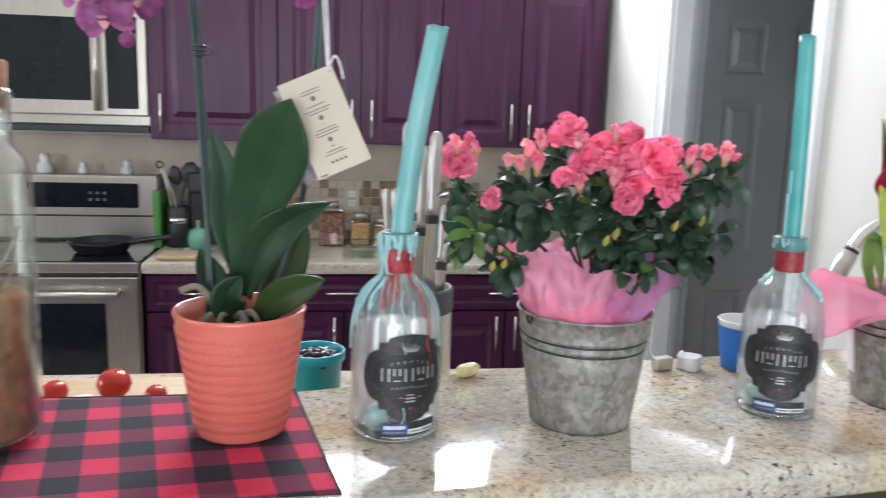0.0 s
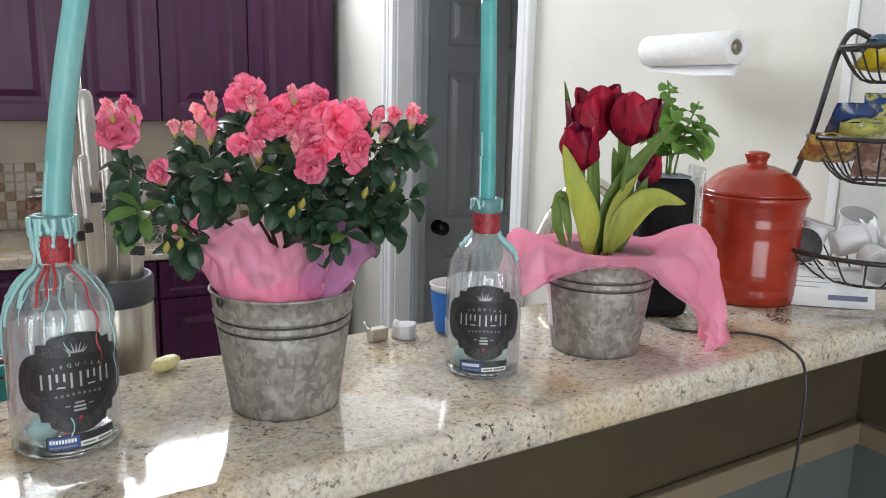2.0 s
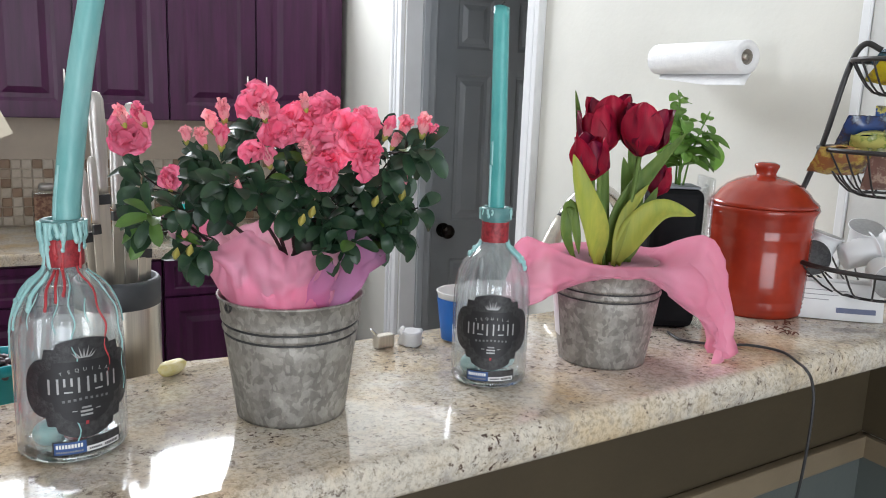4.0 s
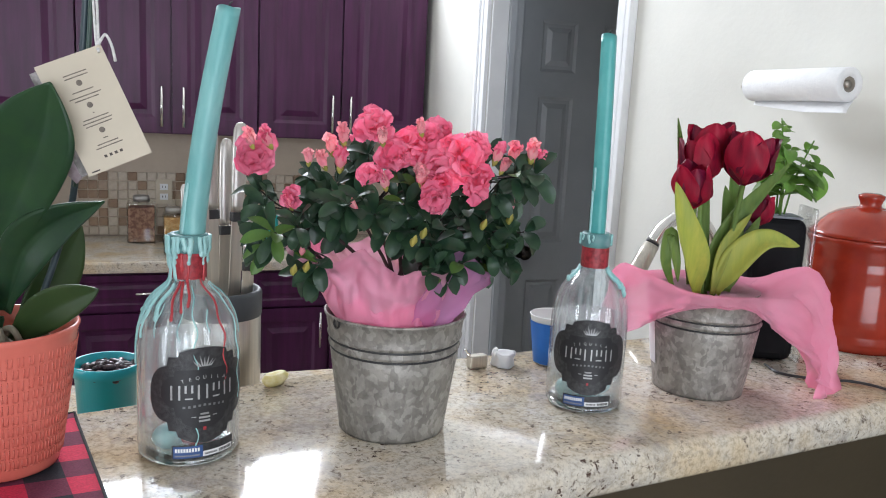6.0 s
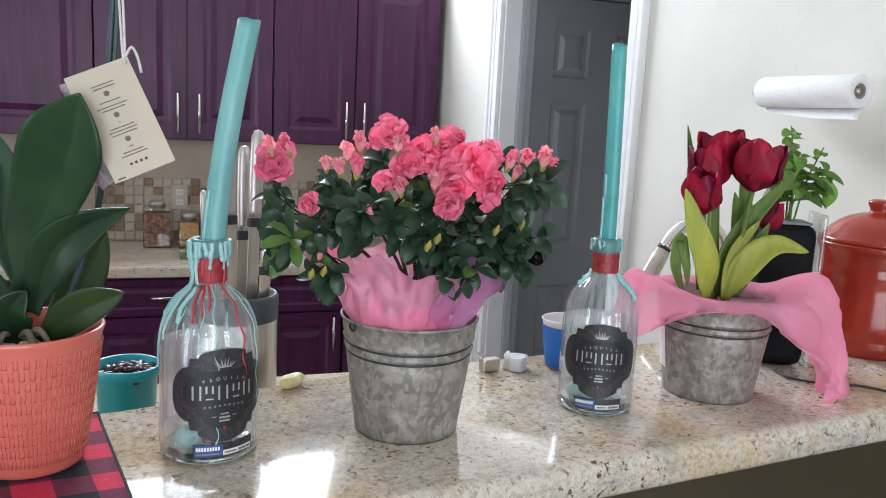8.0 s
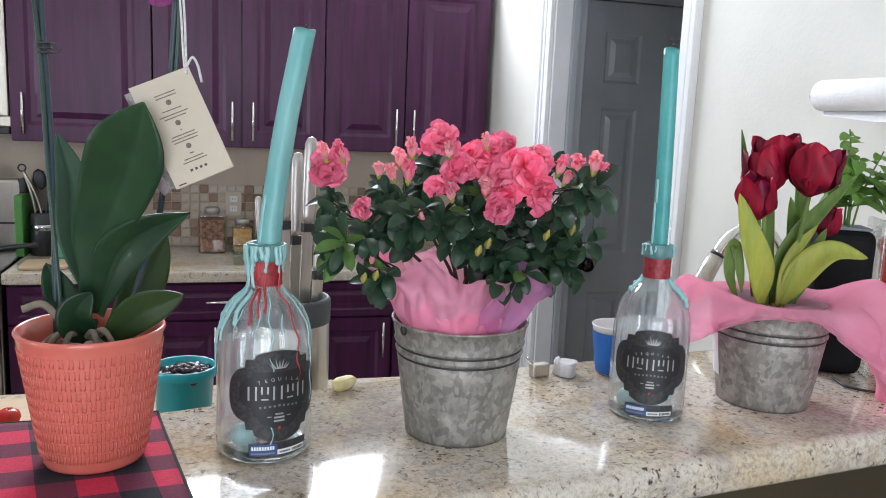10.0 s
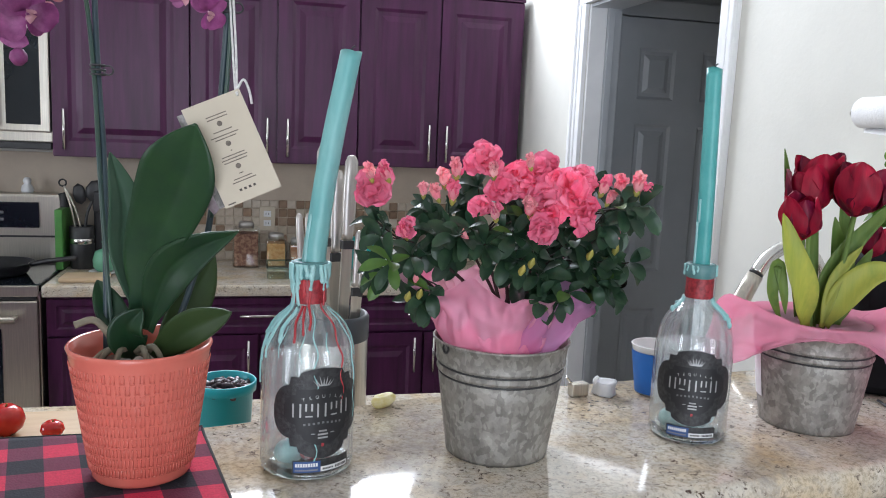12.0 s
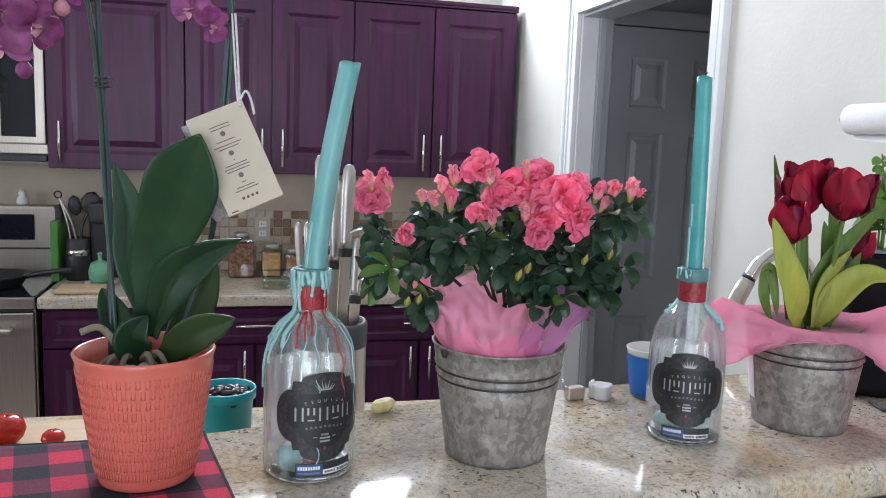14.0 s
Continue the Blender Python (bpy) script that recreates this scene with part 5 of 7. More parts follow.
    for k, h in enumerate(hubs):
        a = 2.4 * k
        foot = root + Vector((0.014 * math.cos(a), 0.014 * math.sin(a), -0.012))
        part_w("branch", tube(curve_points([foot, foot + (h - foot) * 0.55 + Vector((0.006 * math.sin(3 * k), -0.008, 0.008 * math.cos(5 * k))), h], 6), 0.0022, 7, None, False, 0.6), M_TWIG, c, "thin woody branch")
    left = 299
    fill = bmesh.new()
    for i, (t, b) in enumerate(tips):
        out = t - mid
        axis = Vector((out.x, out.y - 0.02, out.z * 0.5 + 0.015)).normalized()
        h = hubs[b]
        part_w("twig", tube(curve_points([h, h + (t - h) * 0.5 + 0.006 * Vector((rng.uniform(-1, 1), rng.uniform(-1, 1), rng.uniform(-1, 0.4))), t], 5), 0.0010, 5, None, False, 0.7), M_TWIG, c)
        x = axis.cross(Vector((0.2, 0.3, 0.9))).normalized()
        y = x.cross(axis).normalized()
        n = 4 + (i % 3)
        for j in range(n):
            a = 6.2832 * j / n + i
            spread = rng.uniform(0.55, 1.15)
            d = axis * (1.0 - 0.55 * spread) + (x * math.cos(a) + y * math.sin(a)) * spread + Vector((0, 0, -0.45 * rng.random()))
            me = young if (i * 7 + j * 3) % 19 == 0 or (b == 1 and j % 3) else meshes[(i + j) % 3]
            up = Vector((rng.uniform(-0.5, 0.5), -0.55, rng.uniform(0.4, 1.0)))
            size = rng.uniform(0.62, 1.04)
            if left > 0:
                put_leaf(me, c, t + d * 0.002, d, up, size)
                left -= 1
            else:
                d = d.normalized()
                side = up.cross(d).normalized()
                m_ = Matrix.Translation(t) @ Matrix((d, side, d.cross(side).normalized())).transposed().to_4x4() @ Matrix.Scale(size, 4)
                n0 = len(fill.verts)
                fill.from_mesh(me)
                fill.verts.ensure_lookup_table()
                bmesh.ops.transform(fill, matrix=m_, verts=fill.verts[n0:])
    part_w("foliage", fill, M_AZLEAF, c, "small dark green leaves inside the crown")["kind"] = "stuff"
    for k, (p, r, d) in enumerate(blooms):
        rings = ((3, 0.45, 1.2), (4, 0.80, 0.85), (6, 1.08, 0.22)) if r > 0.016 else ((3, 0.55, 1.3), (4, 0.9, 0.7))
        part_w("flower", ruffled_flower(p, r * 0.90, d, k, rings), M_AZPETAL, c, "ruffled coral-pink double bloom")
    buds = ((0.225, 1.486, 8.0), (0.212, 1.485, 6.5), (0.199, 1.488, 5.5), (0.256, 1.472, 6.5), (0.286, 1.476, 7.5), (0.228, 1.505, 7.0), (0.360, 1.494, 7.5), (0.376, 1.496, 8.0), (0.390, 1.497, 8.0), (0.397, 1.491, 6.5), (0.292, 1.466, 6.5), (0.352, 1.471, 6.0), (0.377, 1.450, 5.0), (0.238, 1.449, 5.5), (0.285, 1.514, 5.5), (0.197, 1.413, 4.5), (0.253, 1.506, 6.0), (0.219, 1.497, 7.0), (0.168, 1.501, 7.0), (0.156, 1.500, 6.0), (0.368, 1.484, 6.0), (0.186, 1.452, 5.5))
    for k, (bx, bz, r) in enumerate(buds):
        rng2 = random.Random(k)
        r *= 0.001
        d = (0.9 * (bx - 0.29) * 3 + rng2.uniform(-0.25, 0.25), rng2.uniform(-0.5, 0.0), 0.9)
        at = Vector((bx, 0.664 + rng2.uniform(-0.004, 0.008) - 0.02 * (0.24 < bx < 0.30), bz))
        bud = part_w("bud", bud_bm(at, r * 0.80, d), M_AZBUD, c, "half-open pink flower bud")
        if k not in (12, 13, 15):
            part_w("petal", ruffled_flower(at - Vector(d).normalized() * r * 0.7, r * 1.25, d, 40 + k, ((3, 0.34, 2.3), (4, 0.50, 2.0))), M_AZPETAL if k % 3 == 0 else M_AZBUD, c, "", True, bud)
        part_w("calyx", bud_bm(at - Vector(d).normalized() * r * 0.75, r * 0.50, d), M_AZYELLOW, c, "yellow-green calyx", True, bud)
    for p in ((0.200, 0.665, 1.400), (0.190, 0.665, 1.398), (0.290, 0.645, 1.430), (0.282, 0.645, 1.424), (0.370, 0.655, 1.440), (0.345, 0.652, 1.436)):
        part_w("leaf_bud", bud_bm(p, 0.0040, (0.1, -0.5, 0.8)), M_AZYELLOW, c, "yellow-green leaf bud")
    return c


azalea()


def sheet_ring(centre, a0, a1, cols, rows, place):
    """A crumpled sheet round a pot: place(angle, s) gives (radius, height)."""
    bm = bmesh.new()
    grid = []
    for i in range(cols + 1):
        a = a0 + (a1 - a0) * i / cols
        col = []
        for j in range(rows + 1):
            r, z = place(a, j / rows)
            col.append(bm.verts.new((centre[0] + r * math.cos(a), centre[1] + r * math.sin(a), z)))
        grid.append(col)
    for p, q in zip(grid, grid[1:]):
        for j in range(rows):
            bm.faces.new((p[j], q[j], q[j + 1], p[j + 1]))
    return bm


def crumple(a, s, k):
    return noise.noise((3.1 * math.cos(a) + k, 3.1 * math.sin(a), 2.4 * s)) + 0.45 * noise.noise((8 * math.cos(a), 8 * math.sin(a) + k, 5 * s))


def wrap_azalea():
    c = thing("tissue_wrap", pose(K1[0], K1[1], BAR_Z + 0.09), "pink and lilac tissue paper tucked round the azalea in its bucket", "tissue paper")

    def front(a, s):
        top = 0.052 + 0.030 * noise.noise((2 * math.cos(a), 2 * math.sin(a), 4.0)) + 0.020 * math.cos(a - 0.1) ** 2 + 0.022 * max(0.0, math.cos(a + 0.2)) ** 2
        fold = 0.0012 * math.sin(15 * a + 6 * s) * s
        return 0.0495 + s * (0.037 + 0.010 * math.cos(a) ** 2) + 0.024 * s * crumple(a, s, 1.7) - 0.012 * s * abs(noise.noise((7 * math.cos(a), 7 * math.sin(a), 3 * s))) + fold, 1.330 + s * (0.016 + top)
    for a0, a1 in ((140, 283), (345, 505)):
        thicken(part_w("outer_sheet", sheet_ring(K1, radians(a0), radians(a1), 80, 14, front), M_TISSUE, c, "translucent pink sheet"), 0.0003)

    def inner(a, s):
        return 0.0490 + s * 0.034 + 0.024 * s * crumple(a, s, 6.2) + 0.0010 * math.sin(17 * a) * s, 1.335 + s * (0.050 + 0.03 * noise.noise((3 * math.cos(a), 3 * math.sin(a), 9.0)) + 0.02 * math.cos(a))
    thicken(part_w("inner_sheet", sheet_ring(K1, radians(266), radians(360), 30, 6, inner), M_TISSUE_LILAC, c, "translucent lilac sheet"), 0.0003)

    def loose(a, s):
        return 0.0470 + s * 0.020 + 0.008 * s * crumple(a, s, 11.0), 1.336 + s * (0.026 + 0.02 * noise.noise((5 * math.cos(a), 5 * math.sin(a), 3.0)))
    thicken(part_w("outer_sheet", sheet_ring(K1, radians(205), radians(290), 26, 5, loose), M_TISSUE, c, "translucent pink sheet"), 0.0003)
    part_w("inner_sheet", disc(K1, 1.334, 0.058), M_TISSUE, c)


def disc(centre, z, r):
    bm = lathe([(0, 0.004), (r * 0.6, 0.003), (r, 0)], 40, lambda a, q, zz: q)
    bm.transform(Matrix.Translation((centre[0], centre[1], z)))
    return bm


wrap_azalea()


def wrap_tulips():
    c = thing("tissue_wrap", pose(K2[0], K2[1], BAR_Z + 0.09), "pink tissue sheet draped over the tulip bucket and onto the bar", "tissue paper")

    def bump_at(a, mid, wide):
        d = (a - mid + math.pi) % (2 * math.pi) - math.pi
        return math.exp(-(d / wide) ** 4) if wide > 0.6 else math.exp(-(d / wide) ** 2)

    def drape(a, s):
        right, left = bump_at(a, radians(-40), 0.70), bump_at(a, radians(170), 0.55)
        r1 = bump_at(a, radians(-20), 0.30)
        out = 0.007 + 0.043 * right + 0.022 * r1 + 0.044 * left
        drop = 0.005 + 0.128 * right ** 1.15 * (0.50 + 0.50 * bump_at(a, radians(-24), 0.44)) + 0.050 * left
        rise = 0.007 + 0.026 * r1 + 0.022 * left
        z = 1.349 + rise * math.sin(min(1.0, s * 1.7) * math.pi) * (1 - 0.3 * s) - drop * max(0.0, s - 0.26) ** 1.1 * 1.39
        fold = (0.0050 * math.sin(17 * a + 4 * s) + 0.020 * crumple(a, s, 3.3) + 0.016 * (0.4 - abs(noise.noise((10 * math.cos(a), 10 * math.sin(a), 5 * s)))) + 0.007 * (0.4 - abs(noise.noise((22 * math.cos(a), 22 * math.sin(a), 11 * s))))) * s * (0.35 + right + left)
        return 0.0560 + 0.012 * min(1.0, s * 3) + out * math.sin(min(1.0, 1.55 * s) * math.pi / 2) + fold, max(z, BAR_Z + 0.004 + 0.002 * s)
    thicken(part_w("sheet", sheet_ring(K2, 0, 2 * math.pi, 150, 20, drape), M_TISSUE, c, "translucent pink sheet"), 0.0003)

    def inside(a, s):
        return 0.056 * (1 - s) + 0.004 * crumple(a, s, 2.0), 1.350 - 0.010 * s + 0.004 * crumple(a, s, 8.0)
    part_w("inner_sheet", sheet_ring(K2, 0, 2 * math.pi, 40, 6, inside), M_TISSUE, c)


wrap_tulips()


def tulips():
    c = thing("tulip_plant", pose(K2[0], K2[1], BAR_Z + 0.105), "dark red tulips with broad yellow-green leaves", "tulips")
    heads = (((0.671, 0.785, 1.473), 0.064, 0.0255, (0.0, 0.0, 1), M_TULIP, 0.25), ((0.681, 0.738, 1.466), 0.062, 0.0265, (0.10, -0.08, 1), M_TULIPDARK, 0.22), ((0.627, 0.745, 1.440), 0.054, 0.0200, (-0.22, -0.05, 1), M_TULIP, 0.05), ((0.729, 0.765, 1.417), 0.043, 0.0145, (0.25, 0, 1), M_TULIPDARK, -0.1), ((0.652, 0.77, 1.462), 0.062, 0.022, (-0.12, 0.1, 1), M_TULIP, 0.1))
    for k, (p, h, r, up, mat, open_) in enumerate(heads):
        h = h * 0.90
        up = Vector(up).normalized()
        x = up.cross(Vector((0, 1, 0.1))).normalized()
        y = x.cross(up).normalized()
        p = Vector(p)
        foot = Vector((K2[0] + 0.3 * (p.x - K2[0]), K2[1] + 0.2 * (p.y - K2[1]), 1.34))
        part_w("stem", tube(curve_points([foot, (foot + p) / 2 + Vector((0.2 * (p.x - K2[0]), 0, 0)), p], 6), 0.0028, 8), M_TULIPLEAF, c, "pale green stem")
        head = None
        for j in range(6):
            a = 6.2832 * j / 6 + 0.4 * k
            d = x * math.cos(a) + y * math.sin(a)
            rr = r * (1.0 if j % 2 else 0.9)
            hh = h * (1.0 if j % 2 else 0.94) * (1 + 0.05 * math.sin(5 * j + k))
            pts = [p, p + d * rr * 0.82 + up * hh * 0.22, p + d * rr * 1.0 + up * hh * 0.6, p + d * rr * (0.78 + open_) + up * hh]
            bm = blade(pts, r * 1.72, d, -0.42, lambda f, q=j + k: max(0.10, oval(f, 0.56, 0.48)) * (1 + 0.05 * max(0.0, f - 0.6) * math.sin(40 * f + q)), 7, 10, 0.06, 0.2, j + k)
            ob = part_w("petal", bm, mat if (j + k) % 3 else (M_TULIP if mat is M_TULIPDARK else M_TULIPDARK), c, "", True, head)
            if head is None:
                ob.name, head = "flower", ob
                ob["label"] = "dark red tulip head"
    leaves = (
        ([(0.645, 0.75, 1.345), (0.627, 0.735, 1.388), (0.609, 0.733, 1.425), (0.597, 0.74, 1.468)], 0.030, (-0.2, -1, 0.2), M_TULIPYELLOW),
        ([(0.670, 0.75, 1.345), (0.680, 0.735, 1.384), (0.703, 0.72, 1.409), (0.742, 0.71, 1.404)], 0.030, (-0.2, -0.75, 0.6), M_TULIPYELLOW),
        ([(0.668, 0.76, 1.345), (0.673, 0.755, 1.395), (0.697, 0.75, 1.438), (0.750, 0.745, 1.492)], 0.022, (-0.4, -0.9, 0.2), M_TULIPLEAF),
        ([(0.667, 0.77, 1.345), (0.657, 0.772, 1.399), (0.664, 0.775, 1.455)], 0.026, (0.2, -1, 0), M_TULIPLEAF),
        ([(0.662, 0.745, 1.345), (0.672, 0.742, 1.40), (0.699, 0.74, 1.435)], 0.014, (-0.5, -0.8, 0.3), M_TULIPYELLOW),
        ([(0.696, 0.77, 1.345), (0.702, 0.775, 1.404), (0.689, 0.775, 1.462)], 0.024, (-0.3, -1, 0), M_TULIPLEAF),
        ([(0.664, 0.79, 1.345), (0.648, 0.80, 1.461), (0.635, 0.80, 1.534)], 0.018, (0.4, -1, 0), M_TULIPLEAF),
        ([(0.620, 0.758, 1.350), (0.597, 0.745, 1.385), (0.600, 0.745, 1.414), (0.607, 0.74, 1.385), (0.616, 0.745, 1.360)], 0.013, (-0.3, -1, 0.1), M_TULIPLEAF),
        ([(0.69, 0.755, 1.345), (0.700, 0.752, 1.39), (0.722, 0.752, 1.43)], 0.020, (-0.2, -1, 0.1), M_TULIPLEAF),
        ([(0.652, 0.76, 1.345), (0.645, 0.757, 1.40), (0.636, 0.757, 1.43)], 0.022, (0.1, -1, 0.1), M_TULIPLEAF),
        ([(0.70, 0.78, 1.345), (0.716, 0.785, 1.42), (0.708, 0.79, 1.48)], 0.022, (-0.3, -1, 0.1), M_TULIPLEAF),
    )
    for k, (pts, w, fac, mat) in enumerate(leaves):
        thicken(part_w("leaf", blade(pts, w, Vector(fac), 0.35, lambda f: oval(f, 0.38, 0.7), 9, 6, 0.0, 0.35, k), mat, c), 0.0008)
    return c


tulips()

# ---- other things on the bar ----


def plaid_cloth():
    m = material("buffalo_plaid_cotton", (0.5, 0.02, 0.05), 0.9)
    v = coords(m)
    sep = node(m, "ShaderNodeSeparateXYZ")
    link(m, v, sep.inputs[0])

    def along(a, b, k):
        n = node(m, "ShaderNodeMath")
        n.operation = "MULTIPLY_ADD"
        n.inputs[1].default_value = k
        link(m, sep.outputs[b], n.inputs[0])
        link(m, sep.outputs[a], n.inputs[2])
        return n.outputs[0]

    def band(sock, off, period):
        a = node(m, "ShaderNodeMath")
        a.operation = "MULTIPLY_ADD"
        a.inputs[1].default_value, a.inputs[2].default_value = 1 / period, off
        link(m, sock, a.inputs[0])
        b = node(m, "ShaderNodeMath")
        b.operation = "FRACT"
        link(m, a.outputs[0], b.inputs[0])
        g = node(m, "ShaderNodeMath")
        g.operation = "GREATER_THAN"
        g.inputs[1].default_value = 0.5
        link(m, b.outputs[0], g.inputs[0])
        return g.outputs[0]
    s = node(m, "ShaderNodeMath")
    s.operation = "ADD"
    link(m, band(along("X", "Y", 0.243), 18.289, 0.0581), s.inputs[0])
    link(m, band(along("Y", "X", -0.116), 19.314, 0.0598), s.inputs[1])
    h = node(m, "ShaderNodeMath")
    h.operation = "MULTIPLY"
    h.inputs[1].default_value = 0.5
    link(m, s.outputs[0], h.inputs[0])
    col = ramp(m, h.outputs[0], [(0.2, (0.60, 0.024, 0.075)), (0.5, (0.150, 0.020, 0.055)), (0.8, (0.014, 0.014, 0.024))])
    for e in m.node_tree.nodes:
        if e.type == "VALTORGB" and len(e.color_ramp.elements) == 3 and abs(e.color_ramp.elements[0].color[0] - 0.60) < 0.01:
            e.color_ramp.interpolation = "CONSTANT"
            e.color_ramp.elements[0].position, e.color_ramp.elements[1].position, e.color_ramp.elements[2].position = 0.0, 0.25, 0.75
    weave = ramp(m, noise_tex(m, 700, 2, 0.5, v), [(0.3, (0.72, 0.72, 0.72)), (0.7, (1.15, 1.15, 1.15))])
    link(m, blend(m, 0.8, col, weave, "MULTIPLY"), bsdf(m).inputs["Base Color"])
    bump(m, noise_tex(m, 600, 2, 0.5, v), 0.5, 0.001)
    c = thing("plaid_cloth", pose(-0.20, 0.70, BAR_Z), "red and black buffalo plaid placemat lying on the bar", "placemat")
    bm = bmesh.new()
    nx, ny = 48, 26
    grid = []
    for i in range(nx + 1):
        col_ = []
        for j in range(ny + 1):
            s_, t_ = i / nx, j / ny
            back = Vector((-0.42 + 0.637 * s_, 0.106 - 0.004 * (1 - s_)))
            front = Vector((-0.42 + 0.682 * s_, -0.135 + 0.02 * s_))
            p = back + (front - back) * t_
            lift = 0.0014 + 0.0006 * noise.noise((7 * p.x, 7 * p.y, 2)) + (0.003 * max(0, s_ - 0.96) / 0.04 * max(0, 0.08 - t_) / 0.08)
            col_.append(bm.verts.new((p.x, p.y, lift)))
        grid.append(col_)
    for p, q in zip(grid, grid[1:]):
        for j in range(ny):
            bm.faces.new((p[j], q[j], q[j + 1], p[j + 1]))
    rim = [grid[i][0].co.copy() for i in range(nx + 1)] + [grid[nx][j].co.copy() for j in range(1, ny + 1)]
    ob = part("fabric", bm, m, c)
    thicken(ob, 0.0016)
    part("hem", tube(rim, 0.0016, 6), mottled("black_hem_thread", (0.015, 0.015, 0.018), (0.03, 0.03, 0.034), 200, 0.9), c, "black stitched edge")


plaid_cloth()


def big_jar():
    c = thing("cork_jar", pose(-0.243, 0.70, BAR_Z + 0.003), "tall glass jar of brown dried herbs with a cork stopper", "jar")
    out = [(0.043, 0), (0.047, 0.002), (0.049, 0.006), (0.0505, 0.10), (0.0515, 0.19), (0.051, 0.228), (0.047, 0.242), (0.040, 0.250), (0.0385, 0.256), (0.0385, 0.288), (0.0405, 0.290), (0.0405, 0.297), (0.038, 0.298)]
    part("glass_wall", lathe(out, 64), M_JARGLASS, c)
    part("inner_wall", lathe([(0, 0.006), (0.044, 0.007), (0.046, 0.012), (0.048, 0.19), (0.0475, 0.228), (0.037, 0.248), (0.036, 0.297)], 48), M_JARGLASS, c)
    part("stopper", lathe([(0, 0.280), (0.0345, 0.281), (0.037, 0.300), (0.038, 0.318), (0.036, 0.3205), (0, 0.3205)], 40), M_CORK, c, "round cork stopper")
    herb = mottled("brown_dried_herb", (0.19, 0.105, 0.055), (0.34, 0.20, 0.11), 70, 0.95, relief=1.0, relief_scale=160)
    part("herb_fill", lathe([(0, 0.008), (0.043, 0.009), (0.0452, 0.014), (0.0462, 0.10), (0.0465, 0.124), (0.036, 0.131), (0.015, 0.136), (0, 0.134)], 56, lambda a, q, z: q * (1 + 0.012 * noise.noise((9 * math.cos(a), 9 * math.sin(a), 60 * z)))), herb, c, "coarse brown dried herbs")
    rng = random.Random(4)
    bm = bmesh.new()
    for k in range(60):
        a, r, z = rng.uniform(0, 6.283), rng.uniform(0.01, 0.040), rng.uniform(0.125, 0.150)
        d = Vector((rng.uniform(-1, 1), rng.uniform(-1, 1), rng.uniform(-0.2, 0.7))).normalized() * rng.uniform(0.006, 0.016)
        p = Vector((r * math.cos(a) * 0.75, r * math.sin(a) * 0.75, z))
        tube([p, p + d * 0.5 + Vector((0, 0, 0.001)), p + d], rng.uniform(0.0004, 0.0009), 5, bm)
    o = part("herb_stalk", bm, herb, c, "loose dry stalks")
    o["kind"] = "stuff"
    pale = mottled("pale_dried_stalk", (0.46, 0.42, 0.33), (0.36, 0.32, 0.24), 60, 0.9)
    for k in range(7):
        a = 6.28 * k / 7
        part("stalk", tube(curve_points([(0.025 * math.cos(a), 0.025 * math.sin(a), 0.13), (0.036 * math.cos(a + 0.5), 0.036 * math.sin(a + 0.5), 0.16), (0.040 * math.cos(a + 1.1), 0.040 * math.sin(a + 1.1), 0.185)], 5), 0.0011, 6), pale, c)


big_jar()


def planter_tower():
    c = thing("herb_planter", pose(0.832, 0.842, BAR_Z, 0, 0, -27), "black self-watering herb planter with clear sides, growing basil", "planter")
    part("reservoir", box(-0.038, 0.031, -0.030, 0.030, 0.0, 0.183, 0.018, segments=5), M_MATTEBLACK, c, "black lower reservoir", False)
    part("clear_side", box(0.032, 0.0395, -0.030, 0.030, 0.001, 0.198, 0.003, segments=2), M_CLEAR, c, "clear plastic side window", False)
    part("collar", box(-0.030, 0.024, -0.023, 0.023, 0.1825, 0.186, 0.002), mottled("grey_foam", (0.22, 0.24, 0.26), (0.15, 0.16, 0.18), 60, 0.7), c, "grey foam collar", False)
    rng = random.Random(9)
    me = [leaf_mesh("leaf", 0.038, 0.020, M_BASIL, 0.008, 0.35), leaf_mesh("leaf", 0.030, 0.017, M_BASIL, 0.004, 0.3), leaf_mesh("leaf", 0.022, 0.012, M_BASIL, 0.003, 0.3)]
    stems = (((0.832, 0.842), (0.826, 0.838, 1.48), (0.812, 0.835, 1.540)), ((0.838, 0.84), (0.845, 0.835, 1.47), (0.862, 0.83, 1.515)), ((0.828, 0.835), (0.818, 0.825, 1.46), (0.808, 0.815, 1.495)), ((0.835, 0.85), (0.852, 0.85, 1.46), (0.876, 0.845, 1.490)), ((0.83, 0.845), (0.842, 0.86, 1.48), (0.838, 0.86, 1.53)))
    for (bx, by), m_, t in stems:
        line = curve_points([(bx, by, 1.42), m_, t], 8)
        part_w("stem", tube(line, 0.0013, 6, None, True, 0.7), M_BASIL, c)
        for k in range(5, len(line), 2):
            for s in (0, math.pi):
                a = s + 1.4 * k + bx * 100
                d = Vector((math.cos(a), math.sin(a) * 0.8, 0.15 - 0.5 * rng.random()))
                big = 0 if k < len(line) * 0.65 else (1 if k < len(line) - 3 else 2)
                put_leaf(me[big], c, line[k], d, Vector((0.1, -0.5, 0.8)), rng.uniform(0.8, 1.15))
    put_leaf(me[0], c, Vector((0.874, 0.84, 1.478)), (0.35, -0.2, -0.9), (-0.3, -0.9, 0.2), 1.1)
    return c


planter_tower()


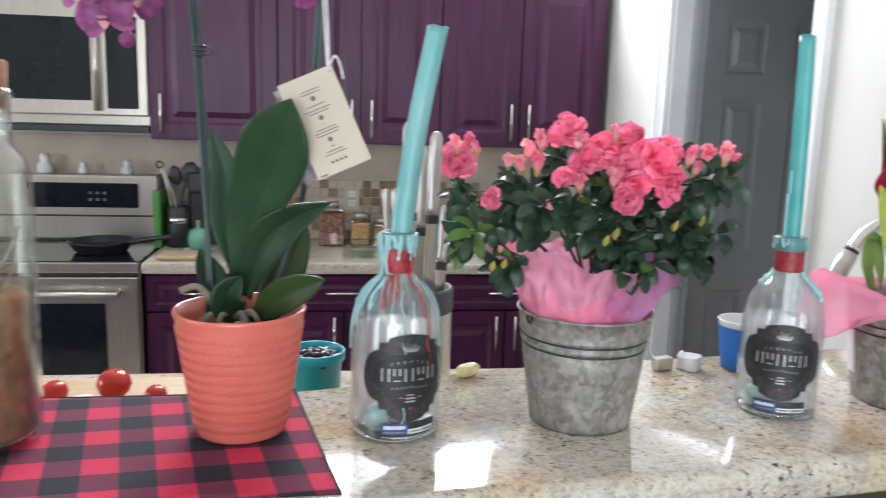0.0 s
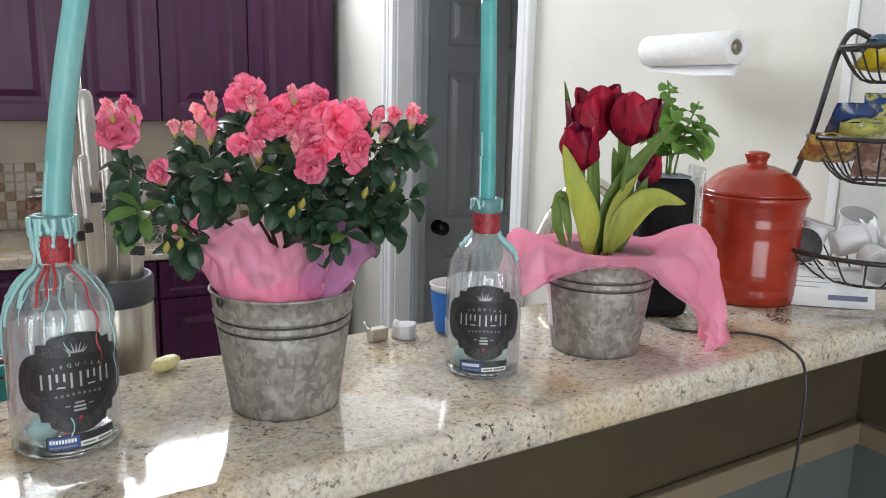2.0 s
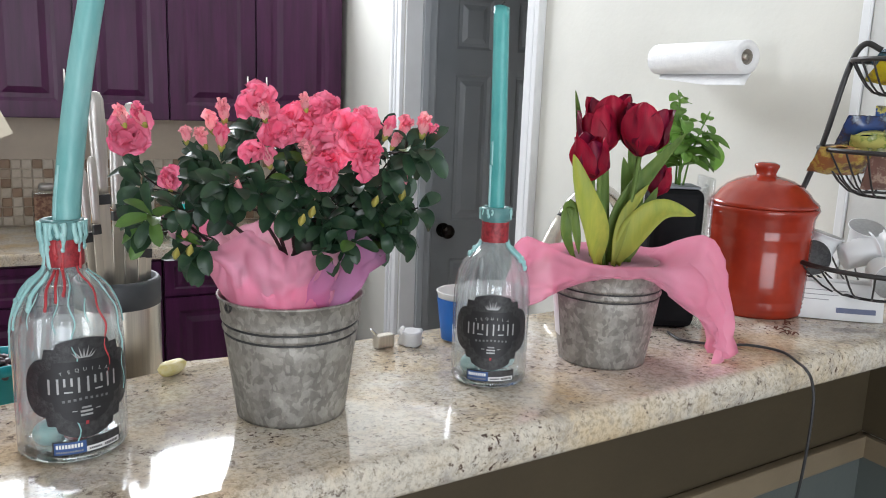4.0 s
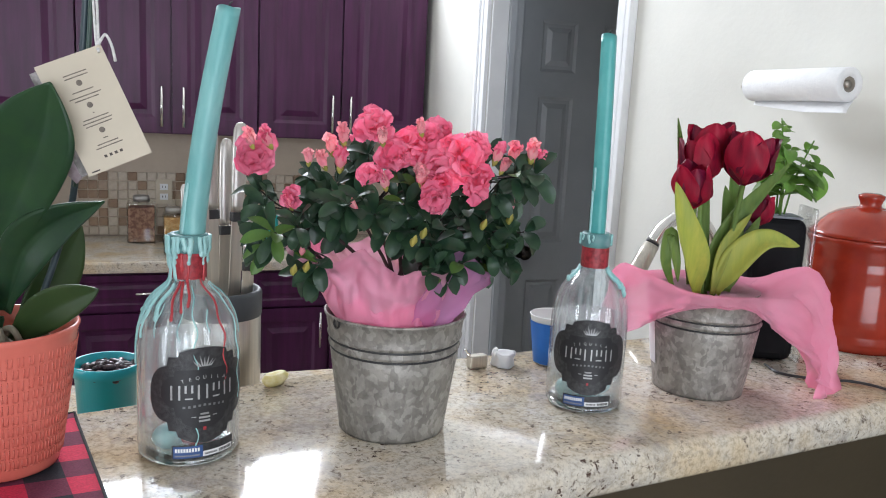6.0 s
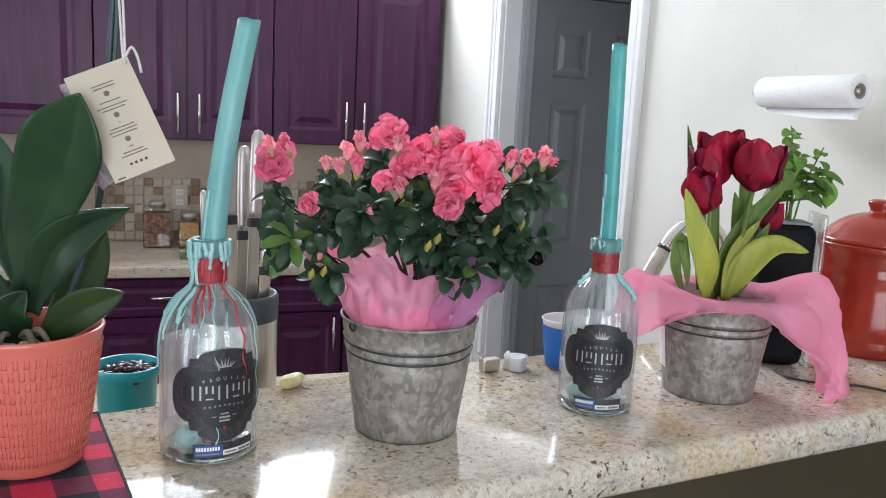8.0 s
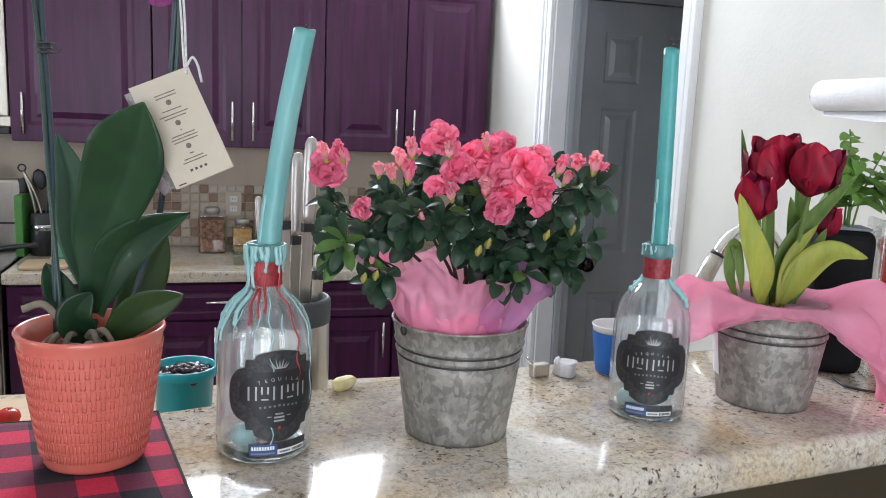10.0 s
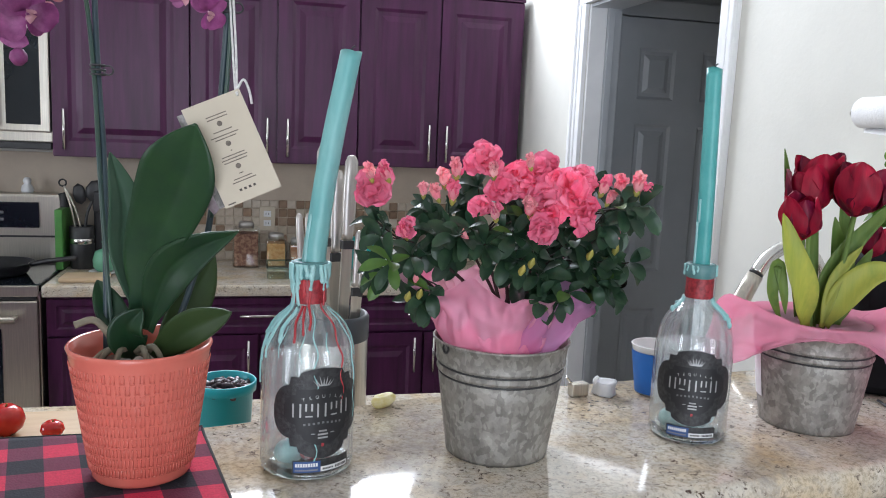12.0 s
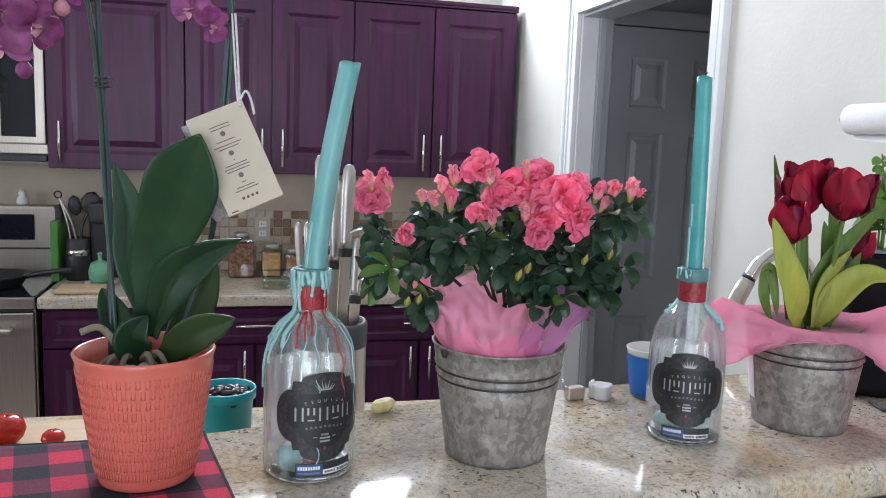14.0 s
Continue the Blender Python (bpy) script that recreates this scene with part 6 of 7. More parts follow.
def power_cord():
    c = thing("power_cord", pose(0.86, 0.73, BAR_Z), "thin black power cord hanging over the bar edge", "cord")
    pts = [(0.80, 0.80, 1.238), (0.795, 0.765, 1.238), (0.83, 0.735, 1.238), (0.86, 0.722, 1.2385), (0.878, 0.69, 1.2385), (0.866, 0.655, 1.2375), (0.852, 0.632, 1.2385), (0.844, 0.616, 1.230), (0.842, 0.609, 1.20), (0.842, 0.612, 1.12), (0.843, 0.622, 1.05), (0.838, 0.630, 0.98), (0.835, 0.64, 0.85), (0.83, 0.66, 0.5), (0.80, 0.66, 0.05), (0.75, 0.64, 0.004)]
    part_w("cable", tube(curve_points(pts, 8), 0.0017, 8), M_BLACK, c)


power_cord()


def paper_towels():
    c = thing("paper_towel_roll", pose(1.19, 1.20, 1.606), "white paper towel roll with a loose sheet on a wall holder", "paper towels")
    prof = [(0.0135, -0.130), (0.0135, 0.100), (0.0275, 0.1005), (0.0290, 0.099), (0.0290, -0.129), (0.0275, -0.1305)]
    bm = lathe(prof, 56, lambda a, q, z: q * (1 + 0.004 * math.sin(5 * a)), None, True)
    bm.transform(Matrix.Rotation(radians(90), 4, "X"))
    part("roll", bm, M_TOWEL, c)
    bm = lathe([(0.0115, -0.129), (0.0130, -0.129), (0.0132, 0.099), (0.0115, 0.099)], 32, None, None, True)
    bm.transform(Matrix.Rotation(radians(90), 4, "X"))
    part("core", bm, mottled("grey_card_tube", (0.33, 0.30, 0.26), (0.27, 0.24, 0.20), 40, 0.9), c, "cardboard core")
    bm = bmesh.new()
    rows = []
    for k in range(9):
        s = k / 8
        x = -0.012 + 0.026 * s
        z = -0.0265 - 0.022 * s
        rows.append([bm.verts.new((x + 0.003 * math.sin(9 * y + 3 * s), y - 0.018 * s, z + 0.012 * max(0, y / 0.137) * s)) for y in [-0.099 + 0.228 * j / 12 for j in range(13)]])
    for p, q in zip(rows, rows[1:]):
        for j in range(12):
            bm.faces.new((p[j], p[j + 1], q[j + 1], q[j]))
    bm.transform(Matrix.Scale(-1, 4, (1, 0, 0)))
    thicken(part("loose_sheet", bm, M_TOWEL, c, "loose end of the sheet hanging down"), 0.0006)
    bm = tube([(0, -0.098, 0), (0, 0.160, 0)], 0.0055, 12)
    part("rod", bm, M_STEEL, c, "steel rod")
    for y in (0.153,):
        part("bracket", tube(curve_points([(0, y, 0), (0.045, y, 0.004), (0.078, y, 0.01)], 6), 0.0045, 8), M_CHROME, c)


M_TOWEL = mottled("soft_paper_towel", (0.84, 0.84, 0.84), (0.79, 0.79, 0.80), 60, 0.95, relief=0.6, relief_scale=220)
paper_towels()


def fruit_basket():
    c = thing("tiered_wire_basket", pose(1.135, 0.768, BAR_Z), "black iron three-tier wire basket holding snacks and coffee pods", "basket")
    cx, cy = 1.135, 0.768

    def ring(r, z, rad):
        return tube([(cx + r * math.cos(a), cy + r * math.sin(a), z) for a in (6.2832 * i / 48 for i in range(49))], rad, 8, None, False)
    for r, z, depth in ((0.064, 1.590, 0.045), (0.092, 1.470, 0.060), (0.114, 1.316, 0.045)):
        part_w("rim", ring(r, z, 0.0034), M_WIRE, c)
        part_w("bowl_ring", ring(r * 0.40, z - depth, 0.002), M_WIRE, c)
        for k in range(20):
            a = 6.2832 * k / 20
            part_w("bowl_wire", tube([(cx + r * q * math.cos(a), cy + r * q * math.sin(a), z - depth * math.sin((1 - q) / 0.6 * math.pi / 2)) for q in (1.0, 0.93, 0.82, 0.68, 0.54, 0.40)], 0.0014, 5), M_WIRE, c)
    for a in (radians(118), radians(238), radians(-2)):
        d = Vector((math.cos(a), math.sin(a), 0))
        o = Vector((cx, cy, 0))
        line = curve_points([o + d * 0.098 + Vector((0, 0, 1.2365)), o + d * 0.116 + Vector((0, 0, 1.29)), o + d * 0.120 + Vector((0, 0, 1.36)), o + d * 0.090 + Vector((0, 0, 1.47)), o + d * 0.068 + Vector((0, 0, 1.58)), o + d * 0.052 + Vector((0, 0, 1.612)), o + d * 0.03 + Vector((0, 0, 1.604))], 8)
        part_w("upright", tube(line, 0.0042, 8), M_WIRE, c, "curved iron upright")
        part_w("foot", tube([line[0] + Vector((0, 0, 0.0015)) - d * 0.01, line[0] + Vector((0, 0, 0.0015)) + d * 0.01], 0.0028, 8), M_WIRE, c)
    return c


fruit_basket()


def snack_packet(p, size, colours, turn, tilt, name="snack_packet"):
    label, a, b, d = colours
    c = thing(name, pose(*p, tilt, 0, turn), label, "snack packet", "snack packets in the basket")
    w, h = size
    bm = bmesh.new()
    n = 10
    front, back = [], []
    for i in range(n + 1):
        fr, br = [], []
        for j in range(n + 1):
            s, t = 2 * i / n - 1, 2 * j / n - 1
            puff = 0.013 * (1 - s ** 4) * (1 - t ** 4) + 0.003 * noise.noise((4 * s + p[0] * 50, 4 * t, 1))
            fr.append(bm.verts.new((s * w / 2, -puff, t * h / 2)))
            br.append(bm.verts.new((s * w / 2, puff + 0.0004, t * h / 2)))
        front.append(fr)
        back.append(br)
    for g in (front, back):
        for x, y in zip(g, g[1:]):
            for j in range(n):
                bm.faces.new((x[j], y[j], y[j + 1], x[j + 1]))
    m = mottled(name + "_print", a, b, 38, 0.22, lo=0.46, hi=0.52)
    for e in m.node_tree.nodes:
        if e.type == "VALTORGB":
            e.color_ramp.elements.new(0.62)
            e.color_ramp.elements[2].color = (*d, 1)
    part("packet", bm, m, c)
    return c


BLUEBAG = ("shiny dark blue snack packet in the wire basket", (0.02, 0.05, 0.17), (0.03, 0.03, 0.06), (0.25, 0.32, 0.40))
for p, size, col, turn, tilt in (
    ((1.085, 0.805, 1.455), (0.075, 0.065), ("brown and yellow crinkled snack packet in the basket", (0.34, 0.15, 0.06), (0.50, 0.36, 0.08), (0.16, 0.08, 0.05)), -35, 55),
    ((1.135, 0.755, 1.450), (0.085, 0.07), ("brown foil snack packet with pale print", (0.20, 0.11, 0.09), (0.42, 0.30, 0.24), (0.12, 0.07, 0.06)), -30, 20),
    ((1.105, 0.79, 1.492), (0.07, 0.06), BLUEBAG, -25, 35),
    ((1.135, 0.76, 1.500), (0.065, 0.065), ("shiny blue and yellow snack packet in the basket", (0.02, 0.06, 0.20), (0.55, 0.48, 0.10), (0.02, 0.04, 0.12)), -40, -20),
    ((1.10, 0.765, 1.480), (0.07, 0.045), ("yellow and green foil snack packet", (0.45, 0.42, 0.12), (0.20, 0.26, 0.06), (0.60, 0.58, 0.40)), -50, 60),
    ((1.12, 0.765, 1.575), (0.07, 0.05), ("bright yellow snack packet in the top basket", (0.62, 0.50, 0.02), (0.50, 0.34, 0.02), (0.05, 0.04, 0.03)), -30, 60),
    ((1.135, 0.77, 1.592), (0.075, 0.04), ("dark blue shiny packet in the top basket", (0.03, 0.09, 0.16), (0.06, 0.14, 0.20), (0.3, 0.35, 0.38)), -35, 70),
):
    snack_packet(p, size, col, turn, tilt)


def coffee_pod(p, m, dark):
    c = thing("coffee_pod", Matrix.Translation(p) @ m, "white plastic coffee pod with a printed foil lid" if dark else "white plastic coffee pod lying in the basket", "coffee pod", "coffee pods in the basket")
    part("cup", lathe([(0, 0), (0.0165, 0), (0.0185, 0.002), (0.0195, 0.02), (0.0215, 0.038), (0.0225, 0.042), (0.0255, 0.0425), (0.0255, 0.044), (0, 0.0441)], 28), M_TRIM, c)
    part("foil_lid", lathe([(0, 0.0448), (0.0235, 0.0446), (0.0245, 0.0441)], 28), M_LABEL if dark else M_SILVERINK, c, "printed foil lid" if dark else "silver foil lid")


for p, e, dark in (((1.078, 0.845, 1.308), (75, 0, -30), True), ((1.092, 0.835, 1.305), (10, 12, 0), False), ((1.105, 0.80, 1.318), (70, 0, 60), False), ((1.125, 0.80, 1.325), (75, 10, 40), False), ((1.14, 0.75, 1.32), (65, 0, 70), False), ((1.115, 0.75, 1.312), (100, 0, -30), False), ((1.15, 0.81, 1.32), (20, -10, 0), False)):
    coffee_pod(p, Euler([radians(x) for x in e]).to_matrix().to_4x4(), dark)


def letters():
    """Opened letters leaning together under the basket."""
    for k, (a, b, h, lean) in enumerate((((1.028, 0.815), (1.128, 0.742), 0.050, 0.012), ((1.035, 0.822), (1.137, 0.748), 0.054, 0.010), ((1.02, 0.828), (1.145, 0.752), 0.045, 0.016))):
        c = thing("letter", pose(a[0], a[1], BAR_Z), "white folded letter with printed lines standing on the bar", "letter", "letters under the basket")
        a_, b_ = Vector((a[0], a[1], BAR_Z + 0.001)), Vector((b[0], b[1], BAR_Z + 0.001))
        d = (b_ - a_)
        nrm = Vector((d.y, -d.x, 0)).normalized()

        def sheet(s0, s1, t0, t1, lift):
            bm = bmesh.new()
            g = [[bm.verts.new(a_ + d * (s0 + (s1 - s0) * i / 8) + Vector((0, 0, h * (t0 + (t1 - t0) * j / 3))) - nrm * (lean * (t0 + (t1 - t0) * j / 3)) + nrm * (lift + 0.004 * math.sin(2.6 * (s0 + (s1 - s0) * i / 8) + k))) for j in range(4)] for i in range(9)]
            for p, q in zip(g, g[1:]):
                for j in range(3):
                    bm.faces.new((p[j], q[j], q[j + 1], p[j + 1]))
            return bm
        base = part_w("sheet", sheet(0, 1, 0, 1, 0), M_WHITEPAPER, c, "", False)
        thicken(base, 0.0006)
        if k == 0:
            part_w("printed_bar", sheet(0.50, 0.92, 0.20, 0.34, 0.0008), mottled("slate_blue_ink", (0.13, 0.15, 0.24), (0.16, 0.18, 0.27), 60, 0.7), c, "", False, base)
        for r in range(3):
            part_w("printed_line", sheet(0.12, 0.62 - 0.1 * r, 0.78 - 0.13 * r, 0.80 - 0.13 * r, 0.0008), M_GREYINK2, c, "", False, base)


letters()


def small_things():
    # paper cup with a blue band, behind the second bottle
    c = thing("paper_cup", pose(0.537, 0.868, BAR_Z) @ Matrix.Scale(1.06, 4), "white paper cup with a blue print on the bar", "cup")
    part("cup_wall", lathe([(0, 0.001), (0.019, 0.001), (0.0195, 0), (0.0265, 0.056), (0.0275, 0.0565), (0.0265, 0.0575), (0.0255, 0.056), (0.0185, 0.003), (0, 0.003)], 40), M_WHITEPAPER, c)
    part("blue_band", lathe([(0.0199, 0.002), (0.0262, 0.050)], 40, lambda a, q, z: q + 0.0004), mottled("blue_print", (0.01, 0.14, 0.50), (0.012, 0.12, 0.44), 30, 0.4), c, "blue printed band")
    # white wax stub
    c = thing("candle_stub", on_bar(0.474, 0.868) @ Matrix.Scale(0.86, 4), "melted white candle stub on the bar", "candle")
    part("wax", lathe([(0, 0), (0.0145, 0), (0.0165, 0.002), (0.015, 0.012), (0.0165, 0.016), (0.0162, 0.019), (0.011, 0.0185), (0, 0.015)], 28, lambda a, q, z: q * (1 + 0.10 * math.sin(3 * a + 60 * z) + 0.05 * math.sin(7 * a))), mottled("white_wax", (0.60, 0.60, 0.60), (0.52, 0.52, 0.53), 30, 0.4), c)
    part("wax_tip", tube(curve_points([(-0.012, 0, 0.016), (-0.014, 0, 0.022), (-0.010, 0, 0.0245)], 5), 0.003, 8), M_WHITEPAPER, c)
    # small steel lighter with its lid up
    c = thing("steel_lighter", on_bar(0.440, 0.868, 12), "small brushed steel lighter lying on the bar", "lighter")
    part("case", box(-0.0115, 0.0115, -0.006, 0.006, 0, 0.0155, 0.002), M_STEEL, c, "", False)
    part("lever", tube(curve_points([(-0.010, 0, 0.016), (-0.014, 0, 0.020), (-0.018, 0, 0.0245)], 4), 0.0016, 8), M_CHROME, c)
    # white sticker on the tulip bucket
    st = wrap(bmesh.new(), 0.0565, 6, lambda s: 0.076, lambda s: 0.028, -0.0135, 0.0135)
    for v in st.verts:
        f = (v.co.z / 0.112)
        r = 0.0495 + 0.014 * f + 0.0008
        v.co.x, v.co.y = v.co.x / 0.0565 * r, v.co.y / 0.0565 * r
    b2 = next(o for o in scene.objects if o.name.startswith("metal_bucket") and abs(o.location.x - K2[0]) < 0.01)
    part("sticker", st, M_WHITEPAPER, b2, "white price sticker", True, pose(0, 0, 0, 0, 0, -40 - 111))


small_things()


def dry_petals():
    """Dried brown blossom bits fallen beside the canister."""
    m = mottled("dried_brown_petal", (0.16, 0.07, 0.045), (0.08, 0.04, 0.03), 90, 0.9)
    rng = random.Random(31)
    for k in range(9):
        x, y = 0.972 + rng.uniform(-0.022, 0.022), 0.762 + rng.uniform(-0.022, 0.022)
        c = thing("dried_petal", pose(x, y, BAR_Z + 0.0012, 0, 0, rng.uniform(0, 360)), "curled dried brown petal lying on the granite bar", "dried petal", "dried petals")
        ln = rng.uniform(0.006, 0.013)
        thicken(part("petal", blade([(0, 0, 0), (ln * 0.5, 0.001, 0.003), (ln, 0, 0.0006)], 0.0045, Vector((0, 0, 1)), 0.5, oval, 4, 4, 0.1, 0.2, k), m, c), 0.0004)


dry_petals()

# ---- sink side ----


def knife_block():
    c = thing("knife_block", pose(0.167, 1.06, 1.0555), "round brushed steel knife block with dark rim, full of knives", "knife block")
    part("body", lathe([(0, 0), (0.0465, 0), (0.049, 0.003), (0.049, 0.207), (0.048, 0.209)], 56), M_STEEL, c, "brushed steel cylinder")
    part("rim_band", lathe([(0.0494, 0.205), (0.0502, 0.207), (0.0502, 0.234), (0.048, 0.238), (0.044, 0.238), (0.044, 0.222), (0, 0.222)], 56), mottled("dark_grey_plastic", (0.035, 0.04, 0.048), (0.05, 0.055, 0.062), 30, 0.45), c, "dark grey plastic rim")
    grip = mottled("satin_steel_grip", (0.56, 0.53, 0.50), (0.46, 0.44, 0.42), 30, 0.36, 0.85, relief=0.05, relief_scale=60, vec_scale=(20, 20, 1))
    for x, y, top, h, w, tilt in ((-0.010, -0.012, 0.458, 0.118, 0.0098, -1.5), (0.016, 0.006, 0.446, 0.112, 0.0098, 2), (0.004, 0.020, 0.425, 0.11, 0.0090, 1), (-0.026, -0.020, 0.372, 0.075, 0.0055, -3), (-0.018, -0.026, 0.385, 0.078, 0.0055, -2), (-0.035, -0.004, 0.370, 0.072, 0.0052, -4), (0.026, -0.016, 0.350, 0.075, 0.0055, 3), (0.034, 0.004, 0.345, 0.075, 0.0055, 4)):
        m = pose(x, y, 0.222, 0, tilt, 20)
        ln = top - 0.222
        kn = part("knife", box(-w * 0.8, w * 0.8, -0.0012, 0.0012, 0.0, ln - h, 0.0004), M_STEEL, c, "steel knife", False, m)
        b = lathe([(0, 0), (w * 0.75, 0.001), (w * 0.80, h * 0.08), (w * 0.95, h * 0.35), (w, h * 0.7), (w * 0.92, h * 0.92), (w * 0.55, h * 0.985), (0, h)], 20)
        b.transform(Matrix.Translation((0, 0, ln - h)) @ Matrix.Diagonal((1, 0.62, 1, 1)))
        part("handle", b, grip, kn, "satin steel handle")
        part("bolster", box(-w * 0.85, w * 0.85, -w * 0.5, w * 0.5, ln - h - 0.012, ln - h - 0.0005, 0.001), M_BLACK, kn, "dark bolster", False)


knife_block()


def bean_tub():
    c = thing("bean_tub", pose(0.030, 1.085, 1.0555), "teal plastic tub heaped with dark dried beans", "tub")
    part("tub", lathe([(0, 0), (0.029, 0), (0.031, 0.003), (0.0375, 0.128), (0.0415, 0.129), (0.042, 0.141), (0.0405, 0.1425), (0.039, 0.141), (0.0365, 0.12), (0.03, 0.006), (0, 0.006)], 48), M_TEALPLASTIC, c)
    part("bean_bed", lathe([(0, 0.126), (0.036, 0.122)], 30), mottled("dark_bean_bed", (0.02, 0.012, 0.016), (0.04, 0.025, 0.03), 60, 0.5), c)
    m = mottled("dark_purple_bean", (0.028, 0.014, 0.02), (0.055, 0.028, 0.036), 50, 0.28)
    b = lathe([(0, -1), (0.5, -0.85), (0.62, 0), (0.5, 0.85), (0, 1)], 10)
    b.transform(Matrix.Scale(0.0075, 4) @ Matrix.Diagonal((1, 0.8, 1, 1)))
    me = mesh_of("bean", b, m)
    rng = random.Random(6)
    for k in range(70):
        r = 0.035 * math.sqrt(rng.random())
        a = rng.uniform(0, 6.283)
        ob = new("bean", me)
        ob.matrix_basis = pose(r * math.cos(a), r * math.sin(a), 0.127 + 0.010 * (1 - r / 0.036) + rng.uniform(0, 0.004), rng.uniform(50, 130), rng.uniform(-30, 30), rng.uniform(0, 360))
        ob.parent = c


bean_tub()


def board_and_tomatoes():
    c = thing("chopping_board", pose(-0.28, 1.19, 1.056), "pale wooden chopping board on the sink worktop", "chopping board")
    wood = mottled("pale_beech_wood", (0.52, 0.36, 0.20), (0.45, 0.30, 0.16), 5, 0.5, relief=0.1, relief_scale=20, vec_scale=(2, 12, 2))
    part("board", box(-0.30, 0.215, -0.14, 0.14, 0, 0.022, 0.005), wood, c, "", False)
    red = mottled("ripe_tomato_skin", (0.46, 0.012, 0.012), (0.55, 0.03, 0.015), 30, 0.15)
    for (x, y), r, s in (((-0.278, 1.235), 0.026, 0.95), ((-0.212, 1.215), 0.0165, 0.85), ((-0.36, 1.22), 0.020, 0.9)):
        t = thing("tomato", pose(x, y, 1.0775), "small ripe red tomato on a chopping board", "tomato", "tomatoes")
        part("fruit", lathe([(0, 0.0), (0.45 * r, 0.02 * r), (0.85 * r, 0.4 * r), (r, 0.9 * r * s), (0.85 * r, 1.45 * r * s), (0.45 * r, 1.75 * r * s), (0.1 * r, 1.70 * r * s), (0, 1.66 * r * s)], 28, lambda a, q, z: q * (1 + 0.02 * math.cos(5 * a))), red, t)
        part("calyx", tube([(0, 0, 1.6 * r * s), (0.1 * r, 0, 1.85 * r * s)], 0.0012, 6), M_TULIPLEAF, t, "green stalk")
    for x, y in ((-0.318, 1.21), (-0.40, 1.20)):
        t = thing("onion_piece", pose(x, y, 1.0775, 0, 0, 40 * x), "cut piece of white onion on a chopping board", "onion")
        part("slice", lathe([(0, 0), (0.016, 0.001), (0.019, 0.004), (0.015, 0.010), (0, 0.013)], 20, lambda a, q, z: q * (1 + 0.1 * math.sin(2 * a))), M_WHITEPAPER, t)
    t = thing("lemon_wedge", pose(0.205, 0.855, BAR_Z, 0, 0, 25) @ Matrix.Diagonal((1.0, 0.45, 0.80, 1)), "squeezed pale yellow lemon wedge at the bar's back edge", "lemon")
    part("fruit", lathe([(0, 0.0), (0.011, 0.0005), (0.0155, 0.006), (0.0165, 0.012), (0.013, 0.0165), (0.006, 0.0150), (0.0, 0.0135)], 26, lambda a, q, z: q * (1 + 0.14 * math.sin(2 * a) + 0.07 * math.sin(5 * a + 200 * z))), mottled("lemon_peel", (0.66, 0.56, 0.20), (0.76, 0.70, 0.42), 90, 0.45, relief=0.3, relief_scale=200), t)


board_and_tomatoes()


def faucet():
    c = thing("kitchen_faucet", pose(1.0, 1.25, 1.055), "brushed nickel pull-down kitchen faucet with a high arch", "faucet")
    line = curve_points([(1.075, 1.25, 1.055), (1.075, 1.25, 1.22), (1.068, 1.25, 1.31), (1.035, 1.25, 1.352), (0.992, 1.25, 1.359), (0.958, 1.25, 1.340), (0.937, 1.25, 1.312)], 8)
    part_w("spout", tube(line, 0.0125, 16), M_CHROME, c)
    part_w("collar", tube([(0.9375, 1.25, 1.313), (0.935, 1.25, 1.309)], 0.0128, 16), M_BLACK, c, "dark joint ring")
    part_w("spray_head", tube([(0.9348, 1.25, 1.3085), (0.922, 1.25, 1.285), (0.908, 1.25, 1.258), (0.898, 1.25, 1.24)], 0.0145, 16, None, True, 1.2), M_STEEL, c, "tapered spray head")
    part_w("base_plate", lathe_at([(0, 0), (0.028, 0), (0.028, 0.006), (0.02, 0.012), (0.0155, 0.02), (0, 0.021)], (1.075, 1.25, 1.0555)), M_CHROME, c)
    part_w("lever", tube(curve_points([(1.088, 1.25, 1.12), (1.12, 1.245, 1.13), (1.16, 1.24, 1.15)], 5), 0.006, 10), M_CHROME, c, "side lever")


def lathe_at(prof, p, steps=32):
    bm = lathe(prof, steps)
    bm.transform(Matrix.Translation(p))
    return bm


faucet()

# ---- on the kitchen worktop and range ----


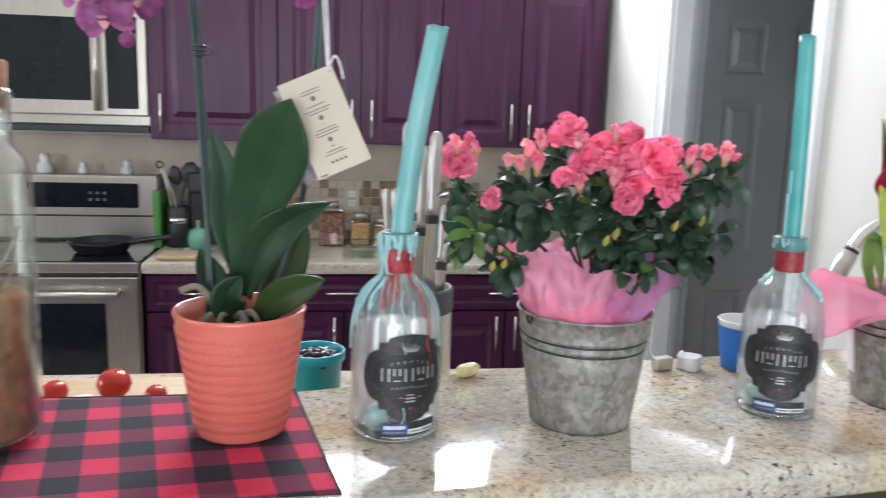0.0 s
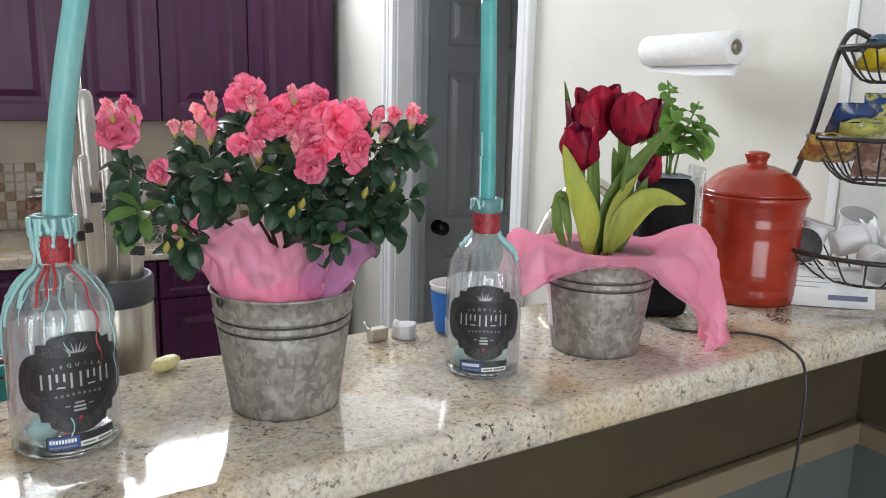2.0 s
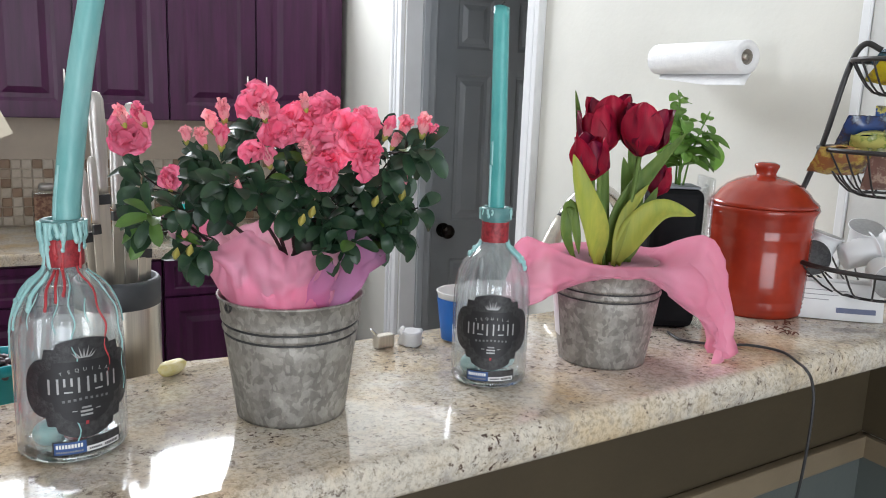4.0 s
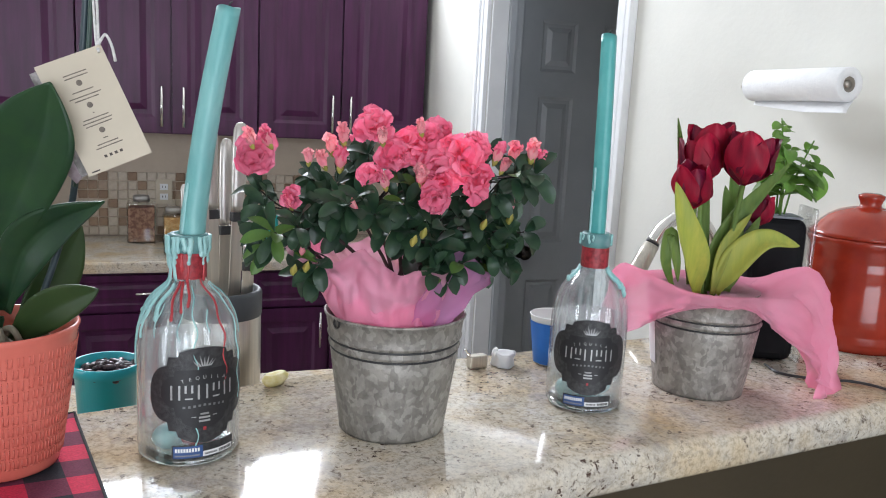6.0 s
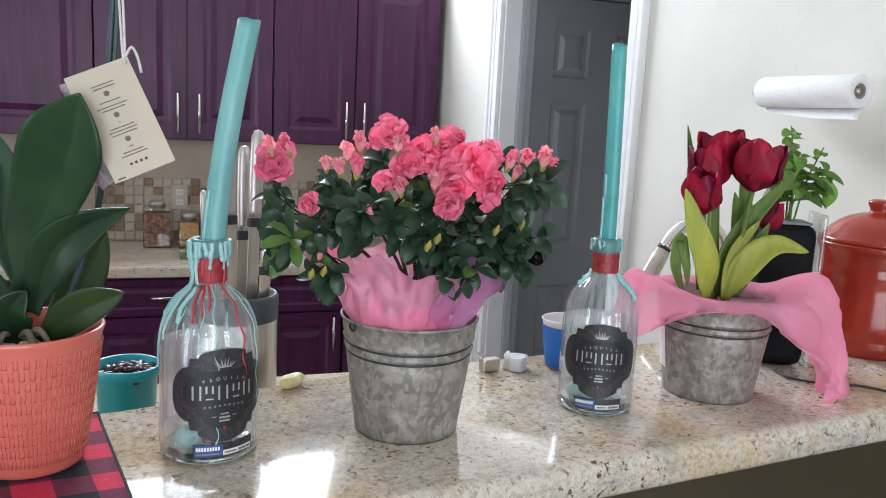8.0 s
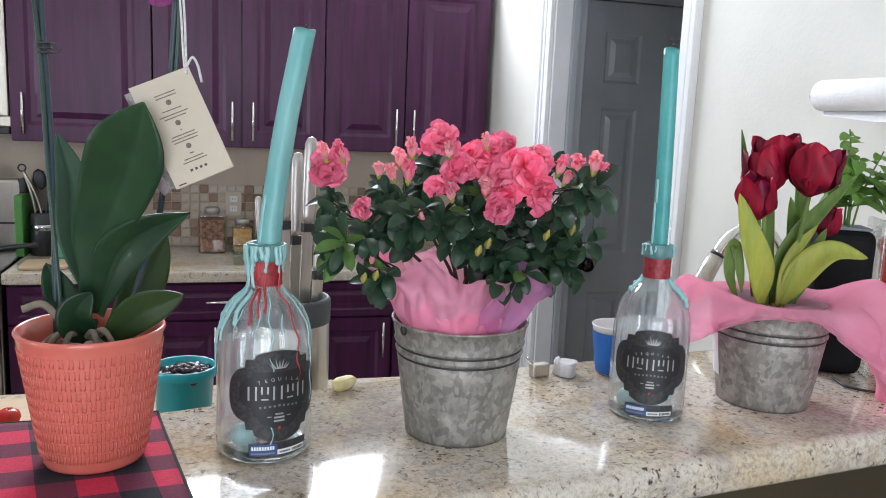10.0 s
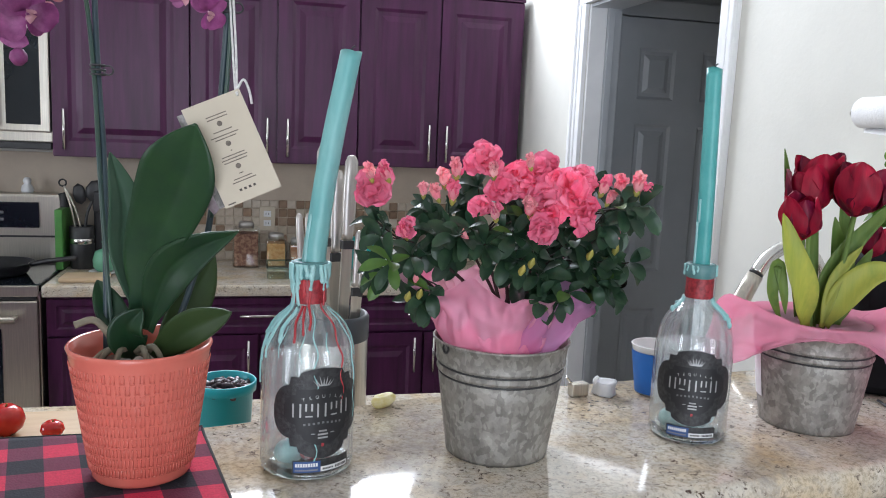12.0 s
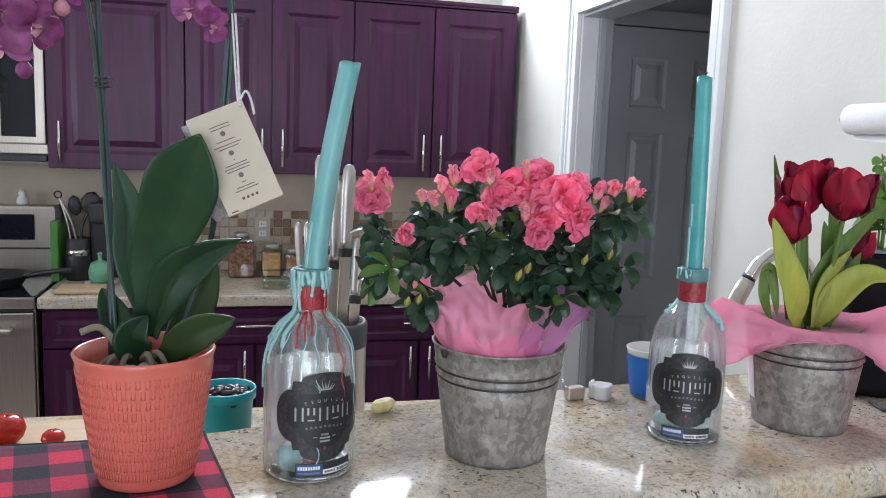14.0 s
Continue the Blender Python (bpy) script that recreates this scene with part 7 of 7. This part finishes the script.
def back_things():
    W = 0.903
    glass_lid = mottled("jar_lid_steel", (0.5, 0.48, 0.45), (0.42, 0.40, 0.38), 30, 0.35, 0.6)
    for x, h, w, a, b, lab in ((0.045, 0.175, 0.058, (0.16, 0.07, 0.045), (0.34, 0.20, 0.13), "square glass jar of dark dried chillies on the worktop"), (0.175, 0.125, 0.045, (0.52, 0.28, 0.10), (0.62, 0.40, 0.18), "square glass jar of orange pasta on the worktop"), (0.275, 0.105, 0.040, (0.36, 0.16, 0.09), (0.48, 0.26, 0.14), "square glass jar of reddish dry goods on the worktop")):
        c = thing("storage_jar", pose(x, 3.66, W), lab, "jar", "jars on the worktop")
        part("jar_wall", box(-w, w, -w, w, 0, h, 0.012, segments=3), M_JARGLASS, c, "clear glass", False)
        part("jar_fill", box(-w + 0.005, w - 0.005, -w + 0.005, w - 0.005, 0.004, h * 0.86, 0.008, segments=2), mottled("jar_fill", a, b, 55, 0.8, relief=1.0, relief_scale=70, lo=0.42, hi=0.58), c, "dry food", False)
        part("lid", lathe([(0, h + 0.026), (0.030, h + 0.024), (0.034, h + 0.016), (0.034, h + 0.001), (0, h + 0.001)], 28), glass_lid, c)
    # glass baking dish
    c = thing("glass_dish", pose(0.30, 3.42, W), "clear glass baking dish on the worktop", "dish")
    dish = box(-0.17, 0.17, -0.10, 0.10, 0, 0.05, 0.012, segments=3)
    bmesh.ops.delete(dish, geom=[f for f in dish.faces if f.normal.z > 0.9 and f.calc_center_median().z > 0.045], context="FACES")
    part("dish_wall", dish, thin_glass("green_tinted_glass", (0.80, 0.90, 0.86)), c, "", False)
    part("rim", tube([(x, y, 0.049) for x, y in ((-0.17, -0.1), (0.17, -0.1), (0.17, 0.1), (-0.17, 0.1), (-0.17, -0.1))], 0.004, 8), thin_glass("dish_rim_glass", (0.72, 0.86, 0.82), 0.05, 0.9), c)
    # teal canister, mostly behind the azalea
    c = thing("teal_canister", pose(0.56, 3.58, W), "bright teal canister on the worktop", "canister")
    part("body", lathe([(0, 0), (0.05, 0), (0.053, 0.004), (0.053, 0.14), (0.05, 0.145), (0, 0.147)], 32), mottled("bright_teal", (0.01, 0.42, 0.42), (0.012, 0.38, 0.38), 20, 0.3), c)
    c = thing("white_mug", pose(0.68, 3.55, W), "white mug on the worktop", "mug")
    part("body", lathe([(0, 0), (0.036, 0), (0.04, 0.004), (0.041, 0.09), (0.038, 0.09), (0.036, 0.01), (0, 0.01)], 28), M_TRIM, c)
    part("handle", tube(curve_points([(0.04, 0, 0.075), (0.065, 0, 0.07), (0.068, 0, 0.04), (0.041, 0, 0.02)], 6), 0.005, 8), M_TRIM, c)
    # crock of utensils
    c = thing("utensil_crock", pose(-0.625, 3.60, W), "black utensil crock with a steel band and kitchen tools", "crock")
    part("crock", lathe([(0, 0), (0.045, 0), (0.048, 0.004), (0.048, 0.175), (0.045, 0.178), (0.043, 0.17), (0.043, 0.02), (0, 0.02)], 32), M_BLACK, c)
    part("band", lathe([(0.0484, 0.105), (0.0492, 0.106), (0.0492, 0.127), (0.0484, 0.128)], 32), M_CHROME, c, "steel band")
    for s in (-0.012, 0.014):
        part("tongs_arm", tube(curve_points([(-0.005 + s, 0, 0.10), (-0.03 + s * 0.6, 0, 0.24), (-0.065, 0, 0.345)], 6), 0.005, 8), M_STEEL, c, "steel tongs arm")
    part("tongs_ring", tube([(-0.070 + 0.014 * math.cos(a), 0, 0.357 + 0.014 * math.sin(a)) for a in (6.2832 * i / 16 for i in range(17))], 0.0035, 6, None, False), M_BLACK, c)
    part("spoon", tube(curve_points([(0.01, 0.0, 0.1), (0.02, 0.0, 0.22), (0.05, 0, 0.30)], 6), 0.006, 8), M_BLACK, c)
    head = lathe([(0, -1), (0.7, -0.7), (1, 0), (0.7, 0.7), (0, 1)], 18)
    head.transform(pose(0.055, 0, 0.325, 0, 20) @ Matrix.Diagonal((0.04, 0.012, 0.05, 1)))
    part("spoon_head", head, M_BLACK, c)
    head = lathe([(0, -1), (0.7, -0.7), (1, 0), (0.7, 0.7), (0, 1)], 18)
    head.transform(pose(-0.010, 0.02, 0.31, 0, -8) @ Matrix.Diagonal((0.028, 0.01, 0.045, 1)))
    part("ladle_head", head, M_BLACK, c)
    c = thing("coffee_maker", pose(-0.50, 3.68, W), "black drip coffee maker against the backsplash", "coffee maker")
    part("body", box(-0.085, 0.085, -0.05, 0.12, 0.0, 0.335, 0.02, segments=3), M_BLACK, c, "", False)
    part("top", box(-0.080, 0.080, -0.10, -0.045, 0.235, 0.33, 0.02, segments=3), M_BLACK, c, "", False)
    c = thing("green_board", pose(-0.70, 3.66, W), "thin green plastic chopping board standing upright", "chopping board")
    part("sheet", box(-0.018, 0.012, -0.12, 0.12, 0, 0.25, 0.005), mottled("green_plastic", (0.08, 0.26, 0.05), (0.06, 0.22, 0.045), 20, 0.4), c, "", False)
    part("grip", tube(curve_points([(-0.003, 0, 0.248), (-0.004, 0, 0.29), (-0.01, 0, 0.31)], 5), 0.018, 10), M_BLACK, c)
    c = thing("green_teapot", pose(-0.515, 3.46, W), "small pale green ceramic pot on a saucer", "teapot")
    part("body", lathe([(0, 0.012), (0.03, 0.012), (0.044, 0.03), (0.046, 0.06), (0.036, 0.092), (0.02, 0.10), (0.008, 0.104), (0.008, 0.125), (0.011, 0.132), (0, 0.138)], 28), mottled("mint_glaze", (0.16, 0.40, 0.26), (0.13, 0.34, 0.22), 20, 0.2), c)
    part("saucer", lathe([(0, 0), (0.03, 0.0), (0.06, 0.009), (0.061, 0.012), (0.03, 0.006), (0, 0.006)], 32), M_TRIM, c, "white saucer")
    c = thing("wooden_board", pose(-0.565, 3.33, W), "round-cornered pale wooden board on the worktop", "chopping board")
    b = box(-0.085, 0.085, -0.07, 0.07, 0, 0.018, 0.008, segments=2)
    part("board", b, mottled("pale_maple", (0.56, 0.42, 0.27), (0.50, 0.36, 0.22), 6, 0.5, vec_scale=(2, 10, 2)), c, "", False)
    # pan on the range
    c = thing("frying_pan", pose(-0.905, 3.44, 0.906), "black non-stick frying pan on the cooktop", "pan")
    part("pan", lathe([(0, 0), (0.095, 0), (0.105, 0.006), (0.128, 0.048), (0.131, 0.049), (0.128, 0.044), (0.103, 0.009), (0, 0.006)], 48), M_BLACK, c)
    part("pan_handle", tube(curve_points([(0.125, -0.02, 0.042), (0.19, -0.035, 0.058), (0.30, -0.06, 0.075)], 6), 0.010, 10), M_BLACK, c, "black handle")
    part("handle_ferrule", tube([(0.118, -0.018, 0.040), (0.160, -0.028, 0.050)], 0.0085, 10), M_STEEL, c)
    for x, s in ((-0.87, 1.0), (-1.06, 0.8), (-1.22, 1.35)):
        c = thing("ceramic_shaker", pose(x, 3.765, 1.201), "small white ceramic figure shaker on the range", "shaker", "shakers on the range")
        part("body", lathe([(0, 0), (0.022 * s, 0), (0.026 * s, 0.012 * s), (0.021 * s, 0.030 * s), (0.013 * s, 0.038 * s), (0.017 * s, 0.050 * s), (0.012 * s, 0.063 * s), (0, 0.067 * s)], 22), M_TRIM, c)
    # wall outlet
    c = thing("wall_outlet", pose(0.139, 3.8215, 1.10), "cream double wall outlet on the tiles", "outlet")
    part("plate", box(-0.036, 0.036, -0.004, 0.003, -0.057, 0.057, 0.003), M_CREAMCARD, c, "", False)
    for z in (-0.022, 0.022):
        s = part("socket", box(-0.017, 0.017, -0.006, -0.0042, z - 0.014, z + 0.014, 0.001), M_TRIM, c, "", False)
        for x in (-0.006, 0.006):
            part("slot", box(x - 0.0012, x + 0.0012, -0.0066, -0.0061, z - 0.004, z + 0.005), M_BLACK, s, "", False)


back_things()

# ---- windows ----
M_PANE = thin_glass("window_glass", (0.97, 0.98, 0.98))


def window(name, m, w, h, label):
    c = thing(name, m, label, "window")
    c["kind"] = "structure"
    for x0, x1, z0, z1 in ((-w / 2, w / 2, 0, 0.05), (-w / 2, w / 2, h - 0.05, h), (-w / 2, -w / 2 + 0.05, 0.05, h - 0.05), (w / 2 - 0.05, w / 2, 0.05, h - 0.05)):
        part("window_frame", box(x0 + 0.001, x1 - 0.001, 0.02, 0.08, z0 + 0.001, z1 - 0.001, 0.004), M_TRIM, c, "", False)
    p = part("pane", box(-w / 2 + 0.045, w / 2 - 0.045, 0.045, 0.050, 0.045, h - 0.045), M_PANE, c, "", False)
    p.visible_shadow = False


window("window_1", pose(0.05, 3.87, 2.51), 1.7, 0.91, "high white-framed kitchen window above the cabinets")
window("window_2", pose(-0.6, -3.60, 0.02), 2.7, 2.18, "wide glazed patio opening of the living room")
window("window_3", pose(-4.11, 0.6, 0.95, 0, 0, 90), 1.6, 1.3, "white-framed side window")

# ---- mosaic tiles behind the worktop ----


def mosaic():
    size, gap, y = 0.0405, 0.003, 3.8308
    wall = next(o for o in scene.objects if o.name == "backsplash_plaster")
    me = mesh_of("tile", box(-(size - gap) / 2, (size - gap) / 2, -0.006, 0.0, -(size - gap) / 2, (size - gap) / 2, 0.0025, segments=1), M_TILE, False)
    rows = 7
    for i in range(46):
        for j in range(rows):
            x = -0.62 + size * (i + 0.5)
            if not -0.22 <= x <= 0.98:
                continue
            ob = new("tile", me)
            ob.matrix_basis = Matrix.Translation((x, y, 0.903 + size * (j + 0.5)))
            ob.parent = wall


mosaic()
